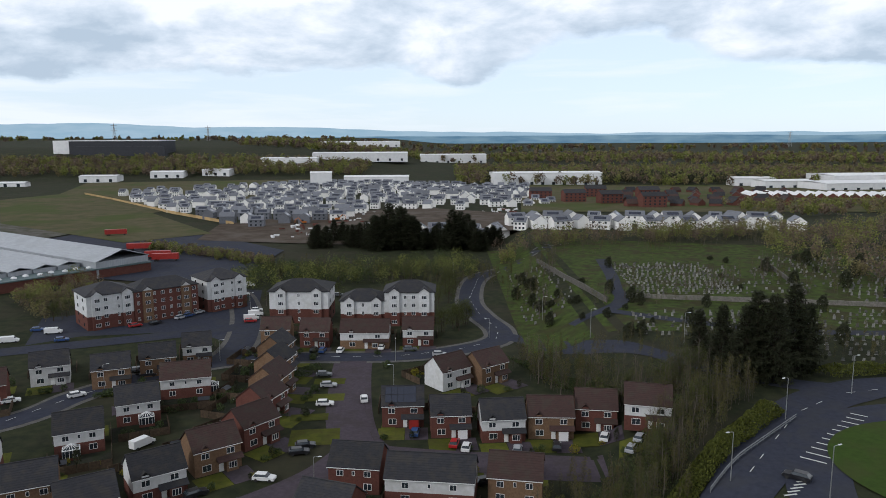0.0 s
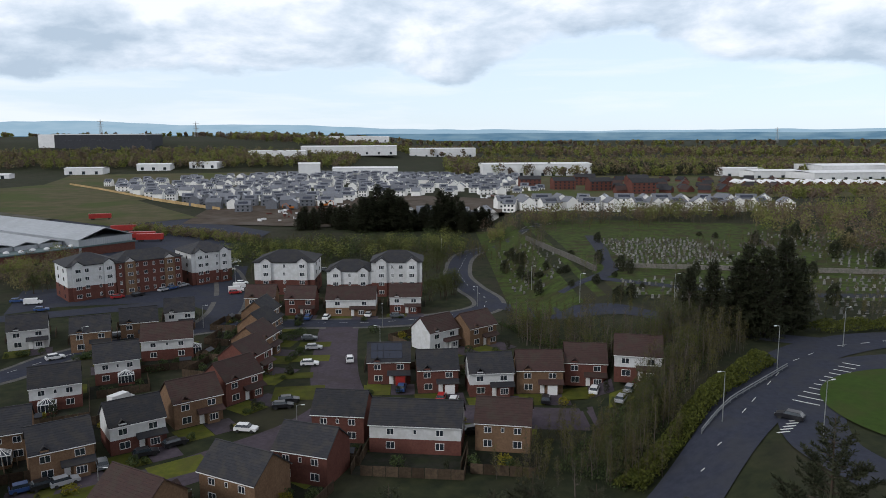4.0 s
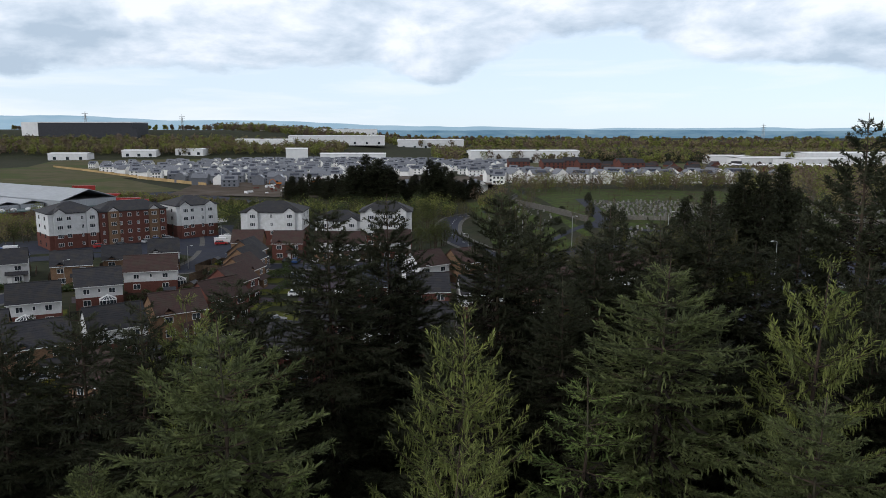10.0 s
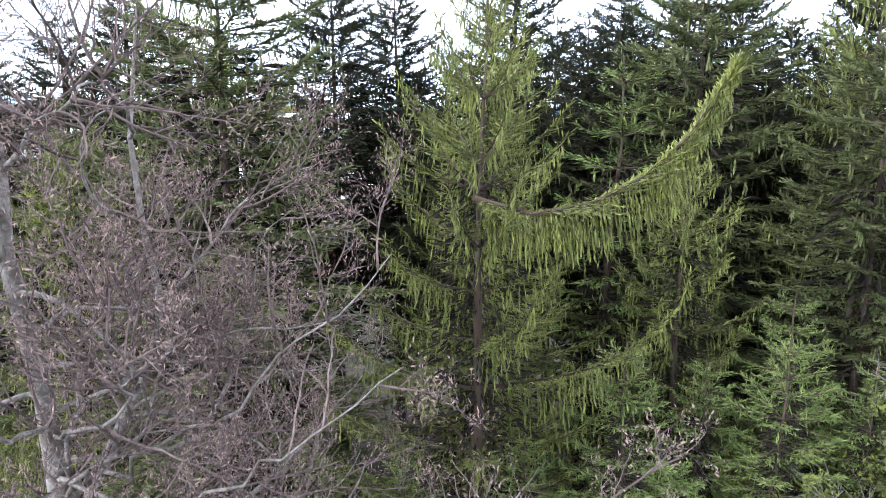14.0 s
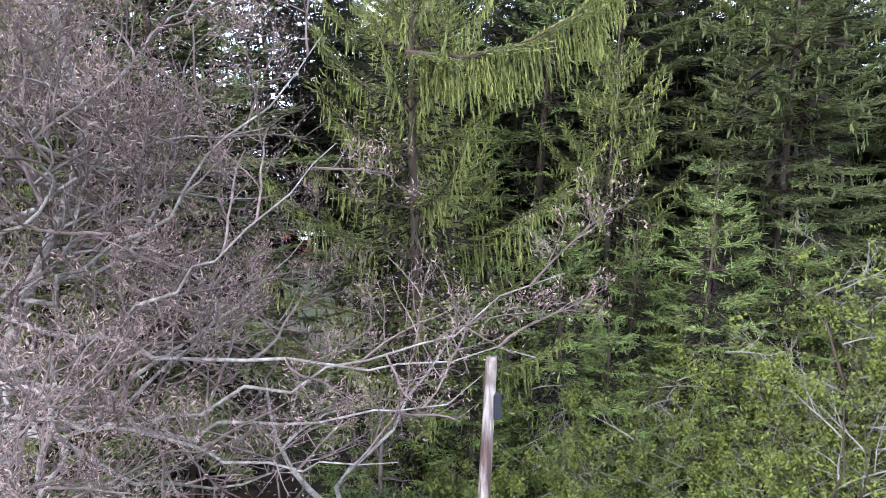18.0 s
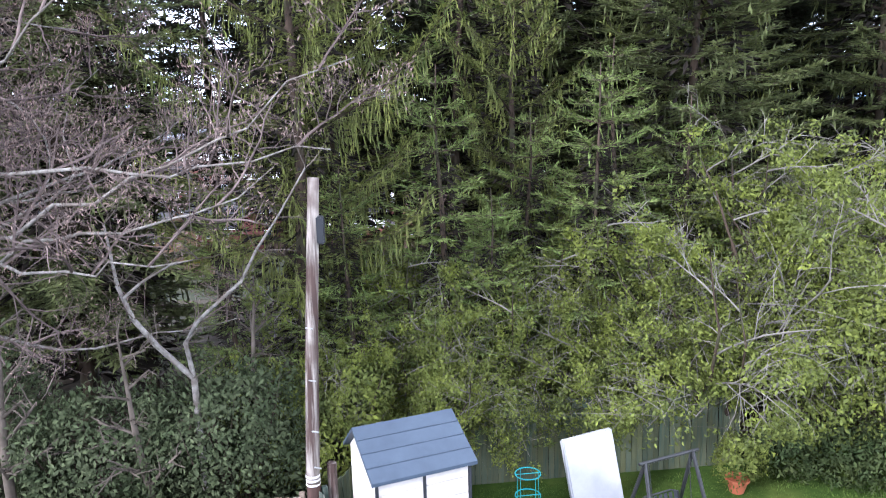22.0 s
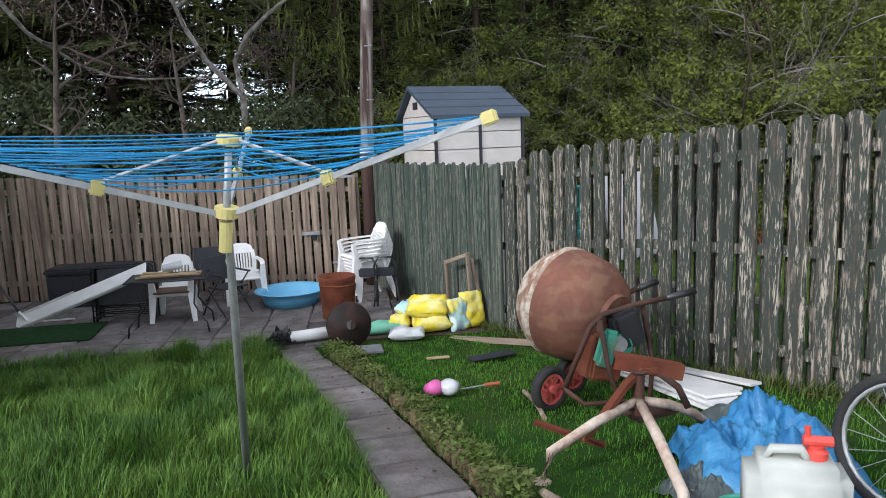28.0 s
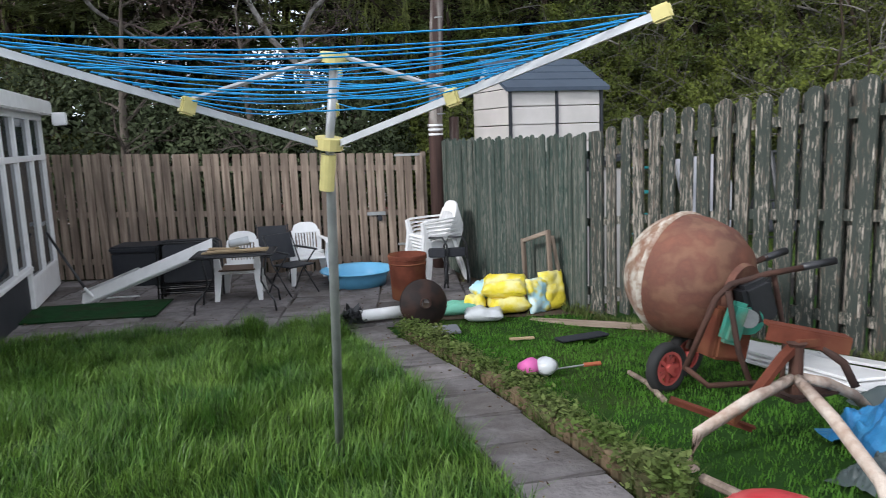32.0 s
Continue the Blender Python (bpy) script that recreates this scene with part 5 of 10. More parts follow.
for x, y, rz in ((-141, 366, 8), (-148, 374, 8), (-169, 402, 8), (-209, 463, 20)):
    t = thing("lorry_trailer", pose(x, y, -12.5, 0, 0, rz), "red box trailer parked in a yard", "trailer", "parked trailers")
    part("box", Mesh().box((-6.5, -1.3, 1.1), (6.5, 1.3, 4.0)), M_REDP, t)
    for wx in (-5, -3.8, 5):
        for s in (-1.1, 1.1):
            part("wheel", Mesh().lathe([(0.5, -0.15), (0.5, 0.15)], 12, pose(wx, s, 0.5, 90, 0, 0)), M_TYRE, t)

# the new estate: white houses with grey roofs in crooked rows
NEW_HOUSES = []


def new_house(wall, roof, L, label):
    t = thing("new_house", pose(0, 0, -60), label, "house", "new estate houses")
    part("wall", gable_walls(L, 8, 5.2, 2.8), wall, t)
    part("roof", gable_roof(L, 8, 5.2, 2.8, 0.3, 0.15, 0.15), roof, t)
    so = Mesh()
    k = 2.8 / 4
    so.face([(-L * 0.3, -3.2, 8 - 3.2 * k + 0.25), (L * 0.3, -3.2, 8 - 3.2 * k + 0.25), (L * 0.3, -1.2, 8 - 1.2 * k + 0.25), (-L * 0.3, -1.2, 8 - 1.2 * k + 0.25)])
    part("solar_panel", so, M_SOLAR, t)
    wi = Mesh()
    for x in (-L * 0.3, 0.0, L * 0.3):
        for z in (1.0, 3.5):
            wi.box((x - 0.6, -4.04, z), (x + 0.6, -3.9, z + 1.2))
    tagged(part("glazing", wi, M_GLASS, t), kind="stuff")
    return t


KIND = [new_house(M_NEWWHITE, M_SLATE, 12, "white rendered house with grey tiled roof"), new_house(M_NEWWHITE, M_SLATE, 7.5, "white rendered house with grey tiled roof"), new_house(M_SLATE, M_SLATE, 11, "half-built house wrapped in grey scaffolding")]
random.seed(77)


def inside(x, y, poly):
    hit = False
    for (xa, ya), (xb, yb) in zip(poly, poly[1:] + poly[:1]):
        if (ya > y) != (yb > y) and x < xa + (y - ya) / (yb - ya) * (xb - xa):
            hit = not hit
    return hit


ESTATE = [(-357, 784), (-199, 566), (-117, 497), (-76, 536), (-60, 620), (20, 606), (72, 592), (100, 640), (105, 860), (-130, 950), (-300, 850)]
for row in range(22):
    turn = rnd(-10, 10)
    for col in range(36):
        x0, y0 = -370 + col * 14.5 + rnd(-1.2, 1.2) + 5 * (row % 2), 490 + row * 22.5 + rnd(-2, 2)
        x, yy = x0 - 0.1 * (y0 - 700), y0 - 0.12 * x0
        if not inside(x, yy, ESTATE) or random.random() < 0.18:
            continue
        k = 2 if yy < 590 and x < -90 and random.random() < 0.8 else (0 if random.random() < 0.45 else 1)
        copy_thing(KIND[k], pose(x, yy, -12.9, 0, 0, turn + random.choice((0, 0, 0, 90, 180))))
for i in range(40):
    x, yy = -28 + (i % 20) * 12.2 + rnd(-2, 2), 436 + (i // 20) * 27 + rnd(-4, 4) - (i % 20) * 0.8
    copy_thing(KIND[0 if i % 3 else 1], pose(x, yy, ground_z(x, yy), 0, 0, rnd(-25, 25) + 90 * (i % 2)))
for k in KIND:
    for o in (*k.children_recursive, k):
        bpy.data.objects.remove(o)

# red brick flats, old estate roofs, white sheds
for x, y in ((92, 690), (118, 660), (146, 640), (172, 600), (196, 700), (150, 720)):
    t = thing("red_flats", pose(x, y, ground_z(x, y), 0, 0, rnd(-15, 15)), "red brick block of flats with dark roof", "apartment block", "far red brick flats")
    part("wall", gable_walls(20, 13, 11, 3), M_BRICK, t)
    part("roof", gable_roof(20, 13, 11, 3), M_ROOF, t)
    wi = Mesh()
    for i in range(5):
        for f in range(4):
            wi.box((-8 + i * 4 - 0.7, -6.6, 1.2 + f * 2.6), (-8 + i * 4 + 0.7, -6.4, 2.5 + f * 2.6))
    tagged(part("glazing", wi, M_GLASS, t), kind="stuff")
for i in range(48):
    y = 610 + (i // 8) * 34 + rnd(-7, 7)
    x = y * (0.255 + 0.03 * (i % 8)) + rnd(-4, 4)
    t = thing("brown_house", pose(x, y, ground_z(x, y), 0, 0, rnd(-35, 35) + 90 * (i % 2)), "small brick house with dark brown roof", "house", "old estate houses")
    part("wall", gable_walls(10, 8, 4.6, 3.2), M_BRICK, t)
    part("roof", gable_roof(10, 8, 4.6, 3.2), M_ROOF if i % 3 else M_ROOFB, t)
for i in range(14):
    x, y = 300 + 9.6 * i, 712 - 1.5 * i
    t = thing("sawtooth_bay", pose(x, y, ground_z(x, y), 0, 0, 84), "red-walled factory bay with pale sloping roof", "factory", "sawtooth bays")
    part("wall", gable_walls(34, 9.6, 5.0, 3.0), M_BRICK, t)
    part("roof", gable_roof(34, 9.6, 5.0, 3.0, 0.2, 0.1, 0.2), M_TIN2, t)
for x, y, L, W, h, rz in ((132, 950, 140, 40, 15, 5), (-85, 945, 82, 30, 11, 3), (-150, 905, 26, 16, 18, 8), (-395, 1060, 46, 26, 8, 5), (-330, 1085, 42, 26, 8, -8), (-470, 1010, 50, 26, 8, 4), (-585, 930, 110, 16, 5, 6), (470, 835, 110, 50, 9, 10), (520, 900, 120, 60, 14, 5), (400, 865, 60, 30, 9, 8), (380, 905, 50, 26, 10, 0)):
    shed_building("warehouse", pose(x, y, ground_z(x, y) , 0, 0, rz), "large white clad warehouse", L, W, h, M_TIN2, M_TIN2, 1.2, stripes=int(L / 14))
for x, y, L, W, h in ((-150, 1350, 170, 60, 14), (20, 1480, 130, 50, 16), (-250, 1210, 90, 40, 12), (-260, 1900, 300, 70, 12)):
    shed_building("warehouse", pose(x, y, ground_z(x, y), 0, 0, 4), "long pale clad warehouse", L, W, h, M_TIN2, M_TIN2, 1.2, stripes=int(L / 20))
t = thing("black_warehouse", pose(-580, 1340, ground_z(-580, 1340) - 1, 0, 0, -6), "long black clad warehouse with white end", "warehouse")
part("wall", Mesh().box((-85, -30, -4), (85, 30, 22)).box((-70, -42, -4), (100, -30, 13)), M_BLACK, t)
part("white_end", Mesh().box((-118, -26, -4), (-85.2, 26, 23)), M_TIN2, t)
part("roof_edge", Mesh().box((-86, -31, 22), (86, 31, 23.5)), M_TIN2, t)


# woods, far hills
def wood(name, pts, n, h, mat, label, seed, size):
    """A stretch of far woodland: hundreds of crowns of small leaves, one mass."""
    random.seed(seed)
    m = Mesh()
    (x0, y0), (x1, y1), wdt = pts
    for _ in range(n):
        t, s = random.random(), rnd(-0.5, 0.5)
        x, y = x0 + (x1 - x0) * t, y0 + (y1 - y0) * t + s * wdt
        z = ground_z(x, y)
        hh = h * rnd(0.6, 1.15)
        r = hh * rnd(0.28, 0.42)
        off = rnd(0, 99)
        for _ in range(52 if size > 0.7 else 110):
            d = Vector((random.gauss(0, 1), random.gauss(0, 1), random.gauss(0, 1))).normalized()
            k = (1 + 0.5 * noise.noise(d * 1.7 + Vector((off, 0, 0)))) * rnd(0.5, 1)
            c = Vector((x + d.x * r * k, y + d.y * r * k, z + hh * 0.58 + d.z * hh * 0.44 * k))
            a = Vector((rnd(-1, 1), rnd(-1, 1), rnd(-1, 1))).normalized() * size * rnd(0.6, 1.4)
            b = a.cross(Vector((rnd(-1, 1), rnd(-1, 1), rnd(-1, 1)))).normalized() * size * rnd(0.3, 0.8)
            i = len(m.v)
            m.v += [tuple(c - a), tuple(c + b), tuple(c + a), tuple(c - b)]
            m.f.append((i, i + 1, i + 2, i + 3))
    return tagged(part(name, m, mat), label, "woodland", kind="stuff")


# bare and leafing woods, both brightened in colour for the sunlit distance
M_WOODB = leafy("sunlit_bare_brown_woodland", (0.15, 0.112, 0.085), (0.11, 0.086, 0.062), rand=0.28, scale=0.05)
M_WOODG = leafy("sunlit_greening_woodland", (0.185, 0.195, 0.052), (0.135, 0.148, 0.046), rand=0.28, scale=0.05)
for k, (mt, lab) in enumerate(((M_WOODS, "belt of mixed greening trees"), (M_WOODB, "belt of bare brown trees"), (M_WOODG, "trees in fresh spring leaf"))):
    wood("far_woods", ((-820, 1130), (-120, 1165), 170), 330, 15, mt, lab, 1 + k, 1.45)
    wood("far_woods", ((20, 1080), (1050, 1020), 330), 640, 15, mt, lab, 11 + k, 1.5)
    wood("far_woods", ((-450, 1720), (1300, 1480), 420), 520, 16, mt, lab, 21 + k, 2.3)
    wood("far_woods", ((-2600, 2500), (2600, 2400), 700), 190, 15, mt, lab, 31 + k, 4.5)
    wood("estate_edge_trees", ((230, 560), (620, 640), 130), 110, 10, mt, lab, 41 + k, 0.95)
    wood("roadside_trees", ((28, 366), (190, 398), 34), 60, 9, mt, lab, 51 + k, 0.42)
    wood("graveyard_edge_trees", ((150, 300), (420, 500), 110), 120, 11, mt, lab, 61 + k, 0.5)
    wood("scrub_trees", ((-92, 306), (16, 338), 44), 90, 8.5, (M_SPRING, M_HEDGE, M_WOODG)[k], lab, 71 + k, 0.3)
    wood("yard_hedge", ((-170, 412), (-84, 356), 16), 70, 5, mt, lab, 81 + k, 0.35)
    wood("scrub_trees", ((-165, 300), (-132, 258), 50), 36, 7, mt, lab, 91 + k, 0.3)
wood("far_conifers", ((60, 1000), (420, 960), 120), 200, 15, M_SPRUCE, "dark plantation conifers", 101, 1.3)


def hills(name, y, base, amp, col, seed, label):
    m = Mesh()
    n = 160
    for i in range(n + 1):
        x = -5200 + 10400 * i / n
        h = base(x) + amp * (noise.noise((x * 0.0016, seed, 0)) + 0.4 * noise.noise((x * 0.006, seed, 5)))
        m.v += [(x, y, -40), (x, y, max(h, 5))]
    for i in range(n):
        m.f.append((2 * i, 2 * i + 2, 2 * i + 3, 2 * i + 1))
    # blue haze is painted into the colours; the sheet glows in place of daylight
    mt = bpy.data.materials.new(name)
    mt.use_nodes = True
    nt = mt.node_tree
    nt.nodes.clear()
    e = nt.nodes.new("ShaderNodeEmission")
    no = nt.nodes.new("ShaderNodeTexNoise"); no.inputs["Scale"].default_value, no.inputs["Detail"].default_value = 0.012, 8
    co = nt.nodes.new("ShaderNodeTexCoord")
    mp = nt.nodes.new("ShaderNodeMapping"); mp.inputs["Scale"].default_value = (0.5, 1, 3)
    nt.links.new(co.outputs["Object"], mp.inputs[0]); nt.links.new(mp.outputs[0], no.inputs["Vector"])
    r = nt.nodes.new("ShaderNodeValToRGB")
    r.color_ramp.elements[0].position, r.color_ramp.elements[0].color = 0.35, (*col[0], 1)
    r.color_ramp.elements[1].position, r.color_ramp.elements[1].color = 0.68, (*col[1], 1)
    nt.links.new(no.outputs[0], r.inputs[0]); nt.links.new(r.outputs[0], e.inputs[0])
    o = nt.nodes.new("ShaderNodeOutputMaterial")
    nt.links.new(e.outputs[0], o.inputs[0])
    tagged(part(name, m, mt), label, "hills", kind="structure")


# two glowing backdrop sheets, tinted as if seen through haze
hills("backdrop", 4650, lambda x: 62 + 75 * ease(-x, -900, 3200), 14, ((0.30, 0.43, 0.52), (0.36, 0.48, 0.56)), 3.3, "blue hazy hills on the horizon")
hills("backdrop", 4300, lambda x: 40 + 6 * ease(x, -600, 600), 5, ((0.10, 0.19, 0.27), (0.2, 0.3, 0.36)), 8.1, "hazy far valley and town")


# ---- gardens, cars, lamps, graves and trees of the estate ----
random.seed(123)
M_LAWN2 = material("front_lawn", (0.095, 0.1, 0.018), (0.062, 0.072, 0.016), 0.7, 0.95, c=(0.065, 0.06, 0.022), cscale=0.3, rand=0.25)
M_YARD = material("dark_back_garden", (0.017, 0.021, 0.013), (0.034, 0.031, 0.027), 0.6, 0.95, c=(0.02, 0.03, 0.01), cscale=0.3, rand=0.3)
M_TIMF = material("garden_fence_timber", (0.085, 0.062, 0.042), (0.05, 0.037, 0.027), 2, 0.9, rand=0.35)
for x, y, w, d, a in ((-27.4, 146.5, 10.5, 8.5, 6), (-28.8, 170.2, 9.0, 5.0, 4), (-29.6, 182.0, 8.0, 4.5, 3), (-30.5, 157.5, 8.5, 4.0, 6), (-12.5, 160, 3.0, 26, 2), (-40.5, 112.5, 9.0, 6.0, 35), (-52, 103.5, 8.0, 5.0, 33)):
    r = Matrix.Rotation(radians(a), 3, "Z")
    patch("front_lawn", [tuple((Vector((x, y, 0)) + r @ Vector((sx * w / 2, sy * d / 2, 0))).xy) for sx, sy in ((-1, -1), (1, -1), (1, 1), (-1, 1))], M_LAWN2, "open mown front lawn", 0.075)
for n, (c, rz, L) in enumerate(GARDENS):
    r = Matrix.Rotation(radians(rz), 3, "Z")
    z = ground_z(c.x, c.y) + 0.03 + 0.002 * (n % 9)

    def quad(name, x0, y0, x1, y1, mat, label, cat, dz=0.0):
        m = Mesh()
        pts = [c + r @ Vector(p) for p in ((x0, y0, 0), (x1, y0, 0), (x1, y1, 0), (x0, y1, 0))]
        m.face([(p.x, p.y, ground_z(p.x, p.y) + 0.035 + 0.002 * (n % 9) + dz) for p in pts])
        tagged(part(name, m, mat), label, cat, kind="structure")
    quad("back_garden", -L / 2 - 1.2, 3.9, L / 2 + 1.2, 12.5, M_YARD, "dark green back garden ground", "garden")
    quad("front_lawn", -L / 2 - 0.8, -10.5, 0.4, -4.2, M_LAWN2, "small mown front lawn", "lawn")
    quad("driveway", 0.5, -10.5, L / 2 + 0.9, -4.2, M_REDROAD, "block-paved driveway", "driveway", 0.015)
    fz = thing("garden_fence", pose(c.x, c.y, ground_z(c.x, c.y), 0, 0, rz), "brown timber garden fence round a plot", "fence", "estate fences")
    for s in (-1, 1):
        for k in range(4):
            y0 = 4.2 + 2.05 * k
            part("panel", Mesh().box((s * (L / 2 + 1.25) - 0.04, y0, -0.3), (s * (L / 2 + 1.25) + 0.04, y0 + 1.95, 1.7)), M_TIMF, fz)
    for k in range(int((L + 2.4) / 2.05)):
        x0 = -L / 2 - 1.2 + 2.05 * k
        part("panel", Mesh().box((x0, 12.4, -0.3), (x0 + 1.95, 12.48, 1.7)), M_TIMF, fz)


def car(m, col, van=False):
    """A parked car: body, cabin glass, wheels, lamps. Front is +x."""
    t = thing("parked_van" if van else "parked_car", m, col + (" panel van parked on tarmac" if van else " hatchback car parked at the kerb"), "van" if van else "car", "parked vehicles")
    Lc, H = (5.2, 2.0) if van else (4.2, 1.45)
    b = Mesh()
    prof = [(-Lc / 2, 0.35), (-Lc / 2, 0.9), (-Lc / 2 + 0.1, 1.0), (Lc / 2 - 1.3, 0.98), (Lc / 2 - 0.15, 0.78), (Lc / 2, 0.6), (Lc / 2, 0.35)] if not van else [(-Lc / 2, 0.4), (-Lc / 2, H), (Lc / 2 - 1.5, H), (Lc / 2 - 0.8, 1.15), (Lc / 2 - 0.05, 0.95), (Lc / 2, 0.4)]
    k = len(prof)
    b.v += [(x, -0.86, z) for x, z in prof] + [(x, 0.86, z) for x, z in prof]
    b.f += [tuple(range(k)), tuple(reversed(range(k, 2 * k)))] + [(i, k + i, k + (i + 1) % k, (i + 1) % k) for i in range(k)]
    part("body", b, CAR_PAINTS[col], t)
    if not van:
        g = Mesh()
        lo = [(-Lc / 2 + 0.15, 0.97), (-Lc / 2 + 0.55, H - 0.03), (0.45, H - 0.03), (Lc / 2 - 1.2, 0.97)]
        g.v += [(x, -0.8 if i in (0, 3) else -0.64, z) for i, (x, z) in enumerate(lo)] + [(x, 0.8 if i in (0, 3) else 0.64, z) for i, (x, z) in enumerate(lo)]
        g.f += [(0, 1, 2, 3), (7, 6, 5, 4), (0, 4, 5, 1), (1, 5, 6, 2), (2, 6, 7, 3)]
        part("glass", g, M_GLASS, t)
        part("roof_panel", Mesh().box((-Lc / 2 + 0.56, -0.64, H - 0.03), (0.44, 0.64, H + 0.02)), CAR_PAINTS[col], t)
    else:
        part("windscreen", Mesh().box((Lc / 2 - 1.3, -0.75, 1.2), (Lc / 2 - 0.98, 0.75, 1.75), pose(0, 0, 0)), M_GLASS, t)
    for x in (-Lc / 2 + 0.75, Lc / 2 - 0.8):
        for s in (-0.8, 0.8):
            part("wheel", Mesh().lathe([(0.31, -0.1), (0.31, 0.1)], 12, pose(x, s, 0.31, 90, 0, 0)), M_TYRE, t)
    for s in (-0.6, 0.6):
        part("headlight", Mesh().box((Lc / 2 - 0.03, s - 0.15, 0.58), (Lc / 2 + 0.02, s + 0.15, 0.7)), M_STEEL, t)
    return t


CARS = (("white", ((-65, 101, 30), (4.5, 140, 80), (-89.8, 171, 38), (-28.1, 164.7, 4), (-33.3, 126.8, -8), (-30.4, 207.9, 85), (-18.5, 211.1, 85), (33.1, 142.6, 70), (-79.5, 285.9, 15), (-67.8, 258.9, 20), (-19.2, 167.7, 98), (-103.7, 167.2, 30), (-53, 126, 20))),
        ("silver", ((-29.2, 177.6, 6), (-1.2, 203.7, 4), (36.4, 133.9, 60), (38.6, 136.4, 60), (14.7, 138.6, 80), (-91.8, 248.3, 60), (-87.8, 255.9, 60), (-56, 107, 40), (-84, 300, 10))),
        ("black", ((-44, 121, 40), (-72, 191, 30), (-29.0, 138.1, 12), (-28.4, 141.2, 12), (-97.7, 240.7, 55), (22.9, 140.2, 80), (56.5, 109.8, 140), (-47.5, 117, 30), (-58.5, 106, 40), (-78.5, 186.5, 20), (7.6, 125.1, 20), (-38.3, 208.4, 85), (-84.9, 263.2, 60), (-33, 274, 5))),
        ("blue", ((-61, 105, 35), (-6.2, 147.6, 85), (-89.8, 251.1, 60), (-118.8, 220.2, 20), (-35.7, 207.9, 85), (-132.9, 232.3, 20))),
        ("red", ((2.1, 141.9, 80), (-103, 237.4, 40), (-66, 243, 20))),
        ("grey", ((-10, 209, 5), (-53, 113, 120), (-31.7, 186, 4), (-82.7, 190.2, 25), (14.2, 128.7, 10), (-41.4, 283.6, 5), (-31.4, 273.7, 5))))
for col, spots in CARS:
    first = None
    for x, y, a in spots:
        m = on(x, y, 0.1, a)
        if first is None:
            first = car(m, col)
        else:
            copy_thing(first, m)
van = car(on(-126.2, 229.3, 0.1, 15), "white", True)
for x, y, a in ((-66.5, 246.1, 15), (-134.3, 219, 20), (-82.5, 303.4, 5), (15.7, 128.4, 10), (-66.5, 252, 12), (-62, 142, 60)):
    copy_thing(van, on(x, y, 0.1, a))


def street_lamp(m, h=8.0):
    t = thing("street_lamp", m, "grey steel street lamp", "street lamp", "street lamps")
    part("post", Mesh().tube([(0, 0, 0), (0, 0, h * 0.7), (0, 0, h)], [0.09, 0.07, 0.05], 8), M_STEEL, t)
    part("arm", Mesh().tube([(0, 0, h), (0.3, 0, h + 0.12), (1.0, 0, h + 0.15)], 0.04, 6), M_STEEL, t)
    part("lamp_head", Mesh().box((0.8, -0.14, h + 0.1), (1.5, 0.14, h + 0.24), bevel=0.05), M_TIN2, t)
    return t


sl0 = street_lamp(on(66.2, 134.7, 0, 200), 8.4)
for x, y, a in ((46.6, 111.5, 200), (86.6, 148.5, 20), (4.4, 324, 90), (33.3, 239.4, 0), (63.5, 186.8, 0), (58.5, 103.5, 20), (-23.4, 123.1, 0), (14.3, 222.4, 180), (42.2, 203.6, 0), (-12.6, 176.1, 180), (-13.6, 198.9, 90), (-63.3, 199.4, 0), (-85.8, 177, 30), (78, 170, 0), (-71, 262, 0), (-47, 99, 0)):
    copy_thing(sl0, on(x, y, 0, a) @ Matrix.Diagonal((1, 1, 0.75 if x < 20 else 1, 1)))

# parking court between the flats
patch("parking_court", [(-52, 205), (-82, 232), (-116, 226), (-128, 216), (-141, 250), (-112, 262), (-98, 247), (-86, 262), (-97, 300), (-75, 296), (-66, 252), (-50, 234)], M_TARMAC, "wide tarmac parking court between flats", 0.045, "parking")
# road paint
for n, (x, y, L, w, a) in enumerate([(62.5 + 1.9 * k, 116.5 + 2.0 * k, 4.2 - 0.12 * k, 0.35, 140) for k in range(11)] + [(53 + 1.0 * k, 104.5 + 1.1 * k, 2.2, 0.35, 12) for k in range(5)] + [(-100 + 3.3 * k, 154 + 4.5 * k, 2.2, 0.14, 54) for k in range(1)]):
    m = Mesh().box((-L / 2, -w / 2, 0), (L / 2, w / 2, 0.01))
    tagged(part("road_marking", m, M_MARK, at=on(x, y, 0.21, a)), "worn white painted road stripe", "road marking", kind="structure")
for n in ("cross_road", "main_road"):
    pts = ROADS[n][0]
    for (xa, ya), (xb, yb) in zip(pts, pts[1:]):
        d = math.hypot(xb - xa, yb - ya)
        for k in range(int(d / 6)):
            u = (k + 0.5) * 6 / d
            m = Mesh().box((-1.2, -0.07, 0), (1.2, 0.07, 0.01))
            tagged(part("road_marking", m, M_MARK, at=on(xa + (xb - xa) * u, ya + (yb - ya) * u, 0.2, math.degrees(math.atan2(yb - ya, xb - xa)))), "worn white centre line dash", "road marking", kind="structure")
M_RAIL = material("dull_barrier_steel", (0.19, 0.2, 0.21), (0.13, 0.135, 0.14), 4, 0.6)
# barrier rail along the road's bank
br_ = thing("road_barrier", pose(0, 0, 0), "grey steel barrier along the main road", "barrier")
for k in range(14):
    t0 = k / 14
    x, y = 43.0 + 25.4 * t0, 110.5 + 24.6 * t0
    part("post", Mesh().box((-0.05, -0.05, 0), (0.05, 0.05, 1.1), on(x, y)), M_RAIL, br_)
    for hz in (0.95, 0.5):
        p, q = on(x, y, hz).translation, on(x + 25.4 / 14, y + 24.6 / 14, hz).translation
        part("rail", Mesh().tube([p, q], 0.1, 5), M_RAIL, br_)

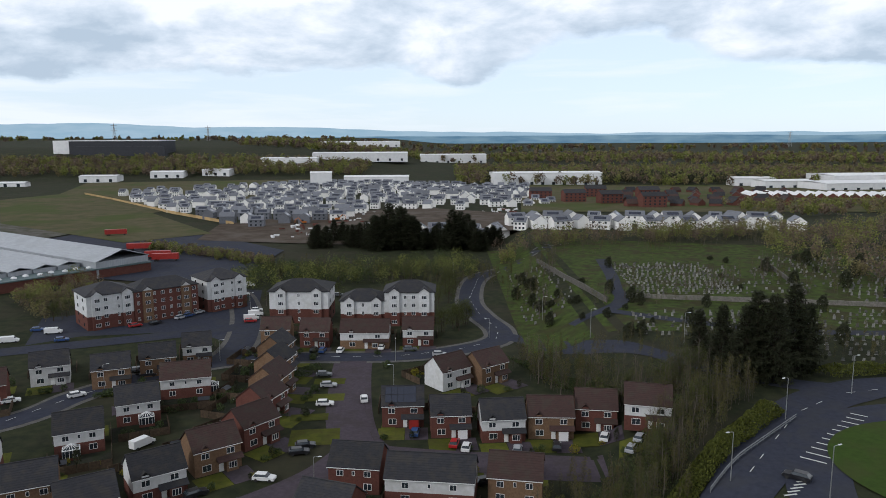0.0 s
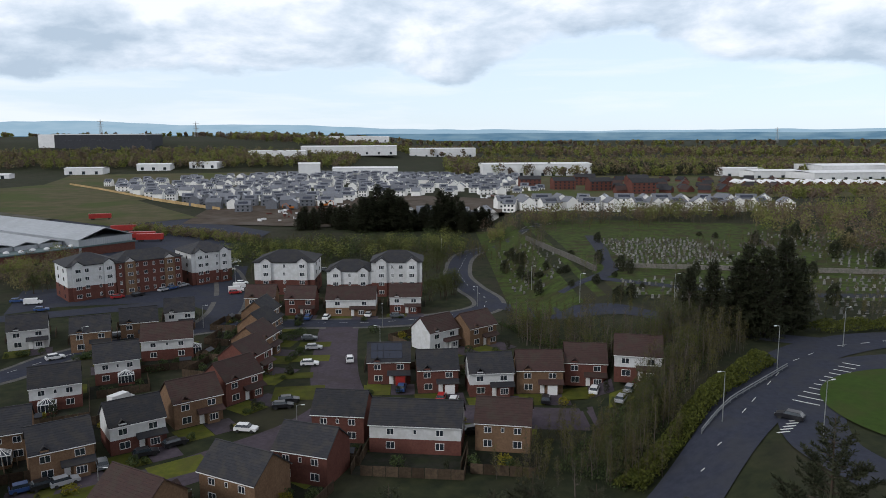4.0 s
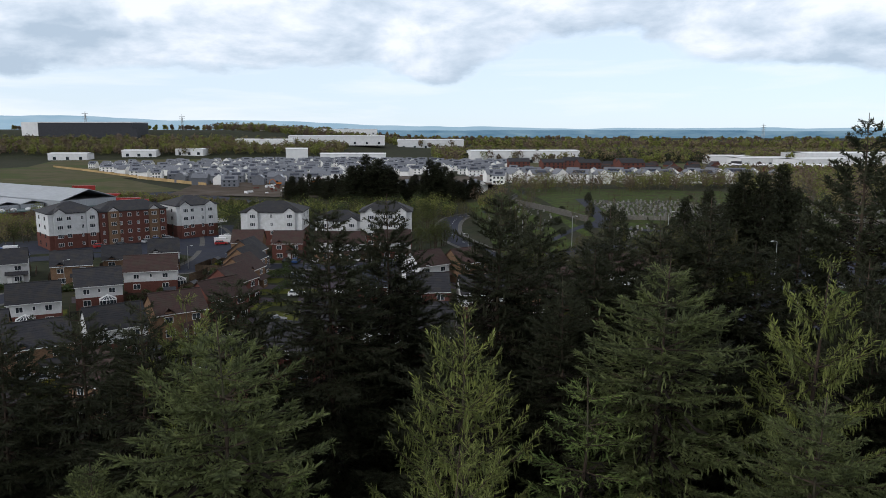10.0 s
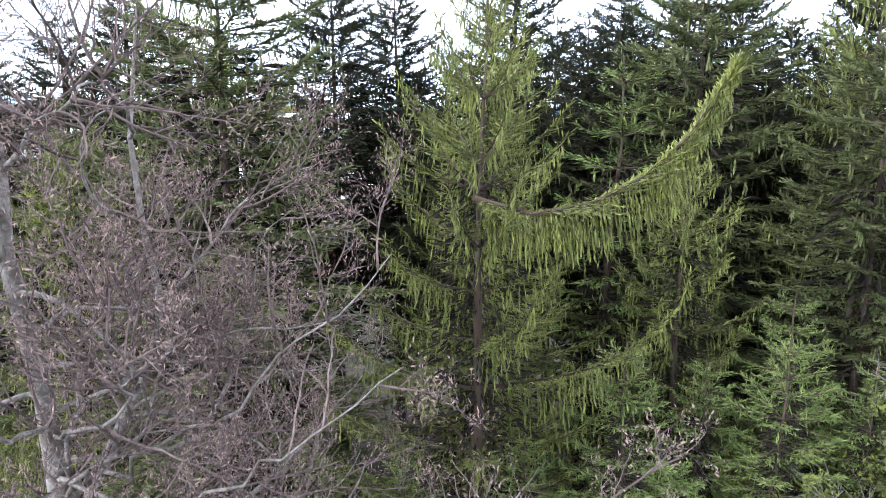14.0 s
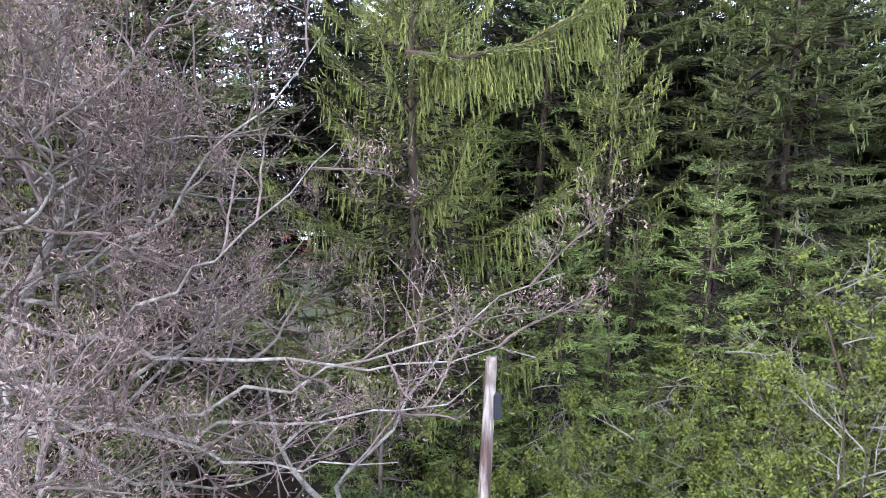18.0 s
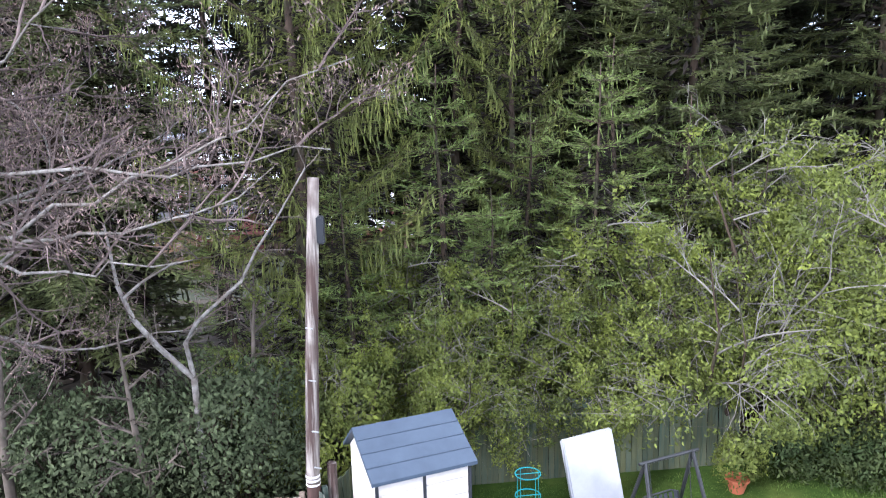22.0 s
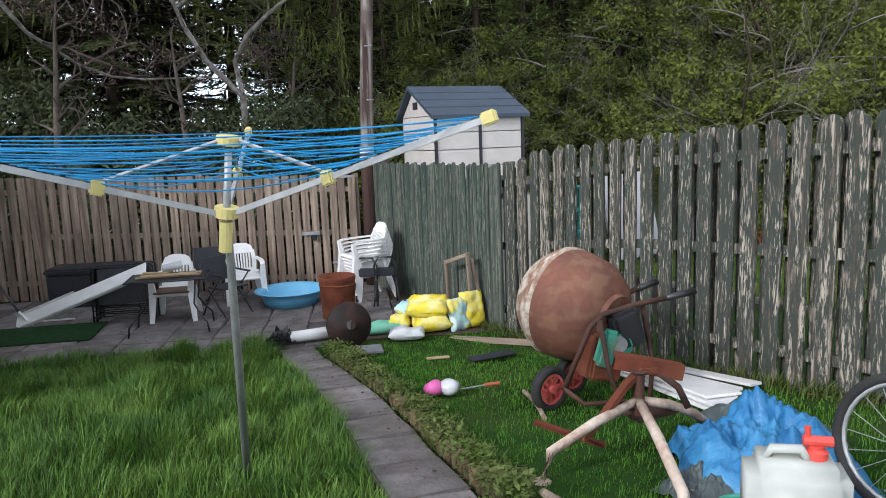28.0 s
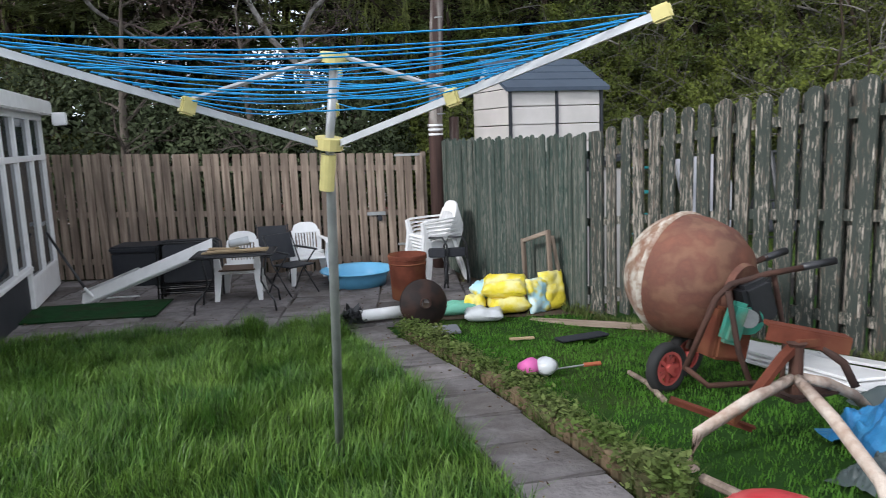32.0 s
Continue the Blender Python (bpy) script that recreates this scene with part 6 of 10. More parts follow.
# graveyard: grass, walls, rows of stones, yews
def drape(name, pts_fn, nx, ny, mat, label, dz, cat="grass"):
    m = Mesh()
    for j in range(ny + 1):
        for i in range(nx + 1):
            x, y = pts_fn(i / nx, j / ny)
            m.v.append((x, y, ground_z(x, y) + dz))
    m.f += [(j * (nx + 1) + i, j * (nx + 1) + i + 1, (j + 1) * (nx + 1) + i + 1, (j + 1) * (nx + 1) + i) for j in range(ny) for i in range(nx)]
    tagged(part(name, m, mat, smooth=True), label, cat, kind="structure")


drape("graveyard_grass", lambda u, v: (24 + 180 * u, 206 - 30 * u + (190 - 20 * u) * v), 30, 24, M_GRAVEG, "mown graveyard grass", 0.1)


def stone_wall(pts, h, label):
    t = thing("graveyard_wall", pose(0, 0, 0), label, "wall", "graveyard walls")
    m = Mesh()
    for (xa, ya), (xb, yb) in zip(pts, pts[1:]):
        d = math.hypot(xb - xa, yb - ya)
        n = int(d / 1.6)
        for k in range(n):
            x, y = xa + (xb - xa) * (k + 0.5) / n, ya + (yb - ya) * (k + 0.5) / n
            a = math.degrees(math.atan2(yb - ya, xb - xa))
            m.box((-0.78, -0.3, -1.5), (0.78, 0.3, h + rnd(-0.06, 0.06)), on(x, y, 0, a))
    tagged(part("stone_course", m, M_STONE, t), kind="stuff")


stone_wall([(42.7, 328), (47.4, 279), (52.8, 241), (54, 236)], 1.9, "old grey stone graveyard wall")
stone_wall([(62, 243), (80, 239), (118, 232), (150, 226)], 1.6, "old grey stone graveyard wall")
stone_wall([(138, 311), (124.7, 246)], 1.7, "old grey stone graveyard wall")
random.seed(9)
gs = Mesh()


def graves(x0, y0, x1, y1, dx, dy, skip, skew=0.0):
    y = y0
    while y < y1:
        x = x0
        while x < x1:
            if random.random() > skip:
                h, w = rnd(0.55, 1.25), rnd(0.5, 0.8)
                gx = x + (y - y0) * skew + rnd(-0.2, 0.2)
                m = on(gx, y + rnd(-0.3, 0.3), 0.05, rnd(-6, 6))
                gs.box((-w / 2, -0.12, 0), (w / 2, 0.12, h), m)
                gs.box((-w / 2 - 0.1, -0.25, 0), (w / 2 + 0.1, 0.25, 0.18), m)
                if random.random() < 0.3:
                    gs.box((-w * 0.3, -0.1, h), (w * 0.3, 0.1, h + rnd(0.15, 0.5)), m)
            x += dx * rnd(0.85, 1.3)
        y += dy


graves(68, 248, 106, 306, 1.7, 3.4, 0.2, 0.05)
graves(108, 250, 136, 300, 2.4, 5.0, 0.45)
graves(28, 238, 46, 320, 2.2, 4.8, 0.35, 0.02)
graves(56, 196, 92, 222, 2.0, 4.2, 0.4, 0.1)
graves(92, 172, 150, 224, 2.2, 4.4, 0.35, 0.1)
graves(140, 236, 196, 320, 2.6, 4.6, 0.3)
tagged(part("gravestones", gs, M_GRAVE), "rows of weathered grey gravestones on grass", "gravestones", kind="stuff")
yew_a = tagged(part("yew_tree", bush_mesh(600, 1.4, 1.4, 4.6, 900, 0.24), M_SPRUCE, at=on(54.5, 195.1)), "dark clipped columnar yew", "tree", "graveyard yews")
for x, y, s in ((71.8, 207.4, 1.1), (75, 209, 0.9), (62, 236, 1.2), (105.2, 186.5, 1.3), (144.5, 257.6, 1.5), (152.6, 303.3, 1.6), (167.8, 290.1, 1.6), (32.5, 262, 1.1), (28, 276, 1.2), (36, 285, 1.1), (33, 300, 1.2), (41, 258, 0.8), (64, 232, 1.0), (58, 250, 1.1), (84, 228, 1.0), (128, 262, 1.3), (118, 222, 1.2), (34, 250, 1.0), (150, 240, 1.3), (170, 262, 1.5), (130, 290, 1.3), (158, 276, 1.4)):
    copy_thing(yew_a, on(x, y) @ Matrix.Diagonal((s, s, s, 1)))
for x, y, top in ((64.5, 164, 12.5), (73, 156, 17.0), (79.5, 161, 18.5), (61, 169, 10), (84, 163, 13), (67.5, 158, 14)):
    copy_thing(FARSP, scaled(x, y, top, 22) @ Matrix.Diagonal((1.0, 1.0, 1, 1)))
random.seed(17)
for k in range(46):
    u = (k + rnd(0, 1)) / 46
    x = -78 + 112 * u
    y = 408 - 0.2 * x + rnd(-18, 18)
    tall = 13 + 13 * math.exp(-((x + 27) / 13) ** 2) + 12 * math.exp(-((x - 9) / 8) ** 2)
    w = rnd(1.2, 1.7)
    copy_thing(FARSP, scaled(x, y, ground_z(x, y) + tall * rnd(0.7, 1.08), 22) @ Matrix.Diagonal((w, w, 1, 1)) @ pose(0, 0, 0, 0, 0, rnd(0, 360)))

# birch scrub on the bank and between plots; small trees and bushes in gardens
BI = [broadleaf("birch_tree", on(46.0, 150), "slender grey birch just coming into leaf", 700, 9.5, 2.6, M_SPRING, 7, 0.1, M_BIRCH, (5, 5), 0.05, 0.5, 0.25, last=2),
      broadleaf("birch_tree", on(43.5, 158), "bare grey birch on the bank", 701, 10.5, 2.6, None, 0, 0, M_BIRCH, (5, 5), 0.05, 0, 0.25, last=2),
      broadleaf("green_tree", on(5, 231), "round young tree in fresh green leaf", 702, 8.5, 3.2, M_SPRING, 12, 0.13, M_BARK, (5, 4), 0.0, 0.7, 0.2, last=2)]
BH = (9.5, 10.5, 8.5)
random.seed(31)


def scatter(n, x0, y0, x1, y1, wid, kinds, s0=0.7, s1=1.15):
    for _ in range(n):
        u, v = random.random(), rnd(-0.5, 0.5)
        x, y = x0 + (x1 - x0) * u + v * wid * 0.8, y0 + (y1 - y0) * u + v * wid * 0.6
        k = random.choice(kinds)
        s = rnd(s0, s1)
        copy_thing(BI[k], on(x, y, -0.1, rnd(0, 360)) @ Matrix.Diagonal((s, s, s, 1)))


scatter(54, 25, 104, 52, 142, 13, (0, 0, 0, 1, 2), 0.55, 0.95)
scatter(46, 47, 144, 22, 198, 12, (0, 0, 1, 2), 0.65, 1.05)
scatter(20, 46, 148, 58, 160, 8, (0, 0, 1), 0.7, 1.1)
scatter(10, -2, 228, 12, 245, 8, (2,), 0.8, 1.15)
scatter(12, 34, 245, 50, 320, 10, (1, 1, 0), 0.6, 0.9)
scatter(12, 100, 260, 140, 300, 30, (1,), 0.6, 1.0)
scatter(16, -70, 268, 6, 300, 26, (2, 0), 0.6, 1.0)
scatter(10, -150, 258, -128, 250, 16, (1, 2), 0.6, 0.9)
M_BIRCHG = leafy("budding_birch_leaves", (0.1, 0.1, 0.026), (0.07, 0.058, 0.03), rand=0.35, scale=0.12)


def birch_scrub(line, wid, n, h, seed, leafy_share, label):
    """A thicket of thin birches and willows: upright stems with fans of fine twigs, some in young leaf."""
    random.seed(seed)
    st, le = Mesh(), Mesh()
    (x0, y0), (x1, y1) = line
    L = math.hypot(x1 - x0, y1 - y0)
    nx, ny = -(y1 - y0) / L, (x1 - x0) / L
    for _ in range(n):
        u, v = random.random(), rnd(-0.5, 0.5) * wid
        x, y = x0 + (x1 - x0) * u + nx * v, y0 + (y1 - y0) * u + ny * v
        p, hh = Vector((x, y, ground_z(x, y) - 0.1)), h * rnd(0.55, 1.15)
        top = p + Vector((rnd(-0.13, 0.13) * hh, rnd(-0.13, 0.13) * hh, hh))
        r = 0.0075 * hh
        st.tube([p, p.lerp(top, 0.5) + Vector((rnd(-0.1, 0.1), rnd(-0.1, 0.1), 0)), top], [r, r * 0.6, r * 0.15], 3, False)
        green = random.random() < leafy_share
        for k in range(44):
            t = rnd(0.15, 0.97)
            a, q = rnd(0, 6.283), p.lerp(top, t)
            d = Vector((math.cos(a), math.sin(a), rnd(0.5, 1.3))).normalized() * hh * rnd(0.1, 0.24) * (1.15 - 0.75 * t)
            w = d.cross(Vector((rnd(-1, 1), rnd(-1, 1), rnd(-1, 1)))).normalized() * 0.02
            i = len(st.v)
            st.v += [tuple(q - w), tuple(q + w), tuple(q + d)]
            st.f.append((i, i + 1, i + 2))
            for _ in range(8 if green else 3):
                c = q + d * rnd(0.3, 1.05) + Vector((rnd(-1, 1), rnd(-1, 1), rnd(-1, 1))) * 0.22
                a1 = Vector((rnd(-1, 1), rnd(-1, 1), rnd(-1, 1))).normalized() * rnd(0.06, 0.13)
                b1 = a1.cross(Vector((rnd(-1, 1), rnd(-1, 1), rnd(-1, 1)))).normalized() * 0.05
                i = len(le.v)
                le.v += [tuple(c - a1), tuple(c + b1), tuple(c + a1), tuple(c - b1)]
                le.f.append((i, i + 1, i + 2, i + 3))
    tagged(part("birch_scrub", st, M_BIRCH), label + ", grey stems and twigs", "scrub", kind="stuff")
    tagged(part("birch_scrub", le, M_BIRCHG), label + ", thin young leaves", "scrub", kind="stuff")


random.seed(77)
for _ in range(44):
    x, y = rnd(28, 190), rnd(182, 318)
    if 66 < x < 108 and 246 < y < 308 and random.random() < 0.7:
        continue
    s = rnd(0.45, 1.05)
    copy_thing(yew_a, on(x, y) @ Matrix.Diagonal((s * rnd(0.9, 1.5), s * 1.2, s * rnd(0.6, 1.1), 1)))
scatter(26, 52, 236, 180, 300, 60, (1, 1, 0), 0.5, 0.85)
scatter(9, -2, 262, 6, 296, 12, (2,), 0.9, 1.3)
scatter(16, -90, 322, -10, 316, 14, (2, 2, 0), 0.8, 1.2)
birch_scrub(((27, 104), (50, 138)), 13, 110, 8.0, 801, 0.7, "birch thicket on a roadside bank")
birch_scrub(((50, 140), (22, 198)), 13, 120, 8.5, 802, 0.35, "bare birch thicket behind gardens")
birch_scrub(((50, 140), (64, 150)), 9, 46, 9.5, 803, 0.75, "yellow-green birch thicket by the road")
birch_scrub(((14, 104), (30, 124)), 12, 46, 6.5, 804, 0.4, "bare birch thicket below the houses")
birch_scrub(((56, 182), (112, 180)), 20, 60, 6.0, 805, 0.3, "thin birch thicket beside the graves")
birch_scrub(((-80, 330), (30, 316)), 30, 150, 8.0, 806, 0.8, "birch and willow thicket behind flats")
birch_scrub(((44, 345), (180, 390)), 40, 150, 9.0, 807, 0.4, "bare trees along the graveyard edge")
birch_scrub(((26, 262), (46, 330)), 14, 40, 7.0, 808, 0.3, "bare trees inside the graveyard wall")
birch_scrub(((58, 236), (104, 300)), 46, 34, 6.0, 810, 0.2, "bare trees between rows of graves")
birch_scrub(((22, 208), (60, 174)), 9, 40, 6.0, 811, 0.35, "thin trees along the graveyard road")
birch_scrub(((100, 188), (190, 215)), 36, 34, 6.5, 812, 0.3, "bare trees between rows of graves")
birch_scrub(((120, 250), (190, 330)), 50, 70, 8.0, 809, 0.4, "bare trees among the graves")
GB = [tagged(part("garden_bush", bush_mesh(610, 1.3, 1.3, 2.2, 300, 0.2), M_HEDGE, at=on(-15.7, 193)), "rounded dark green garden bush", "bush", "garden bushes"),
      tagged(part("garden_bush", bush_mesh(611, 1.2, 1.2, 2.0, 260, 0.2), M_GORSE, at=on(-7.6, 186.8)), "yellow-green bush in a back garden", "bush", "garden bushes"),
      tagged(part("garden_bush", bush_mesh(612, 0.8, 0.8, 3.4, 300, 0.2), M_SPRUCE, at=on(-48, 176)), "dark narrow upright conifer bush", "bush", "garden bushes")]
random.seed(55)
for c, rz, L in GARDENS:
    r = Matrix.Rotation(radians(rz), 3, "Z")
    for _ in range(8):
        p = c + r @ Vector((rnd(-L / 2, L / 2), random.choice((rnd(7, 11.5), rnd(7, 11.5), -10)), 0))
        s = rnd(0.35, 0.95)
        copy_thing(GB[random.choice((0, 0, 0, 0, 0, 0, 0, 1, 2, 2))], on(p.x, p.y, 0, rnd(0, 360)) @ Matrix.Diagonal((s * rnd(0.8, 1.6), s, s * rnd(0.7, 1.3), 1)))


def hedge_mass(name, a, b, w, h, n, size, mat, label, seed):
    """A ragged hedge between two points, one mass of small leaves."""
    random.seed(seed)
    m = Mesh()
    for _ in range(n):
        t, s = random.random(), rnd(-1, 1)
        x, y = a[0] + (b[0] - a[0]) * t + s * w * 0.7, a[1] + (b[1] - a[1]) * t - s * w * 0.6
        top = h * (0.75 + 0.5 * noise.noise((x * 0.25, y * 0.25, seed))) * (1 - 0.45 * s * s)
        c = Vector((x, y, ground_z(x, y) + top * rnd(0.1, 1) ** 0.5))
        u = Vector((rnd(-1, 1), rnd(-1, 1), rnd(-1, 1))).normalized()
        v = u.cross(Vector((rnd(-1, 1), rnd(-1, 1), rnd(-1, 1)))).normalized()
        k, i = size * rnd(0.6, 1.5), len(m.v)
        m.v += [tuple(c - u * k), tuple(c + v * k * 0.55), tuple(c + u * k), tuple(c - v * k * 0.55)]
        m.f.append((i, i + 1, i + 2, i + 3))
    tagged(part(name, m, mat), label, "hedge", kind="stuff")


M_LAUREL = leafy("roadside_hedge_leaves", (0.098, 0.108, 0.02), (0.06, 0.07, 0.018), rand=0.4)
hedge_mass("roadside_hedge", (29, 102), (46.5, 119), 2.6, 3.4, 8000, 0.19, M_LAUREL, "ragged green hedge along the main road", 5)
hedge_mass("roadside_hedge", (46.5, 119), (65.5, 138.5), 2.4, 3.6, 8000, 0.19, M_LAUREL, "ragged green hedge along the main road", 6)
hedge_mass("roadside_hedge", (86, 160), (128, 167), 3.5, 3.4, 6000, 0.22, M_LAUREL, "ragged green hedge along the main road", 7)
hedge_mass("bank_undergrowth", (24, 106), (52, 146), 7.0, 1.8, 9000, 0.17, M_HEDGE, "brambles and undergrowth on the bank", 8)
hedge_mass("bank_undergrowth", (46, 146), (22, 198), 6.0, 1.6, 9000, 0.17, M_HEDGE, "brambles and undergrowth on the bank", 9)
random.seed(66)
GS = thing("garden_shed", pose(0, 0, -60), "small brown timber garden shed with felt roof", "shed", "garden sheds")
part("wall", gable_walls(2.4, 1.8, 1.8, 0.5), M_TIMF, GS)
part("roof", gable_roof(2.4, 1.8, 1.8, 0.5, 0.12, 0.05, 0.12), M_BLACK, GS)
for n, (c, rz, L) in enumerate(GARDENS):
    if n % 2 == 0:
        p = c + Matrix.Rotation(radians(rz), 3, "Z") @ Vector((L / 2 * random.choice((-0.75, 0.75)), 10.6, 0))
        copy_thing(GS, on(p.x, p.y, 0, rz + random.choice((0, 90, 180))))
for o in (*GS.children_recursive, GS):
    bpy.data.objects.remove(o)
hedge_mass("garden_hedge", (-64, 160), (-46, 176), 1.2, 1.9, 2600, 0.14, M_HEDGE, "dark clipped garden hedge", 10)
hedge_mass("garden_hedge", (-52, 148), (-36, 158), 1.4, 2.0, 2600, 0.14, M_HEDGE, "dark clipped garden hedge", 11)
hedge_mass("garden_hedge", (-44, 178), (-34, 192), 2.5, 2.2, 3000, 0.15, M_HEDGE, "dark overgrown garden hedge", 12)

# the new estate's pale timber fence and the building site's clutter
sf = thing("site_fence", pose(0, 0, 0), "new pale timber boundary fence", "fence")
line = [(-392, 800), (-329, 728), (-226, 602), (-150, 520)]
M_NEWTIM = material("fresh_timber", (0.42, 0.3, 0.15), (0.34, 0.24, 0.12), 0.5, 0.9, rand=0.15)
for (xa, ya), (xb, yb) in zip(line, line[1:]):
    d = math.hypot(xb - xa, yb - ya)
    n = int(d / 12)
    for k in range(n):
        m = pose(xa + (xb - xa) * (k + 0.5) / n, ya + (yb - ya) * (k + 0.5) / n, -12.9, 0, 0, math.degrees(math.atan2(yb - ya, xb - xa)))
        part("panel", Mesh().box((-d / n / 2 + 0.05, -0.08, 0), (d / n / 2 - 0.05, 0.08, 2.3), m), M_NEWTIM, sf)
M_DIGGER = material("orange_machine_paint", (0.5, 0.16, 0.02), (0.4, 0.12, 0.02), 2, 0.5)


def digger(m):
    t = thing("excavator", m, "orange tracked excavator on bare soil", "excavator", "site machines")
    part("track", Mesh().box((-2, -1.4, 0), (2, -0.7, 0.9), bevel=0.25), M_TYRE, t)
    part("track", Mesh().box((-2, 0.7, 0), (2, 1.4, 0.9), bevel=0.25), M_TYRE, t)
    part("body", Mesh().box((-2.2, -1.3, 1.0), (1.0, 1.3, 2.2), bevel=0.2), M_DIGGER, t)
    part("cab", Mesh().box((0.0, 0.1, 2.2), (1.4, 1.3, 3.3), bevel=0.12), M_GLASS, t)
    part("arm", Mesh().tube([(0.9, -0.3, 1.8), (3.4, -0.3, 4.6), (5.6, -0.3, 3.4), (6.0, -0.3, 1.2)], [0.3, 0.28, 0.2, 0.16], 6), M_DIGGER, t)
    part("bucket", Mesh().box((5.4, -0.8, 0.2), (6.4, 0.2, 1.2), bevel=0.2), M_TYRE, t)


for x, y, a in ((-78, 540, 30), (-100, 520, 200), (-30, 520, 100)):
    digger(pose(x, y, ground_z(x, y) + 0.5, 0, 0, a))
random.seed(91)
sp, so = Mesh(), Mesh()
for _ in range(260):
    x, y = rnd(-110, 60), rnd(450, 600)
    if not inside(x, y, ESTATE):
        w, l, h = rnd(0.6, 2.2), rnd(0.8, 4), rnd(0.4, 1.8)
        (sp if random.random() < 0.6 else so).box((-l / 2, -w / 2, 0), (l / 2, w / 2, h), pose(x, y, ground_z(x, y) + 0.4, 0, 0, rnd(0, 180)))
tagged(part("building_materials", sp, M_TIN2), "pale stacks of wrapped building blocks", "building materials", kind="stuff")
tagged(part("building_materials", so, M_BRICK), "stacks of red bricks on site", "building materials", kind="stuff")


# pylons on the skyline
def pylon(m, h):
    t = thing("pylon", m, "grey lattice electricity pylon", "pylon", "pylons")
    w = h * 0.09
    for sx, sy in ((-1, -1), (1, -1), (1, 1), (-1, 1)):
        part("leg", Mesh().tube([(sx * w, sy * w, 0), (sx * w * 0.35, sy * w * 0.35, h * 0.6), (0, 0, h)], 0.5, 4), M_STEEL, t)
    for z in (0.62, 0.75, 0.88):
        part("crossarm", Mesh().tube([(-h * 0.16, 0, h * z), (h * 0.16, 0, h * z)], 0.5, 4), M_STEEL, t)


pylon(pose(-1020, 2300, 30), 60)
pylon(pose(-760, 2400, 26), 58)
pylon(pose(1150, 2450, 8), 52)


# ---- the garden ----
M_PINE = material("weathered_pale_fence", (0.345, 0.275, 0.215), (0.165, 0.125, 0.1), 17, 0.9, bump=0.6, bscale=17, rand=0.16, detail=9, edge=(0.38, 0.6), c=(0.105, 0.085, 0.07), cscale=1.1, camount=0.5, stretch=(1, 1, 0.05))
def painted_boards(name, wood, dark, coat, cover, grain=16.0, shift=0.3):
    """Sawn boards with a streaky grain and what is left of their old paint, more on some boards than on others."""
    m = material(name, wood, dark, grain, 0.9, bump=0.5, bscale=grain, rand=0.12, stretch=(1, 1, 0.045), detail=10, edge=(0.4, 0.57))
    nt = m.node_tree
    add, lk = nt.nodes.new, nt.links.new
    p = nt.nodes["Principled BSDF"]
    src = p.inputs["Base Color"].links[0].from_socket
    co, inf = add("ShaderNodeTexCoord"), add("ShaderNodeObjectInfo")
    k = add("ShaderNodeMath"); k.operation = "MULTIPLY"; k.inputs[1].default_value = 37.0
    lk(inf.outputs["Random"], k.inputs[0])
    v = add("ShaderNodeVectorMath"); v.operation = "ADD"
    lk(co.outputs["Object"], v.inputs[0]); lk(k.outputs[0], v.inputs[1])
    mp = add("ShaderNodeMapping"); mp.inputs["Scale"].default_value = (1, 1, 0.13)
    lk(v.outputs[0], mp.inputs["Vector"])
    n = add("ShaderNodeTexNoise"); n.inputs["Scale"].default_value, n.inputs["Detail"].default_value, n.inputs["Roughness"].default_value = 52.0, 11, 0.74
    lk(mp.outputs[0], n.inputs["Vector"])
    mr = add("ShaderNodeMapRange"); mr.inputs["To Min"].default_value, mr.inputs["To Max"].default_value = cover - 0.5 - shift / 2, cover - 0.5 + shift / 2
    lk(inf.outputs["Random"], mr.inputs["Value"])
    a = add("ShaderNodeMath"); a.operation = "ADD"
    lk(n.outputs[0], a.inputs[0]); lk(mr.outputs[0], a.inputs[1])
    r = add("ShaderNodeValToRGB")
    r.color_ramp.elements[0].position, r.color_ramp.elements[1].position = 0.47, 0.52
    lk(a.outputs[0], r.inputs[0])
    mx = add("ShaderNodeMix"); mx.data_type = "RGBA"; mx.inputs["B"].default_value = (*coat, 1)
    lk(r.outputs[0], mx.inputs["Factor"]); lk(src, mx.inputs["A"]); lk(mx.outputs["Result"], p.inputs["Base Color"])
    return m


M_GREENF2 = material("mossy_green_fence", (0.06, 0.085, 0.065), (0.10, 0.105, 0.065), 3, 0.9, bump=0.4, bscale=9, rand=0.2, c=(0.11, 0.11, 0.05), cscale=0.7, camount=0.6, stretch=(6, 6, 0.4))
M_GREENF = painted_boards("faded_green_fence", (0.17, 0.172, 0.145), (0.055, 0.065, 0.055), (0.048, 0.07, 0.06), 0.49, shift=0.06)
M_GREYF = painted_boards("peeling_grey_fence", (0.42, 0.37, 0.31), (0.09, 0.071, 0.057), (0.05, 0.058, 0.05), 0.53, grain=22.0, shift=0.06)
M_POLE = material("weathered_pole", (0.30, 0.27, 0.245), (0.06, 0.042, 0.038), 9, 0.9, bump=0.5, bscale=12, c=(0.075, 0.05, 0.044), cscale=1.6, camount=0.7, stretch=(1, 1, 0.05), edge=(0.4, 0.58))
M_CREOSOTE = material("creosoted_pole_foot", (0.075, 0.045, 0.038), (0.03, 0.021, 0.019), 9, 0.85, bump=0.5, bscale=12, stretch=(1, 1, 0.05))
M_GRASS = leafy("long_grass_blades", (0.034, 0.095, 0.014), (0.14, 0.235, 0.042), rand=0.65, scale=1.8, through=0.3, spec=0.25)
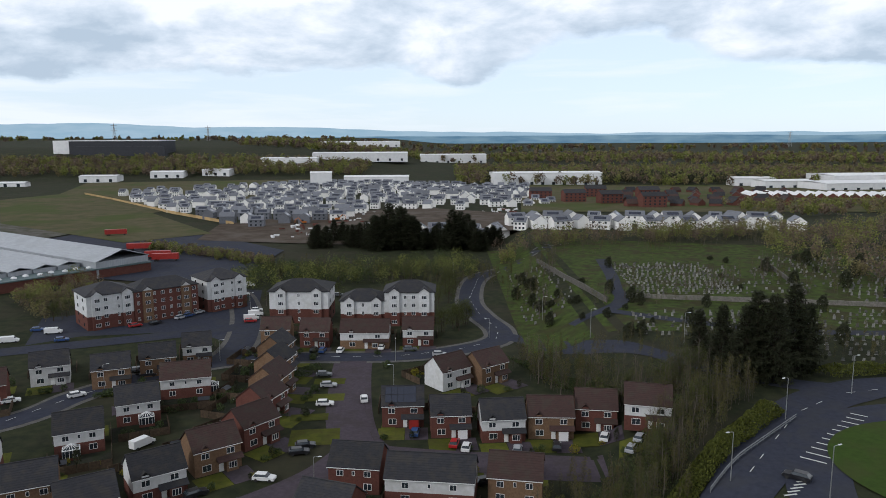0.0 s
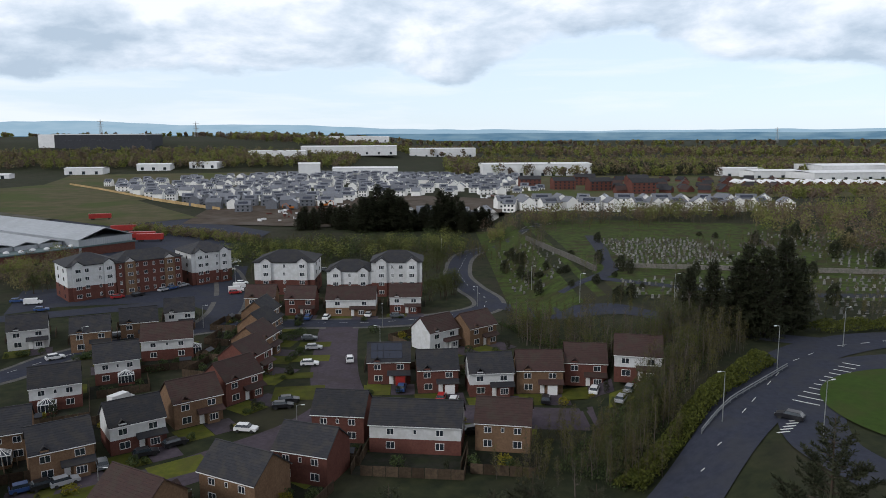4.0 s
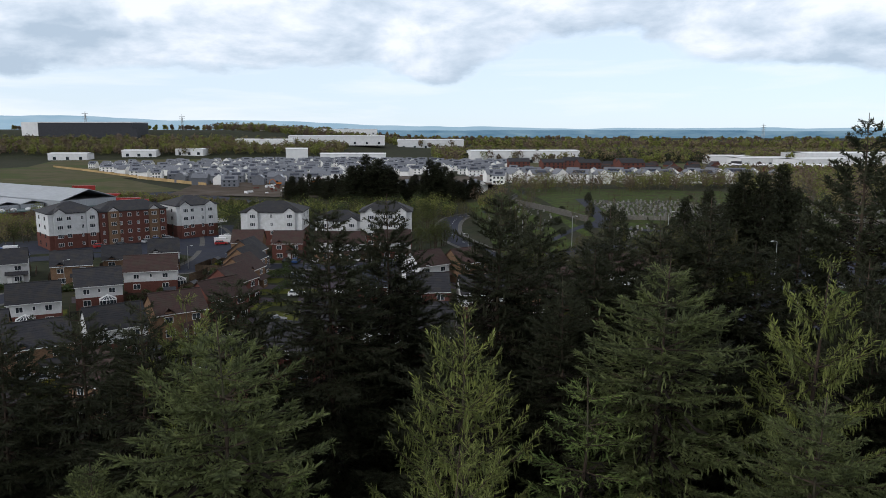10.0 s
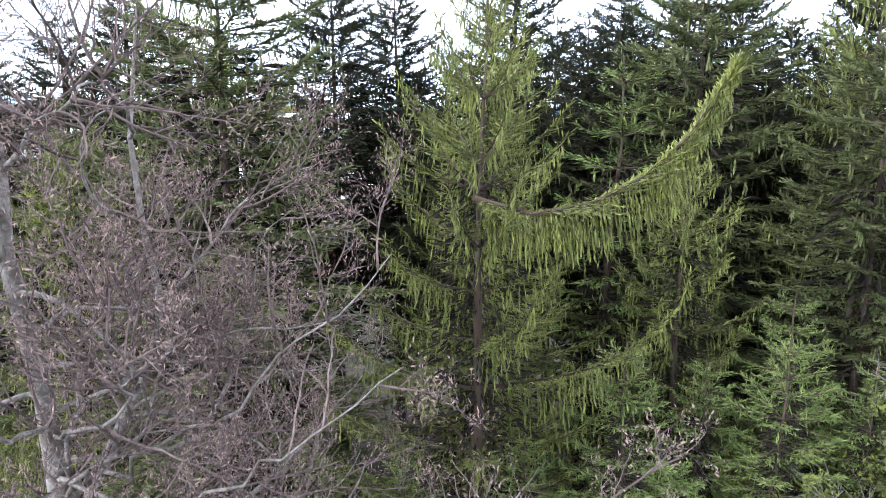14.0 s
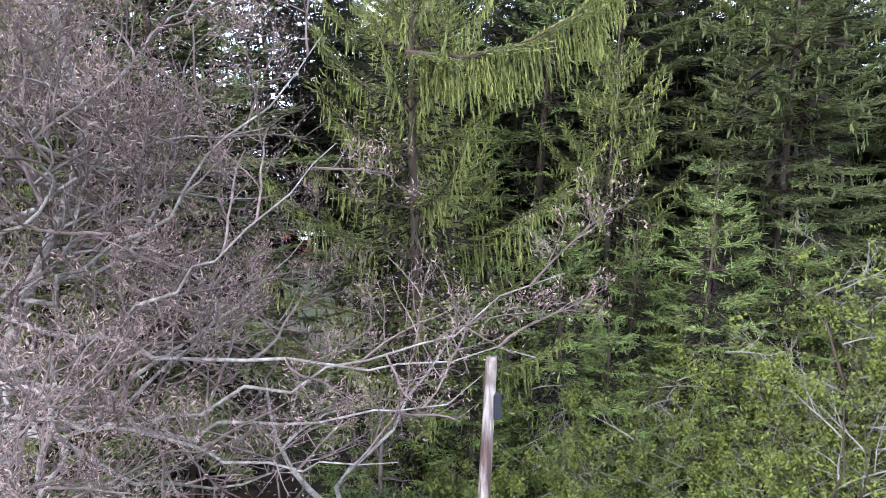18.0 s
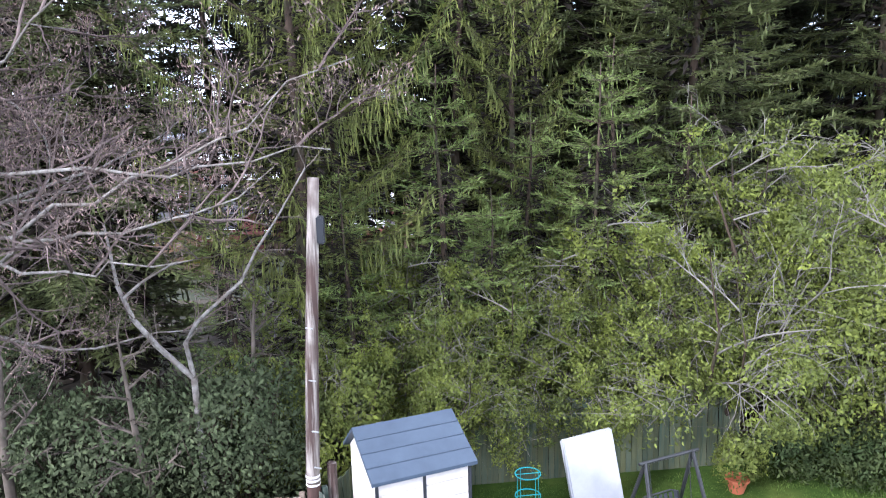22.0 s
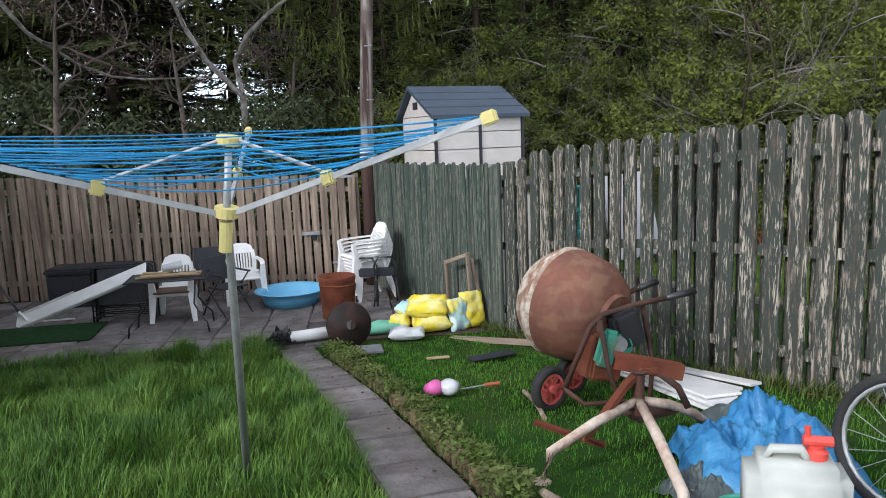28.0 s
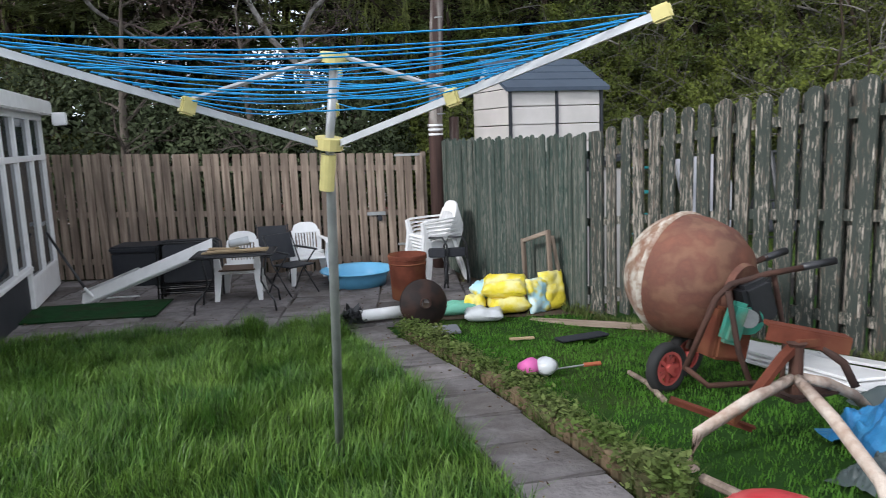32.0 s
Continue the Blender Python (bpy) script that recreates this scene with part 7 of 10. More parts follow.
M_TURF = material("garden_turf", (0.024, 0.06, 0.011), (0.015, 0.038, 0.008), 2.5, 0.95, bump=0.6, bscale=30, c=(0.05, 0.07, 0.02), cscale=0.9)
M_SLAB = material("worn_paving_slab", (0.205, 0.19, 0.19), (0.125, 0.115, 0.115), 7, 0.9, bump=0.7, bscale=30, rand=0.2, detail=9, c=(0.075, 0.065, 0.055), cscale=2.0)
M_EARTH = material("dark_garden_earth", (0.06, 0.045, 0.035), (0.09, 0.07, 0.05), 6, 0.95, bump=0.8)


M_GRASS2 = leafy("short_lawn_blades", (0.06, 0.16, 0.018), (0.09, 0.2, 0.028), rand=0.35, scale=1.5)
M_GRASS3 = leafy("neighbour_lawn_blades", (0.05, 0.095, 0.018), (0.11, 0.15, 0.034), rand=0.55, scale=1.2)
M_WEED = leafy("weed_leaves", (0.075, 0.12, 0.025), (0.12, 0.14, 0.05), rand=0.45, scale=2)


def fence_run(name, p0, p1, z_of, height, mat, label, board=0.12, gap=0.02, thick=0.022, rounded=False, double=False, vary=0.02):
    """A run of upright boards on rails between posts."""
    a, b = Vector((*p0, 0)), Vector((*p1, 0))
    L = (b - a).length
    d = (b - a).normalized()
    ang = math.degrees(math.atan2(d.y, d.x))
    t = thing(name, pose(p0[0], p0[1], 0, 0, 0, ang), label, "fence", kind="structure")

    def board_data(h):
        m = Mesh()
        if rounded:
            w = board / 2
            prof = [(-w, 0), (w, 0), (w, h - w * 0.8), (w * 0.7, h - w * 0.25), (0, h), (-w * 0.7, h - w * 0.25), (-w, h - w * 0.8)]
            n = len(prof)
            m.v += [(x, -thick / 2, z) for x, z in prof] + [(x, thick / 2, z) for x, z in prof]
            m.f += [tuple(range(n)), tuple(reversed(range(n, 2 * n)))] + [(i, n + i, n + (i + 1) % n, (i + 1) % n) for i in range(n)]
        else:
            m.box((-board / 2, -thick / 2, 0), (board / 2, thick / 2, h), bevel=0.004)
        return m.data("board", mat)
    kinds = [board_data(height + dv) for dv in (-vary, 0, vary)]
    n = int(L / (board + gap))
    for i in range(n):
        s = (i + 0.5) * L / n
        q = a + d * s
        part("board", kinds[i % 3 if vary else 1], mat, t, at=pose(s, (-0.03 if not double or i % 2 else 0.075), z_of(q.x, q.y), 0, rnd(-0.6, 0.6), 0))
    zb = [z_of(*(a + d * (L * k / 4)).xy) for k in range(5)]
    for hz in (0.3, height * 0.52, height - 0.25):
        r = Mesh()
        for k in range(4):
            s0, s1 = L * k / 4, L * (k + 1) / 4
            m4 = len(r.v)
            for s, z in ((s0, zb[k]), (s1, zb[k + 1])):
                r.v += [(s, -0.015, z + hz - 0.045), (s, 0.03, z + hz - 0.045), (s, 0.03, z + hz + 0.045), (s, -0.015, z + hz + 0.045)]
            r.f += [tuple(m4 + v for v in q) for q in ((0, 1, 5, 4), (1, 2, 6, 5), (2, 3, 7, 6), (3, 0, 4, 7))]
        part("rail", r, mat, t)
    for k in range(max(2, int(L / 2.4) + 1)):
        s = L * k / max(1, int(L / 2.4))
        q = a + d * s
        part("post", Mesh().box((s - 0.05, 0.03, z_of(q.x, q.y) - 0.2), (s + 0.05, 0.13, z_of(q.x, q.y) + height + 0.02), bevel=0.008), mat, t)
    return t


random.seed(5)
fence_run("fence_back", (-7.4, 13.6), (0.72, 13.6), lambda x, y: -1.33 - 0.033 * (x + 7.4) + 0.14, 2.12, M_PINE, "pale weathered vertical board fence with a gate", 0.13, 0.03, vary=0.005)
fence_run("fence_green", (1.06, 13.42), (2.57, 9.62), lambda x, y: -1.33 + 0.012 * (13.4 - y), 2.2, M_GREENF, "faded green picket fence with rounded tops", 0.09, 0.006, rounded=True)
fence_run("fence_grey", (2.59, 9.56), (6.2, 0.75), lambda x, y: 1.04 + 0.078 * (9.6 - y) - 0.12 * (1 - ease(9.6 - y, 0, 0.9)) - 2.18, 2.18, M_GREYF, "peeling grey-green hit and miss board fence", 0.152, -0.036, rounded=True, double=True)
fence_run("fence_neighbour", (3.0, 17.6), (10.9, 17.6), lambda x, y: -1.6, 2.05, M_GREENF2, "dark green and mossy board fence", 0.13, 0.006)
fence_run("fence_side", (0.98, 13.7), (3.0, 17.6), lambda x, y: -1.4, 1.95, M_GREENF2, "dark green board fence", 0.13, 0.006)
gate = thing("gate_hardware", pose(-0.119, 13.55, -0.34), "galvanised gate bolt and padlock on fence", "bolt")
part("bolt", Mesh().box((-0.16, -0.03, -0.03), (0.16, 0.0, 0.03), bevel=0.006), M_STEEL, gate)
part("padlock", Mesh().box((0.02, -0.05, -0.13), (0.1, -0.01, -0.03), bevel=0.012), M_BLACK, gate)
for dz in (0.98, -0.55):
    part("hinge", Mesh().box((0.35, 0.0, dz - 0.02), (0.79, 0.02, dz + 0.02), bevel=0.004), M_STEEL, gate)


def garden_sheet(name, pts, mat, label, dz):
    """A piece of garden ground cut fine enough to follow the slope."""
    m = Mesh()
    xs = [p[0] for p in pts]
    lo, hi = min(p[1] for p in pts), max(p[1] for p in pts)
    rows = 30
    def span(y):
        c = []
        for (xa, ya), (xb, yb) in zip(pts, pts[1:] + pts[:1]):
            if (ya - y) * (yb - y) <= 0 and ya != yb:
                c.append(xa + (xb - xa) * (y - ya) / (yb - ya))
        return min(c), max(c)
    for j in range(rows + 1):
        y = lo + (hi - lo) * min(max(j / rows, 0.0005), 0.9995)
        a, b = span(y)
        for i in range(21):
            x = a + (b - a) * i / 20
            m.v.append((x, y, ground_z(x, y) + dz + 0.02 * noise.noise((x * 1.3, y * 1.3, 2))))
    for j in range(rows):
        for i in range(20):
            k = j * 21 + i
            m.f.append((k, k + 1, k + 22, k + 21))
    return tagged(part(name, m, mat, smooth=True), label, "ground", kind="structure")


garden_sheet("garden_lawn", [(-9, -6), (9, -6), (9, 10), (-9, 10)], M_TURF, "green garden turf", 0.0)
garden_sheet("patio_bed", [(-9, 9.6), (2.9, 9.6), (1.0, 13.7), (-9, 13.7)], M_EARTH, "dark earth under worn paving", 0.012)


def neighbour_ground():
    m = Mesh()
    for j in range(15):
        for i in range(25):
            x, y = 2.2 + i * 1.0, 8.0 + j * 0.7
            x = max(x, 1.1 + (13.6 - y) * 0.42 + 0.25) if i == 0 else x
            m.v.append((x, y, -1.46 - 0.03 * (y - 14) + 0.02 * noise.noise((x, y, 1))))
    m.f += [(j * 25 + i, j * 25 + i + 1, j * 25 + i + 26, j * 25 + i + 25) for j in range(14) for i in range(24)]
    tagged(part("neighbour_lawn", m, M_LAWNB, smooth=True), "neighbouring mown lawn", "lawn", kind="structure")


M_LAWNB = material("bright_mown_lawn", (0.05, 0.085, 0.017), (0.032, 0.06, 0.012), 5, 0.95, bump=0.6, bscale=40, c=(0.11, 0.13, 0.03), cscale=0.5)
neighbour_ground()


def slab_data(w, d, h=0.06):
    return Mesh().box((-w / 2, -d / 2, -h), (w / 2, d / 2, 0), bevel=0.012).data("slab", M_SLAB)


SLABS = [slab_data(0.59, 0.59), slab_data(0.59, 0.44), slab_data(0.44, 0.59)]
patio = thing("patio", pose(0, 0, 0), "worn brown-grey paving slabs with weedy joints", "paving", kind="structure")
random.seed(8)
for i in range(14):
    for j in range(7):
        x, y = -6.4 + i * 0.605 + rnd(-0.01, 0.01), 9.75 + j * 0.605 + rnd(-0.01, 0.01)
        if x > 2.2 - (y - 9.8) * 0.36 or (x > 0.4 and y < 10.6):
            continue
        part("slab", SLABS[0], M_SLAB, patio, at=pose(x, y, ground_z(x, y) + 0.05 + rnd(-0.008, 0.008), rnd(-1, 1), rnd(-1, 1), rnd(-1, 1)))
PATH_LINE = ((-0.14, 9.3), (0.1, 8.5), (0.37, 7.4), (0.62, 6.3), (0.8, 5.2), (0.95, 4.3), (1.07, 3.4), (1.2, 2.4), (1.35, 1.3), (1.5, 0.2))


def along(line, s):
    """A point and heading at distance s along a line."""
    for (xa, ya), (xb, yb) in zip(line, line[1:]):
        d = math.hypot(xb - xa, yb - ya)
        if s <= d:
            return xa + (xb - xa) * s / d, ya + (yb - ya) * s / d, math.degrees(math.atan2(yb - ya, xb - xa))
        s -= d
    return xb, yb, math.degrees(math.atan2(yb - ya, xb - xa))


gpath = thing("garden_path", pose(0, 0, 0), "worn paving slab path through the garden", "path", kind="structure")
for i in range(16):
    x, y, a = along(PATH_LINE, 0.3 + i * 0.6)
    part("slab", SLABS[1], M_SLAB, gpath, at=pose(x, y, ground_z(x, y) + 0.045 + rnd(-0.006, 0.006), rnd(-1.5, 1.5), (-7.8 if y < 8.8 else 0) + rnd(-1, 1), a + rnd(-2, 2)))
edge = thing("lawn_edging", pose(0, 0, 0), "row of weathered brown edging blocks", "edging", kind="structure")
M_EDGE = material("mossy_brick", (0.16, 0.11, 0.07), (0.09, 0.075, 0.045), 6, 0.95, bump=0.6, rand=0.3, c=(0.06, 0.08, 0.03), cscale=4)
eb = Mesh().box((-0.055, -0.05, -0.06), (0.055, 0.05, 0.095), bevel=0.014).data("brick", M_EDGE)
for i in range(72):
    x, y, a = along(PATH_LINE, 0.7 + i * 0.118)
    n = Vector((math.sin(radians(a)), -math.cos(radians(a)), 0)) * 0.31
    part("brick", eb, M_EDGE, edge, at=pose(x - n.x, y - n.y, ground_z(x, y) + rnd(-0.02, 0.02), rnd(-6, 6), rnd(-6, 6), a + rnd(-5, 5)))


def path_x(y):
    for (xa, ya), (xb, yb) in zip(PATH_LINE, PATH_LINE[1:]):
        if yb <= y <= ya:
            return xa + (xb - xa) * (y - ya) / (yb - ya)
    return PATH_LINE[0][0] if y > 9.3 else 1.85


def blades(name, spots, n, h, w, mat, label, seed, bend=0.5, clump=0.05, level=ground_z):
    """Grass: tufts of bent tapering blades."""
    random.seed(seed)
    m = Mesh()
    done = 0
    while done < n:
        x, y, k = spots()
        if k <= 0:
            continue
        z = level(x, y)
        az0 = noise.noise((x * 0.9, y * 0.9, 3)) * 7
        for _ in range(6):
            a = az0 + rnd(-2.2, 2.2)
            hh = h * k * rnd(0.5, 1.3)
            bx, by = x + rnd(-clump, clump), y + rnd(-clump, clump)
            dx, dy = math.cos(a), math.sin(a)
            b = bend * hh * rnd(0.3, 1.4)
            px, py = -dy * w * rnd(0.6, 1.3), dx * w
            i = len(m.v)
            m.v += [(bx - px, by - py, z), (bx + px, by + py, z), (bx + dx * b * 0.35 + px * 0.7, by + dy * b * 0.35 + py * 0.7, z + hh * 0.6), (bx + dx * b * 0.35 - px * 0.7, by + dy * b * 0.35 - py * 0.7, z + hh * 0.6), (bx + dx * b, by + dy * b, z + hh * 0.95)]
            m.f += [(i, i + 1, i + 2, i + 3), (i + 3, i + 2, i + 4)]
            done += 1
    return tagged(part(name, m, mat), label, "grass", kind="stuff")


def left_lawn():
    y = 9.6 - 8.4 * random.random() ** 1.3
    x = path_x(y) - 0.26 - 5.6 * random.random() ** 1.2
    return x, y, 0.35 + 1.5 * abs(noise.noise((x * 2.3, y * 2.3, 0))) + 0.7 * abs(noise.noise((x * 0.8, y * 0.8, 4)))


def right_lawn():
    y = 9.6 - 8.0 * random.random()
    x = path_x(y) + 0.45 + rnd(0, 3.6)
    return x, y, 1 if x < 6.42 - 0.41 * y else 0


def weeds():
    k = random.random()
    if k < 0.55:
        x, y, a = along(PATH_LINE, rnd(0.5, 8.5))
        x, y = x + 0.38 + random.gauss(0, 0.05), y + random.gauss(0, 0.07)
        return x, y, 0 if math.hypot(x - 1.74, y - 3.5) < 0.34 else 1
    if k < 0.8:
        y = rnd(1.5, 10)
        return 6.4 - 0.41 * y + rnd(-0.12, 0.06), y, 1.2
    return rnd(-5, 2), rnd(9.7, 13.4), 0.4


blades("long_grass", left_lawn, 110000, 0.16, 0.0034, M_GRASS, "long uncut bright green grass", 90, 0.7, 0.04)
blades("short_grass", right_lawn, 34000, 0.04, 0.0035, M_GRASS2, "short green lawn grass", 91, 0.5, 0.05)
blades("weeds", weeds, 9000, 0.11, 0.006, M_WEED, "weeds and moss along path edges", 92, 0.9, 0.05)


def nb_grass():
    x, y = rnd(3.2, 14), rnd(9.5, 17.3)
    return x, y, 0 if x < 3.6 + (13.6 - y) * 0.45 else 0.7 + 0.6 * abs(noise.noise((x * 1.5, y * 1.5, 6)))


blades("neighbour_grass", nb_grass, 60000, 0.055, 0.006, M_GRASS3, "short mown grass of the neighbouring lawn", 95, 0.6, 0.07, lambda x, y: -1.47 - 0.03 * (y - 14))
lv = Mesh()
random.seed(93)
for i in range(14000):
    x, y, a = along(PATH_LINE, rnd(0.2, 8.2))
    x, y = x + 0.36 + random.gauss(0, 0.06), y + random.gauss(0, 0.06)
    lush = 0.55 + 1.6 * noise.noise((y * 1.7, 0, 5)) + 0.5 * ease(y, 5, 8.5)
    if math.hypot(x - 1.74, y - 3.5) < 0.34 or random.random() > lush:
        continue
    c = Vector((x, y, ground_z(x, y) + 0.05 + rnd(0, 0.16) * min(1.3, lush)))
    p, q = Vector((rnd(-1, 1), rnd(-1, 1), rnd(-0.3, 0.6))).normalized() * rnd(0.012, 0.032), Vector((rnd(-1, 1), rnd(-1, 1), rnd(-0.3, 0.3))).normalized() * 0.014
    lv.face([c - p, c + q, c + p, c - q])
tagged(part("edging_weeds", lv, M_WEED), "leafy weeds growing over the edging", "weeds", kind="stuff")
# dead leaves and crumbs of earth on the slabs and along the fences
random.seed(94)
ll = Mesh()
for i in range(2000):
    k = random.random()
    if k < 0.62:
        x, y = rnd(-6.2, 1.9), 9.7 + 3.8 * random.random() ** 0.7
        if x > 2.2 - (y - 9.8) * 0.42:
            continue
        z = ground_z(x, y) + 0.062
    elif k < 0.7:
        x, y, a = along(PATH_LINE, rnd(0.1, 9))
        x, y = x + rnd(-0.28, 0.3), y + rnd(-0.1, 0.1)
        z = ground_z(x, y) + 0.056
        if y < 4 and x > 1.3:
            continue
    else:
        y = rnd(2, 10)
        x = 6.36 - 0.41 * y + random.gauss(0, 0.12)
        z = ground_z(x, y) + 0.03
    c = Vector((x, y, z + rnd(0, 0.01)))
    u = Vector((rnd(-1, 1), rnd(-1, 1), rnd(-0.2, 0.3))).normalized() * rnd(0.006, 0.022)
    v = Vector((-u.y, u.x, rnd(-0.01, 0.01))) * rnd(0.3, 0.7)
    ll.face([c - u, c + v, c + u, c - v])
tagged(part("dead_leaves", ll, material("dead_leaves", (0.12, 0.075, 0.04), (0.05, 0.035, 0.022), 3, 0.95, rand=0.5, island=True)), "brown dead leaves and crumbs on paving", "leaf litter", kind="stuff")

# pole, shed, neighbour's things
pole = thing("telegraph_pole", pose(0.95, 13.45, -1.45), "weathered brown wooden telegraph pole with a black box", "pole")
part("post", Mesh().tube([(0, 0, 2.45), (0.0, 0, 2.6), (0.12, 0.08, 5.0), (0.29, 0.19, 7.62)], [0.122, 0.12, 0.11, 0.095], 14), M_POLE, pole, smooth=True)
part("pole_foot", Mesh().tube([(0, 0, 0), (0.0, 0, 1.3), (0, 0, 2.45)], [0.135, 0.128, 0.122], 14), M_CREOSOTE, pole, "dark creosoted foot", smooth=True)
for z in (2.4, 2.48, 2.55):
    part("band", Mesh().tube([(0, 0, z), (0.0, 0, z + 0.035)], 0.126, 14), M_WHITE, pole)
part("junction_box", Mesh().box((0.3, 0.03, 6.55), (0.43, 0.2, 7.0), bevel=0.02), M_BLACK, pole)
for z in (2.75, 3.4, 4.3, 5.2):
    part("step_bolt", Mesh().tube([(0.04, -0.1, z), (0.16, -0.16, z)], 0.012, 6), M_STEEL, pole)
part("stub_post", Mesh().tube([(0.32, 0.12, 0), (0.32, 0.12, 2.7)], [0.09, 0.085], 10), M_POLE, pole)

M_CREAM = material("cream_plastic_cladding", (0.58, 0.54, 0.51), (0.5, 0.47, 0.44), 2, 0.5, c=(0.44, 0.41, 0.38))
M_NAVY = material("dark_blue_roof_plastic", (0.04, 0.055, 0.08), (0.055, 0.075, 0.105), 2, 0.45, bump=0.2)
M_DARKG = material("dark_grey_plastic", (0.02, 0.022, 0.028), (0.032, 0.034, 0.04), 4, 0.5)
shed = thing("garden_shed", pose(2.02, 12.12, -0.31, 0, 0, 16.5), "cream plastic garden shed with dark blue roof", "shed")
SW, SD, SE = 1.58, 1.45, 1.93
for k in range(7):
    za, zb = k * SE / 7, (k + 1) * SE / 7 - 0.012
    part("plank", Mesh().box((0.03, 0.0, za), (SW / 2 - 0.02, 0.03, zb), bevel=0.006), M_CREAM, shed)
    part("plank", Mesh().box((SW / 2 + 0.02, 0.0, za), (SW - 0.03, 0.03, zb), bevel=0.006), M_CREAM, shed)
    part("plank", Mesh().box((0.0, 0.03, za), (0.03, SD, zb), bevel=0.006), M_CREAM, shed)
    part("plank", Mesh().box((SW - 0.03, 0.03, za), (SW, SD, zb), bevel=0.006), M_CREAM, shed)
part("back_wall", Mesh().box((0, SD - 0.03, 0), (SW, SD, SE)), M_CREAM, shed)
for x in (0.005, SW - 0.035):
    gb = Mesh()
    gb.v += [(x, 0, SE), (x, SD, SE), (x, SD / 2 + 0.2, SE + 0.42), (x + 0.03, 0, SE), (x + 0.03, SD, SE), (x + 0.03, SD / 2 + 0.2, SE + 0.42)]
    gb.f += [(0, 2, 1), (3, 4, 5), (0, 1, 4, 3), (1, 2, 5, 4), (2, 0, 3, 5)]
    part("gable", gb, M_CREAM, shed)
part("vent", Mesh().box((-0.015, SD / 2 + 0.02, SE + 0.12), (0.01, SD / 2 + 0.2, SE + 0.24), bevel=0.004), M_DARKG, shed)
for a, b in (((-0.09, SE - 0.06), (SD / 2 + 0.2, SE + 0.45)), ((SD / 2 + 0.2, SE + 0.45), (SD + 0.1, SE - 0.06))):
    rf = Mesh()
    rf.v += [(-0.1, a[0], a[1]), (SW + 0.1, a[0], a[1]), (SW + 0.1, b[0], b[1]), (-0.1, b[0], b[1]), (-0.1, a[0], a[1] + 0.06), (SW + 0.1, a[0], a[1] + 0.06), (SW + 0.1, b[0], b[1] + 0.06), (-0.1, b[0], b[1] + 0.06)]
    rf.f += [(3, 2, 1, 0), (4, 5, 6, 7), (0, 1, 5, 4), (2, 3, 7, 6), (1, 2, 6, 5), (3, 0, 4, 7)]
    rp = part("roof", rf, M_NAVY, shed)
    for k in range(1, 4):
        t0 = k / 4
        y, z = a[0] + (b[0] - a[0]) * t0, a[1] + (b[1] - a[1]) * t0 + 0.06
        part("rib", Mesh().box((-0.1, y - 0.008, z - 0.01), (SW + 0.1, y + 0.008, z + 0.012)), M_NAVY, rp)
part("base", Mesh().box((-0.1, -0.2, -1.3), (SW + 0.2, SD + 0.1, 0)), M_DARKG, shed)
for x in (0.0, SW / 2, SW):
    part("corner_post", Mesh().box((x - 0.025, -0.02, 0), (x + 0.025, 0.02, SE), bevel=0.006), M_DARKG, shed)

bunk = thing("storage_box", pose(2.75, 11.0, -0.35, 0, 0, -62), "low cream storage box with dark lid", "storage box")
part("body", Mesh().box((-0.62, -0.38, -1.2), (0.62, 0.38, 0.78), bevel=0.02), M_CREAM, bunk)
ld = Mesh()
ld.v += [(-0.68, -0.45, 0.78), (0.68, -0.45, 0.78), (0.68, 0.45, 0.95), (-0.68, 0.45, 0.95), (-0.68, -0.45, 0.84), (0.68, -0.45, 0.84), (0.68, 0.45, 1.01), (-0.68, 0.45, 1.01)]
ld.f += [(3, 2, 1, 0), (4, 5, 6, 7), (0, 1, 5, 4), (1, 2, 6, 5), (2, 3, 7, 6), (3, 0, 4, 7)]
part("lid", ld, M_DARKG, bunk)

NZ = lambda x, y: -1.46 - 0.03 * (y - 14)
M_STRIP = material("black_weed_sheet", (0.022, 0.02, 0.02), (0.04, 0.035, 0.032), 4, 0.9, bump=0.4)
bed = thing("planting_strip", pose(0, 0, 0), "dark bare strip beside the fence with stone kerb", "flower bed", kind="structure")
st = Mesh()
st.face([(3.3, 16.8, NZ(3.3, 16.8) + 0.05), (3.3, 13.2, NZ(3.3, 13.2) + 0.05), (4.6, 8.5, NZ(4, 8.5) + 0.05), (6.9, 9.2, NZ(6.7, 9) + 0.05), (4.75, 15.0, NZ(4.6, 15) + 0.05), (4.4, 16.8, NZ(4.5, 16.8) + 0.05)])
part("sheet", st, M_STRIP, bed)
ks = Mesh().box((-0.22, -0.09, -0.05), (0.22, 0.09, 0.08), bevel=0.02).data("kerb_stone", M_STONE)
for k in range(14):
    t0 = k / 13
    x, y = 4.7 + 2.2 * t0, 15.2 - 6.0 * t0
    part("kerb_stone", ks, M_STONE, bed, at=pose(x, y, NZ(x, y) + 0.05, 0, 0, -70 + rnd(-4, 4)))

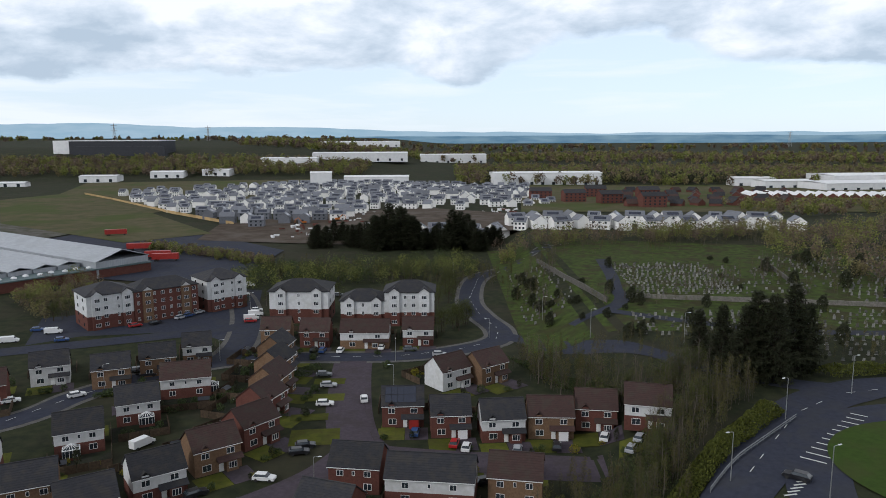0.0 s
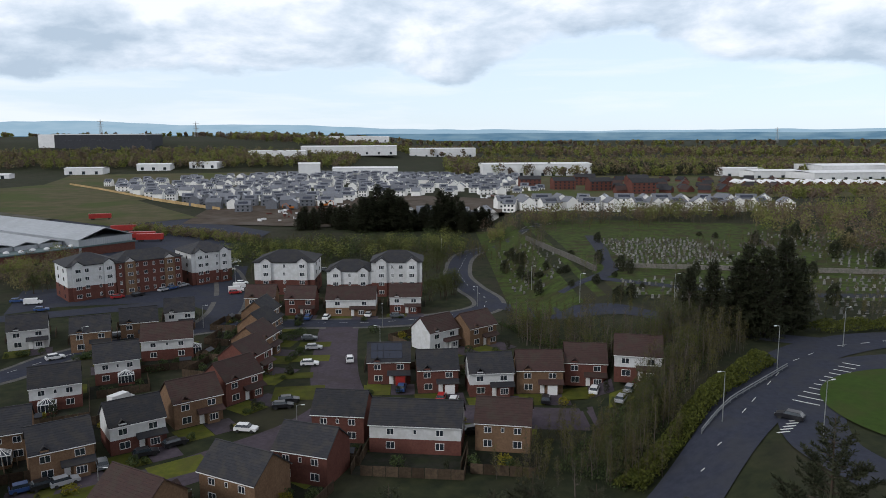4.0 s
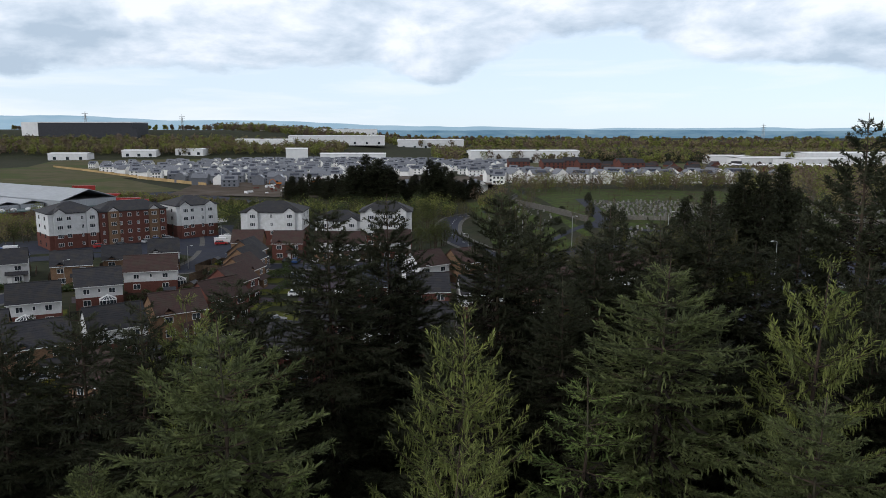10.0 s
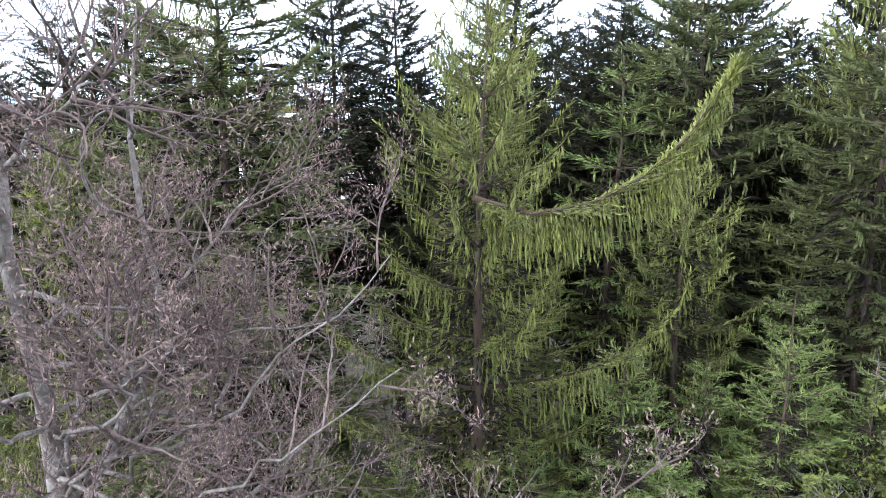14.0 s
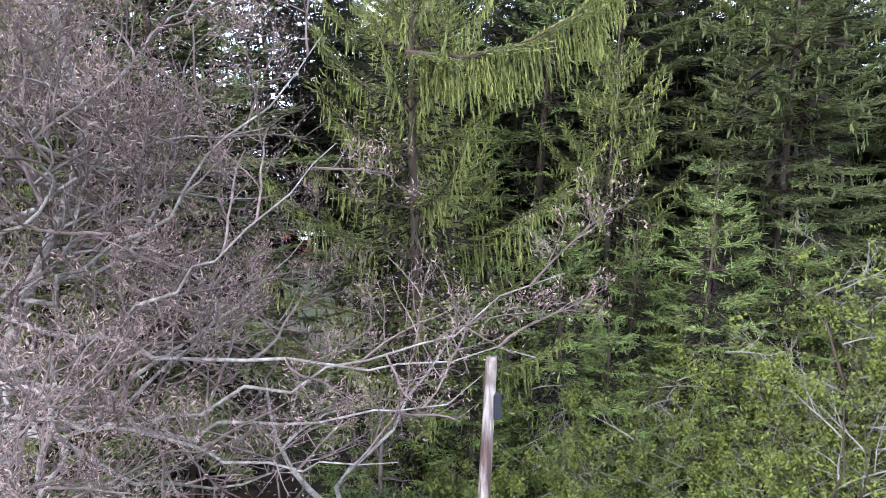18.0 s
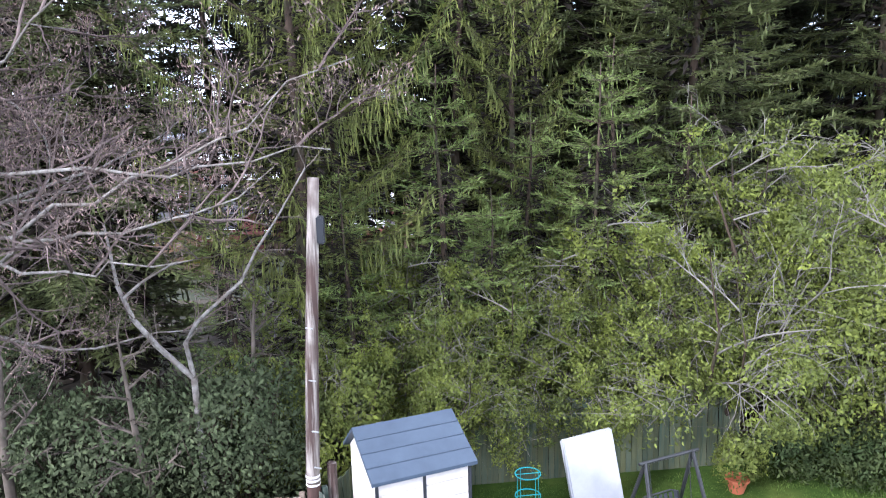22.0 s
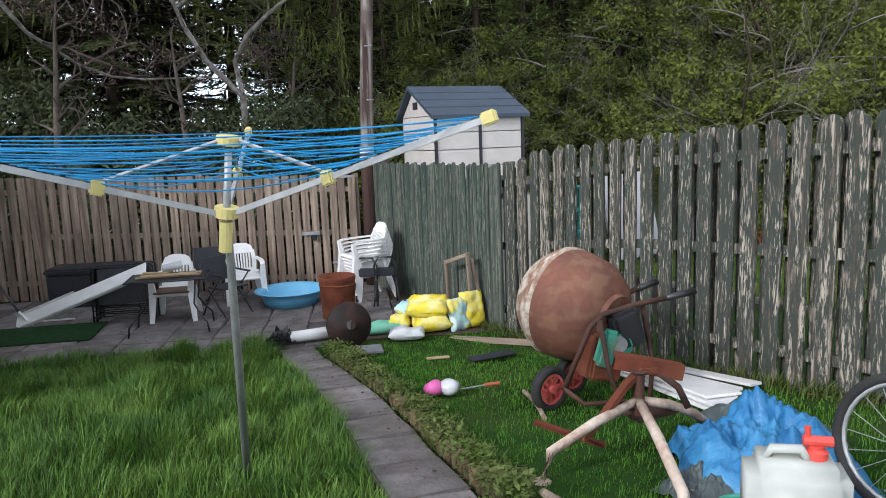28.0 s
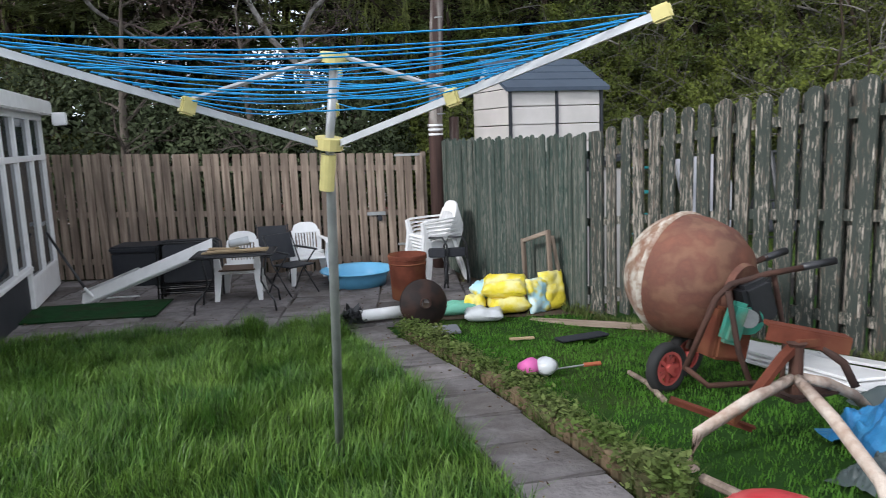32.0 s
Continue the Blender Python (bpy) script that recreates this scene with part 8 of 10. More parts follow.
M_TEAL = material("turquoise_wire", (0.03, 0.36, 0.36), (0.02, 0.28, 0.3), 9, 0.4)
ob = thing("plant_support", pose(4.95, 14.6, NZ(4.95, 14.6)), "turquoise wire plant support in a blue pot", "plant support")
part("pot", Mesh().lathe([(0.16, 0), (0.2, 0.3), (0.2, 0.34), (0.17, 0.34), (0.16, 0.28)], 20), CAR_PAINTS["blue"], ob)
for z in (0.42, 0.78, 1.22, 1.68):
    part("ring", Mesh().tube([(0.25 * math.cos(k * 0.3927), 0.25 * math.sin(k * 0.3927), z) for k in range(17)], 0.011, 5, False), M_TEAL, ob)
    part("cross_wire", Mesh().tube([(-0.25, 0, z), (0.25, 0, z)], 0.008, 4), M_TEAL, ob)
for k in range(4):
    w = k * 1.5708 + 0.4
    part("upright", Mesh().tube([(0.14 * math.cos(w), 0.14 * math.sin(w), 0.2), (0.25 * math.cos(w), 0.25 * math.sin(w), 0.5), (0.25 * math.cos(w), 0.25 * math.sin(w), 1.68)], 0.007, 4), M_TEAL, ob)

pn = thing("foam_board", pose(6.15, 15.35, NZ(6.4, 16) + 0.0, -14, -4, 13), "white board leaning on a fence", "panel")
part("board", Mesh().box((0.0, -0.08, 0.0), (1.2, 0.08, 1.85), bevel=0.03), material("grubby_white_foam", (0.52, 0.52, 0.54), (0.44, 0.44, 0.47), 3, 0.7, c=(0.38, 0.38, 0.4), cscale=1.2), pn)

M_BLK = material("black_painted_steel", (0.015, 0.016, 0.018), (0.025, 0.025, 0.028), 8, 0.4, spec=0.5)
sw = thing("garden_swing", pose(7.73, 14.42, NZ(8, 14.4), 0, 0, 17) @ Matrix.Diagonal((0.8, 0.82, 0.95, 1)), "black metal two-seat garden swing", "swing seat")
for s in (-0.85, 0.85):
    for dy in (-0.75, 0.75):
        part("leg", Mesh().tube([(s * 1.08, dy, 0), (s * 0.85, 0, 1.98)], 0.05, 8), M_BLK, sw)
    part("hanger", Mesh().tube([(s * 0.72, 0, 1.95), (s * 0.68, -0.2, 0.75)], 0.012, 5), M_BLK, sw)
    part("armrest", Mesh().tube([(s * 0.68, 0.22, 0.72), (s * 0.68, -0.32, 0.68), (s * 0.68, -0.32, 0.45)], 0.022, 6), M_BLK, sw)
    part("foot_bar", Mesh().tube([(s * 1.04, -0.62, 0.35), (s * 1.04, 0.62, 0.35)], 0.022, 6), M_BLK, sw)
part("top_bar", Mesh().tube([(-0.9, 0, 1.98), (0.9, 0, 1.98)], 0.04, 8), M_BLK, sw)
part("seat_frame", Mesh().tube([(-0.66, -0.32, 0.45), (0.66, -0.32, 0.45), (0.66, 0.2, 0.42), (-0.66, 0.2, 0.42), (-0.66, -0.32, 0.45)], 0.022, 6), M_BLK, sw)
part("back_frame", Mesh().tube([(-0.66, 0.2, 0.42), (-0.62, 0.36, 0.95), (-0.4, 0.38, 1.0), (0.4, 0.38, 1.0), (0.62, 0.36, 0.95), (0.66, 0.2, 0.42)], 0.022, 6), M_BLK, sw)
for k in range(7):
    y = -0.28 + k * 0.075
    part("seat_slat", Mesh().box((-0.64, y, 0.44), (0.64, y + 0.05, 0.455)), M_DARKG, sw)
for k in range(8):
    x = -0.55 + k * 0.157
    bs = Mesh()
    bs.v += [(x - 0.05, 0.22, 0.46), (x + 0.05, 0.22, 0.46), (x + 0.05, 0.36, 0.96), (x - 0.05, 0.36, 0.96), (x - 0.05, 0.235, 0.46), (x + 0.05, 0.235, 0.46), (x + 0.05, 0.375, 0.96), (x - 0.05, 0.375, 0.96)]
    bs.f += [(0, 1, 2, 3), (7, 6, 5, 4), (0, 4, 5, 1), (1, 5, 6, 2), (2, 6, 7, 3), (3, 7, 4, 0)]
    part("back_slat", bs, M_DARKG, sw)

M_TERRA = material("terracotta", (0.42, 0.12, 0.06), (0.33, 0.1, 0.05), 5, 0.8)
pt = thing("potted_shrub", pose(10.15, 16.2, NZ(10, 16.2)), "bright green shrub in a terracotta pot", "potted plant")
part("pot", Mesh().lathe([(0.15, 0), (0.24, 0.3), (0.27, 0.3), (0.27, 0.36), (0.22, 0.36), (0.21, 0.3)], 20), M_TERRA, pt)
part("foliage", bush_mesh(400, 0.62, 0.55, 1.15, 1500, 0.05), M_WILLOW, pt, at=pose(0, 0, 0.25))
for k in range(7):
    hd = thing("clipped_hedge", pose(11.6 + 0.9 * k, 16.6 - 0.45 * k, NZ(12, 15)), "clipped green and brown garden hedge", "hedge", "hedge beside the lawn")
    part("leaf_mass", bush_mesh(410 + k, 0.8, 0.75, 1.55, 2600, 0.05), M_HEDGE, hd)
sp = broadleaf("bare_shrub", pose(7.6, 9.2, NZ(8, 9)), "small bare shrub with pale twigs", 420, 1.5, 0.6, None, 0, 0, M_PALEBARK, (4, 3, 2), 0, 0, 0.2, "shrub", stems=3)


# rotary airer
M_YEL = material("aged_yellow_plastic", (0.62, 0.55, 0.22), (0.52, 0.45, 0.18), 8, 0.5)
M_CYAN = material("blue_line", (0.02, 0.27, 0.55), (0.02, 0.22, 0.48), 9, 0.45)
M_ALU = material("dull_aluminium", (0.48, 0.49, 0.5), (0.36, 0.37, 0.38), 7, 0.4, 0.6)
HUB, TOP = Vector((0.034, 4.225, 0.966)), Vector((0.082, 4.167, 1.322))
air = thing("rotary_airer", pose(0, 0, 0), "metal rotary clothes airer with blue lines", "clothes airer")
foot = Vector((-0.06, 4.75, ground_z(0, 4.75) - 0.1))
part("post", Mesh().tube([foot, HUB.lerp(foot, 0.3), HUB, TOP], [0.024, 0.023, 0.02, 0.018], 12), M_STEEL, air, smooth=True)
axis = (TOP - HUB).normalized()
for c, h, r in ((HUB, 0.05, 0.062), (HUB - axis * 0.13, 0.16, 0.034), (TOP, 0.04, 0.062)):
    part("hub", Mesh().tube([c - axis * h / 2, c + axis * h / 2], r, 14), M_YEL, air)
arms = []
for az in (-28.0, 92.0, 212.0):
    d = Vector((math.cos(radians(az)), math.sin(radians(az)), 0))
    a, b = HUB + d * 0.06, HUB + d * 1.40 + Vector((0, 0, 0.41))
    arms.append((a, b))
    m = Mesh()
    up = Vector((0, 0, 1))
    sd = d.cross(up)
    for p in (a, b):
        m.v += [tuple(p - sd * 0.01 - up * 0.015), tuple(p + sd * 0.01 - up * 0.015), tuple(p + sd * 0.01 + up * 0.015), tuple(p - sd * 0.01 + up * 0.015)]
    m.f += [(0, 1, 5, 4), (1, 2, 6, 5), (2, 3, 7, 6), (3, 0, 4, 7), (3, 2, 1, 0), (4, 5, 6, 7)]
    arm = part("arm", m, M_ALU, air)
    part("end_cap", Mesh().box((-0.035, -0.022, -0.03), (0.035, 0.022, 0.03), pose(*b, 0, -17, az), bevel=0.008), M_YEL, arm)
    j = a.lerp(b, 0.40)
    part("joint", Mesh().box((-0.03, -0.025, -0.035), (0.03, 0.025, 0.035), pose(*j, 0, -17, az), bevel=0.008), M_YEL, arm)
    part("brace", Mesh().tube([TOP + d * 0.05, j + Vector((0, 0, 0.02))], 0.011, 6), M_ALU, air)
random.seed(33)
for k in range(11):
    f = 0.42 + k * 0.052
    for i in range(3):
        p, q = arms[i][0].lerp(arms[i][1], f), arms[(i + 1) % 3][0].lerp(arms[(i + 1) % 3][1], f + 0.02)
        sag = rnd(0.0, 0.05) + (0.03 if k % 3 == 0 else 0)
        part("line", Mesh().tube([p.lerp(q, s / 8) + Vector((0, 0, 0.022 - sag * 4 * (s / 8) * (1 - s / 8))) for s in range(9)], 0.0032, 4, False), M_CYAN, air)


# white plastic chairs
def band(pts, wide, thick, side=(1, 0, 0)):
    """A moulded strip of rectangular section along a line."""
    m, n = Mesh(), len(pts)
    sv = Vector(side)
    wide = wide if isinstance(wide, (list, tuple)) else [wide] * n
    pts = [Vector(p) for p in pts]
    for i, p in enumerate(pts):
        tg = (pts[min(n - 1, i + 1)] - pts[max(0, i - 1)]).normalized()
        nv = sv.cross(tg).normalized() * thick
        m.v += [tuple(p + sv * (a * wide[i]) + nv * b) for a, b in ((-1, -1), (1, -1), (1, 1), (-1, 1))]
    for i in range(n - 1):
        m.f += [(4 * i + a, 4 * i + (a + 1) % 4, 4 * i + 4 + (a + 1) % 4, 4 * i + 4 + a) for a in range(4)]
    m.f += [(3, 2, 1, 0), tuple(4 * (n - 1) + a for a in range(4))]
    return m


def chair_parts(t):
    part("seat", band([(0, -0.28, 0.40), (0, -0.25, 0.425), (0, 0.0, 0.408), (0, 0.22, 0.415)], [0.22, 0.24, 0.235, 0.2], 0.012), M_WHITE, t)
    part("back_panel", band([(0, 0.325, 0.75), (0, 0.355, 0.82), (0, 0.372, 0.87), (0, 0.38, 0.9), (0, 0.384, 0.915)], [0.205, 0.2, 0.175, 0.12, 0.06], 0.012), M_WHITE, t)
    part("back_panel", band([(0, 0.2, 0.4), (0, 0.225, 0.47), (0, 0.238, 0.51)], [0.19, 0.2, 0.205], 0.012), M_WHITE, t)
    for i in range(7):
        x = -0.126 + i * 0.042
        part("back_slat", band([(x, 0.236, 0.505), (x * 1.06, 0.28, 0.63), (x * 1.1, 0.328, 0.76)], 0.0125, 0.008), M_WHITE, t)
    for s in (-1, 1):
        part("stile", band([(s * 0.195, 0.222, 0.45), (s * 0.21, 0.278, 0.62), (s * 0.195, 0.345, 0.79)], [0.03, 0.036, 0.03], 0.014), M_WHITE, t)
        part("front_leg", band([(s * 0.278, -0.27, 0.64), (s * 0.268, -0.25, 0.44), (s * 0.285, -0.28, 0.2), (s * 0.3, -0.31, 0.0)], [0.036, 0.052, 0.04, 0.03], 0.022), M_WHITE, t)
        part("back_leg", band([(s * 0.215, 0.21, 0.46), (s * 0.25, 0.28, 0.22), (s * 0.28, 0.36, 0.0)], [0.05, 0.045, 0.03], 0.024), M_WHITE, t)
        part("armrest", band([(s * 0.278, -0.285, 0.63), (s * 0.285, -0.2, 0.655), (s * 0.285, 0.05, 0.665), (s * 0.23, 0.3, 0.675)], [0.03, 0.038, 0.036, 0.03], 0.011), M_WHITE, t)
        part("side_apron", band([(s * 0.25, -0.25, 0.4), (s * 0.23, 0.2, 0.4)], 0.03, 0.008, (0, 0, 1)), M_WHITE, t)


def white_chair(m, label="white moulded plastic garden chair"):
    t = thing("plastic_chair", m, label, "chair", "white garden chairs")
    chair_parts(t)
    return t


ch = white_chair(on(-1.18, 12.55, 0.05, 14))
copy_thing(ch, on(-2.03, 11.5, 0.05, 3))
for k in range(6):
    s = copy_thing(ch, pose(0.84, 12.2, ground_z(0.84, 12.2) + 0.06 + 0.058 * k, 0, 0, -66) @ pose(0, -0.018 * k, 0))
    tagged(s, "white plastic chair nested in a stack", "chair", "stacked white chairs")


def bent(t, name, pts, r, mat=None, seg=7):
    return part(name, Mesh().tube(pts, r, seg), mat or M_BLK, t, smooth=True)


tb = thing("metal_table", on(-1.92, 10.74, 0.05, 5), "black metal garden table strewn with timber offcuts", "table")
part("top", Mesh().box((-0.5, -0.3, 0.74), (0.5, 0.3, 0.765), bevel=0.01), M_DARKG, tb)
bent(tb, "rim", [(-0.52, -0.32, 0.75), (0.52, -0.32, 0.75), (0.52, 0.32, 0.75), (-0.52, 0.32, 0.75), (-0.52, -0.32, 0.75)], 0.014)
for s in (-1, 1):
    bent(tb, "leg", [(s * 0.38, -0.28, 0.74), (s * 0.34, -0.24, 0.4), (s * 0.42, -0.3, 0.25), (s * 0.5, -0.34, 0.16), (s * 0.52, -0.34, 0.0)], 0.014)
    bent(tb, "leg", [(s * 0.38, 0.28, 0.74), (s * 0.34, 0.24, 0.4), (s * 0.42, 0.3, 0.25), (s * 0.5, 0.34, 0.16), (s * 0.52, 0.34, 0.0)], 0.014)
M_CSACK = material("clear_crumpled_plastic", (0.5, 0.52, 0.53), (0.36, 0.38, 0.4), 6, 0.3, spec=0.5)
M_TIMBER = material("raw_timber", (0.42, 0.32, 0.2), (0.32, 0.24, 0.15), 4, 0.85, rand=0.2, stretch=(0.6, 6, 6))
wbd = thing("brown_board", on(-2.03, 11.42, 0.49, 3), "brown wooden board laid on a plastic chair", "board")
part("board", Mesh().box((-0.25, -0.24, 0), (0.25, 0.2, 0.02), bevel=0.004), material("brown_stained_board", (0.13, 0.085, 0.06), (0.08, 0.055, 0.04), 9, 0.8, stretch=(0.5, 6, 6)), wbd)
for k, (x, y, dz, L, w, a, rx) in enumerate(((-0.05, -0.1, 0, 0.7, 0.04, 3, 0), (0.12, 0.02, 0, 0.62, 0.05, -7, 0), (-0.16, 0.06, 0.024, 0.42, 0.03, 24, 0), (0.1, -0.14, 0.024, 0.62, 0.03, 2, 4), (-0.15, -0.06, 0.046, 0.36, 0.035, -16, 0), (-0.2, -0.12, 0.024, 0.3, 0.03, 38, 0), (0.3, -0.02, 0.026, 0.3, 0.02, 10, 0))):
    o = thing("timber_offcut", on(-1.92 + x, 10.74 + y, 0.05 + 0.767 + dz, a), "pale sawn timber offcut on a table", "timber", "timber offcuts")
    part("batten", Mesh().box((-L / 2, -w, 0), (L / 2, w, 0.022), pose(0, 0, 0, rx), bevel=0.003), M_TIMBER, o)
o = thing("plastic_tub", on(-1.86, 10.74, 0.05 + 0.865, 20), "grey-white plastic tub lying on timber", "tub")
part("body", Mesh().lathe([(0.001, -0.13), (0.045, -0.13), (0.05, -0.12), (0.058, 0.12), (0.062, 0.13), (0.054, 0.13), (0.046, -0.1)], 16, pose(0, 0, 0.03, 0, 84, 0)), M_CSACK, o, smooth=True)


def folding_chair(m, label):
    t = thing("folding_chair", m, label, "chair", "dark folding chairs")
    part("seat", Mesh().box((-0.23, -0.22, 0.42), (0.23, 0.2, 0.44), bevel=0.008), M_DARKG, t)
    bk = Mesh()
    bk.v += [(-0.23, 0.2, 0.5), (0.23, 0.2, 0.5), (0.23, 0.31, 0.86), (-0.23, 0.31, 0.86), (-0.23, 0.215, 0.5), (0.23, 0.215, 0.5), (0.23, 0.325, 0.86), (-0.23, 0.325, 0.86)]
    bk.f += [(0, 1, 2, 3), (7, 6, 5, 4), (0, 4, 5, 1), (1, 5, 6, 2), (2, 6, 7, 3), (3, 7, 4, 0)]
    part("backrest", bk, M_DARKG, t)
    for s in (-1, 1):
        bent(t, "leg", [(s * 0.25, 0.325, 0.88), (s * 0.25, 0.15, 0.45), (s * 0.25, -0.25, 0.0)], 0.012)
        bent(t, "leg", [(s * 0.25, -0.22, 0.64), (s * 0.25, 0.1, 0.3), (s * 0.25, 0.28, 0.0)], 0.012)
        bent(t, "armrest", [(s * 0.26, 0.26, 0.66), (s * 0.26, -0.24, 0.64)], 0.016)
    return t


fc = folding_chair(on(-1.3, 11.6, 0.05, 48), "dark grey folding garden chair")
f2 = copy_thing(fc, on(-1.78, 12.75, 0.05, 8))
tagged(f2, "dark folding chair pushed against a fence")
for x, a in ((0.8, -14), (1.1, 4)):
    b = thing("black_chair_frame", on(x, 11.75, 0.04, a), "black tubular chair frame beside a fence", "chair frame", "black chair frames")
    bent(b, "loop", [(-0.17, 0, 0), (-0.17, 0.02, 0.6), (-0.1, 0.03, 0.72), (0.1, 0.03, 0.72), (0.17, 0.02, 0.6), (0.17, 0, 0)], 0.016)
    part("pad", Mesh().box((-0.15, 0.0, 0.42), (0.15, 0.05, 0.56), bevel=0.015), M_DARKG, b)
    bent(b, "leg", [(-0.17, 0.02, 0.4), (-0.17, -0.3, 0)], 0.014)
    bent(b, "leg", [(0.17, 0.02, 0.4), (0.17, -0.3, 0)], 0.014)
cs = thing("storage_chest", on(-3.75, 13.1, 0.05), "black plastic storage chest against a fence", "storage chest")
part("body", Mesh().box((-0.6, -0.3, 0), (0.6, 0.3, 0.55), bevel=0.02), M_DARKG, cs)
part("lid", Mesh().box((-0.63, -0.33, 0.56), (0.63, 0.33, 0.66), bevel=0.03), M_DARKG, cs)
sl = thing("white_ramp_board", pose(-4.36, 11.66, -1.215, 0, -20.5, -16) @ pose(0, 0, 0, 52), "long white moulded board propped on a table", "board")
part("deck", Mesh().box((0, -0.1, 0), (2.3, 0.1, 0.02), bevel=0.006), M_WHITE, sl)
part("lip", Mesh().box((0, -0.115, -0.04), (2.3, -0.1, 0.025), bevel=0.006), M_WHITE, sl)
part("lip", Mesh().box((0, 0.1, -0.04), (1.05, 0.115, 0.05), bevel=0.006), M_WHITE, sl)
for k in range(5):
    fd = thing("folded_chair", on(-2.78 + 0.015 * (k % 2), 11.45 + 0.075 * k, 0.06, 4 - 2 * (k % 3)) @ pose(0, 0, 0.02 * (k % 2), -7), "black folded chair standing in a row", "chair", "folded black chairs")
    bent(fd, "frame", [(-0.42, 0, 0.0), (-0.42, 0, 0.78), (-0.36, 0, 0.82), (0.36, 0, 0.82), (0.42, 0, 0.78), (0.42, 0, 0.0)], 0.013)
    bent(fd, "leg", [(-0.38, 0.03, 0.02), (-0.38, 0.03, 0.5), (0.38, 0.03, 0.5), (0.38, 0.03, 0.02)], 0.011)
    bent(fd, "stretcher", [(-0.42, 0, 0.1), (0.42, 0, 0.1)], 0.01)
    bent(fd, "stretcher", [(-0.42, 0, 0.19), (0.42, 0, 0.19)], 0.01)
    part("sling", Mesh().box((-0.33, -0.012, 0.27), (0.37, 0.0, 0.79), bevel=0.005), M_DARKG, fd)
ws = thing("white_strip", on(-3.86, 11.85, 0.06, 4), "thin white plastic strip on paving", "strip")
part("strip", Mesh().box((-0.24, -0.015, 0), (0.24, 0.015, 0.02), bevel=0.004), M_WHITE, ws)
mt = thing("green_mat", on(-3.95, 10.85, 0.065, 4), "green artificial grass mat on paving", "mat")
M_MAT = material("green_mat_pile", (0.02, 0.06, 0.022), (0.012, 0.038, 0.014), 12, 0.95, bump=0.8, bscale=60, c=(0.03, 0.03, 0.02), cscale=3)
part("turf", Mesh().box((-1.0, -0.5, 0), (1.0, 0.5, 0.02), bevel=0.008), M_MAT, mt)
ps = thing("parasol_pole", on(-4.1, 11.55, 0.05), "dark leaning parasol pole with white tip", "pole")
bent(ps, "shaft", [(-0.2, 0.07, 0.22), (-0.85, 0.5, 1.0)], 0.02)
bent(ps, "tip", [(0.0, 0.0, 0.02), (-0.2, 0.07, 0.22)], 0.02, M_WHITE)
pl_ = thing("paddling_pool", on(-0.4, 12.1, 0.05), "pale blue moulded plastic paddling pool", "paddling pool")
M_POOL = material("pale_blue_plastic", (0.16, 0.45, 0.68), (0.13, 0.38, 0.6), 4, 0.4, spec=0.5)
part("shell", Mesh().lathe([(0.40, 0.0), (0.42, 0.0), (0.455, 0.13), (0.48, 0.2), (0.53, 0.225), (0.565, 0.235), (0.57, 0.228), (0.575, 0.235), (0.565, 0.247), (0.53, 0.238), (0.47, 0.215), (0.44, 0.1), (0.4, 0.03), (0.1, 0.025), (0.001, 0.025)], 40, open_ends=True), M_POOL, pl_, smooth=True)
M_RUST = material("flaking_rust", (0.16, 0.052, 0.032), (0.09, 0.032, 0.022), 5, 0.85, 0.2, bump=0.6, c=(0.28, 0.12, 0.06), cscale=2.5)
M_RUSTD = material("dark_rust", (0.075, 0.04, 0.03), (0.04, 0.026, 0.022), 6, 0.8, 0.3, bump=0.5, c=(0.13, 0.06, 0.04), cscale=3)
br = thing("rusty_bin", on(0.37, 10.85, 0.05), "rusty red metal incinerator bin", "metal bin")
part("drum", Mesh().lathe([(0.22, 0), (0.23, 0.02), (0.255, 0.52), (0.262, 0.56), (0.27, 0.6), (0.262, 0.62), (0.25, 0.62), (0.215, 0.02), (0.001, 0.02)], 30), M_RUST, br, smooth=True)
for z in (0.5, 0.56):
    part("hoop", Mesh().lathe([(0.256, z - 0.012), (0.266, z), (0.258, z + 0.012)], 30, open_ends=True), M_RUST, br)
M_LID = material("sooty_rust", (0.014, 0.011, 0.011), (0.028, 0.018, 0.015), 5, 0.6, 0.3, bump=0.5, c=(0.055, 0.026, 0.018), cscale=4, camount=0.6)
ds = thing("bin_lid", pose(0.53, 9.3, ground_z(0.5, 9.3) + 0.3, 78, 0, 12), "dark rusty cone-shaped bin lid on edge", "lid")
part("cone", Mesh().lathe([(0.06, 0.09), (0.08, 0.085), (0.27, 0.015), (0.285, 0.0), (0.28, -0.01), (0.075, 0.07), (0.055, 0.08)], 32, open_ends=True), M_LID, ds, smooth=True)
part("chimney", Mesh().lathe([(0.062, 0.06), (0.062, 0.14), (0.055, 0.14), (0.055, 0.06)], 20, open_ends=True), M_RUSTD, ds)
M_YSACK = material("yellow_sack_plastic", (0.72, 0.6, 0.03), (0.62, 0.5, 0.04), 3, 0.4, bump=0.5, bscale=16, spec=0.5, c=(0.72, 0.7, 0.4), cscale=4.5, camount=0.6)
M_BYSACK = material("blue_yellow_sack_plastic", (0.36, 0.6, 0.68), (0.66, 0.56, 0.05), 2.6, 0.4, spec=0.5, edge=(0.47, 0.53), detail=3, c=(0.75, 0.72, 0.6), cscale=5, camount=0.4)
M_GSACK = material("pale_green_sack", (0.22, 0.55, 0.4), (0.16, 0.45, 0.33), 3, 0.45)


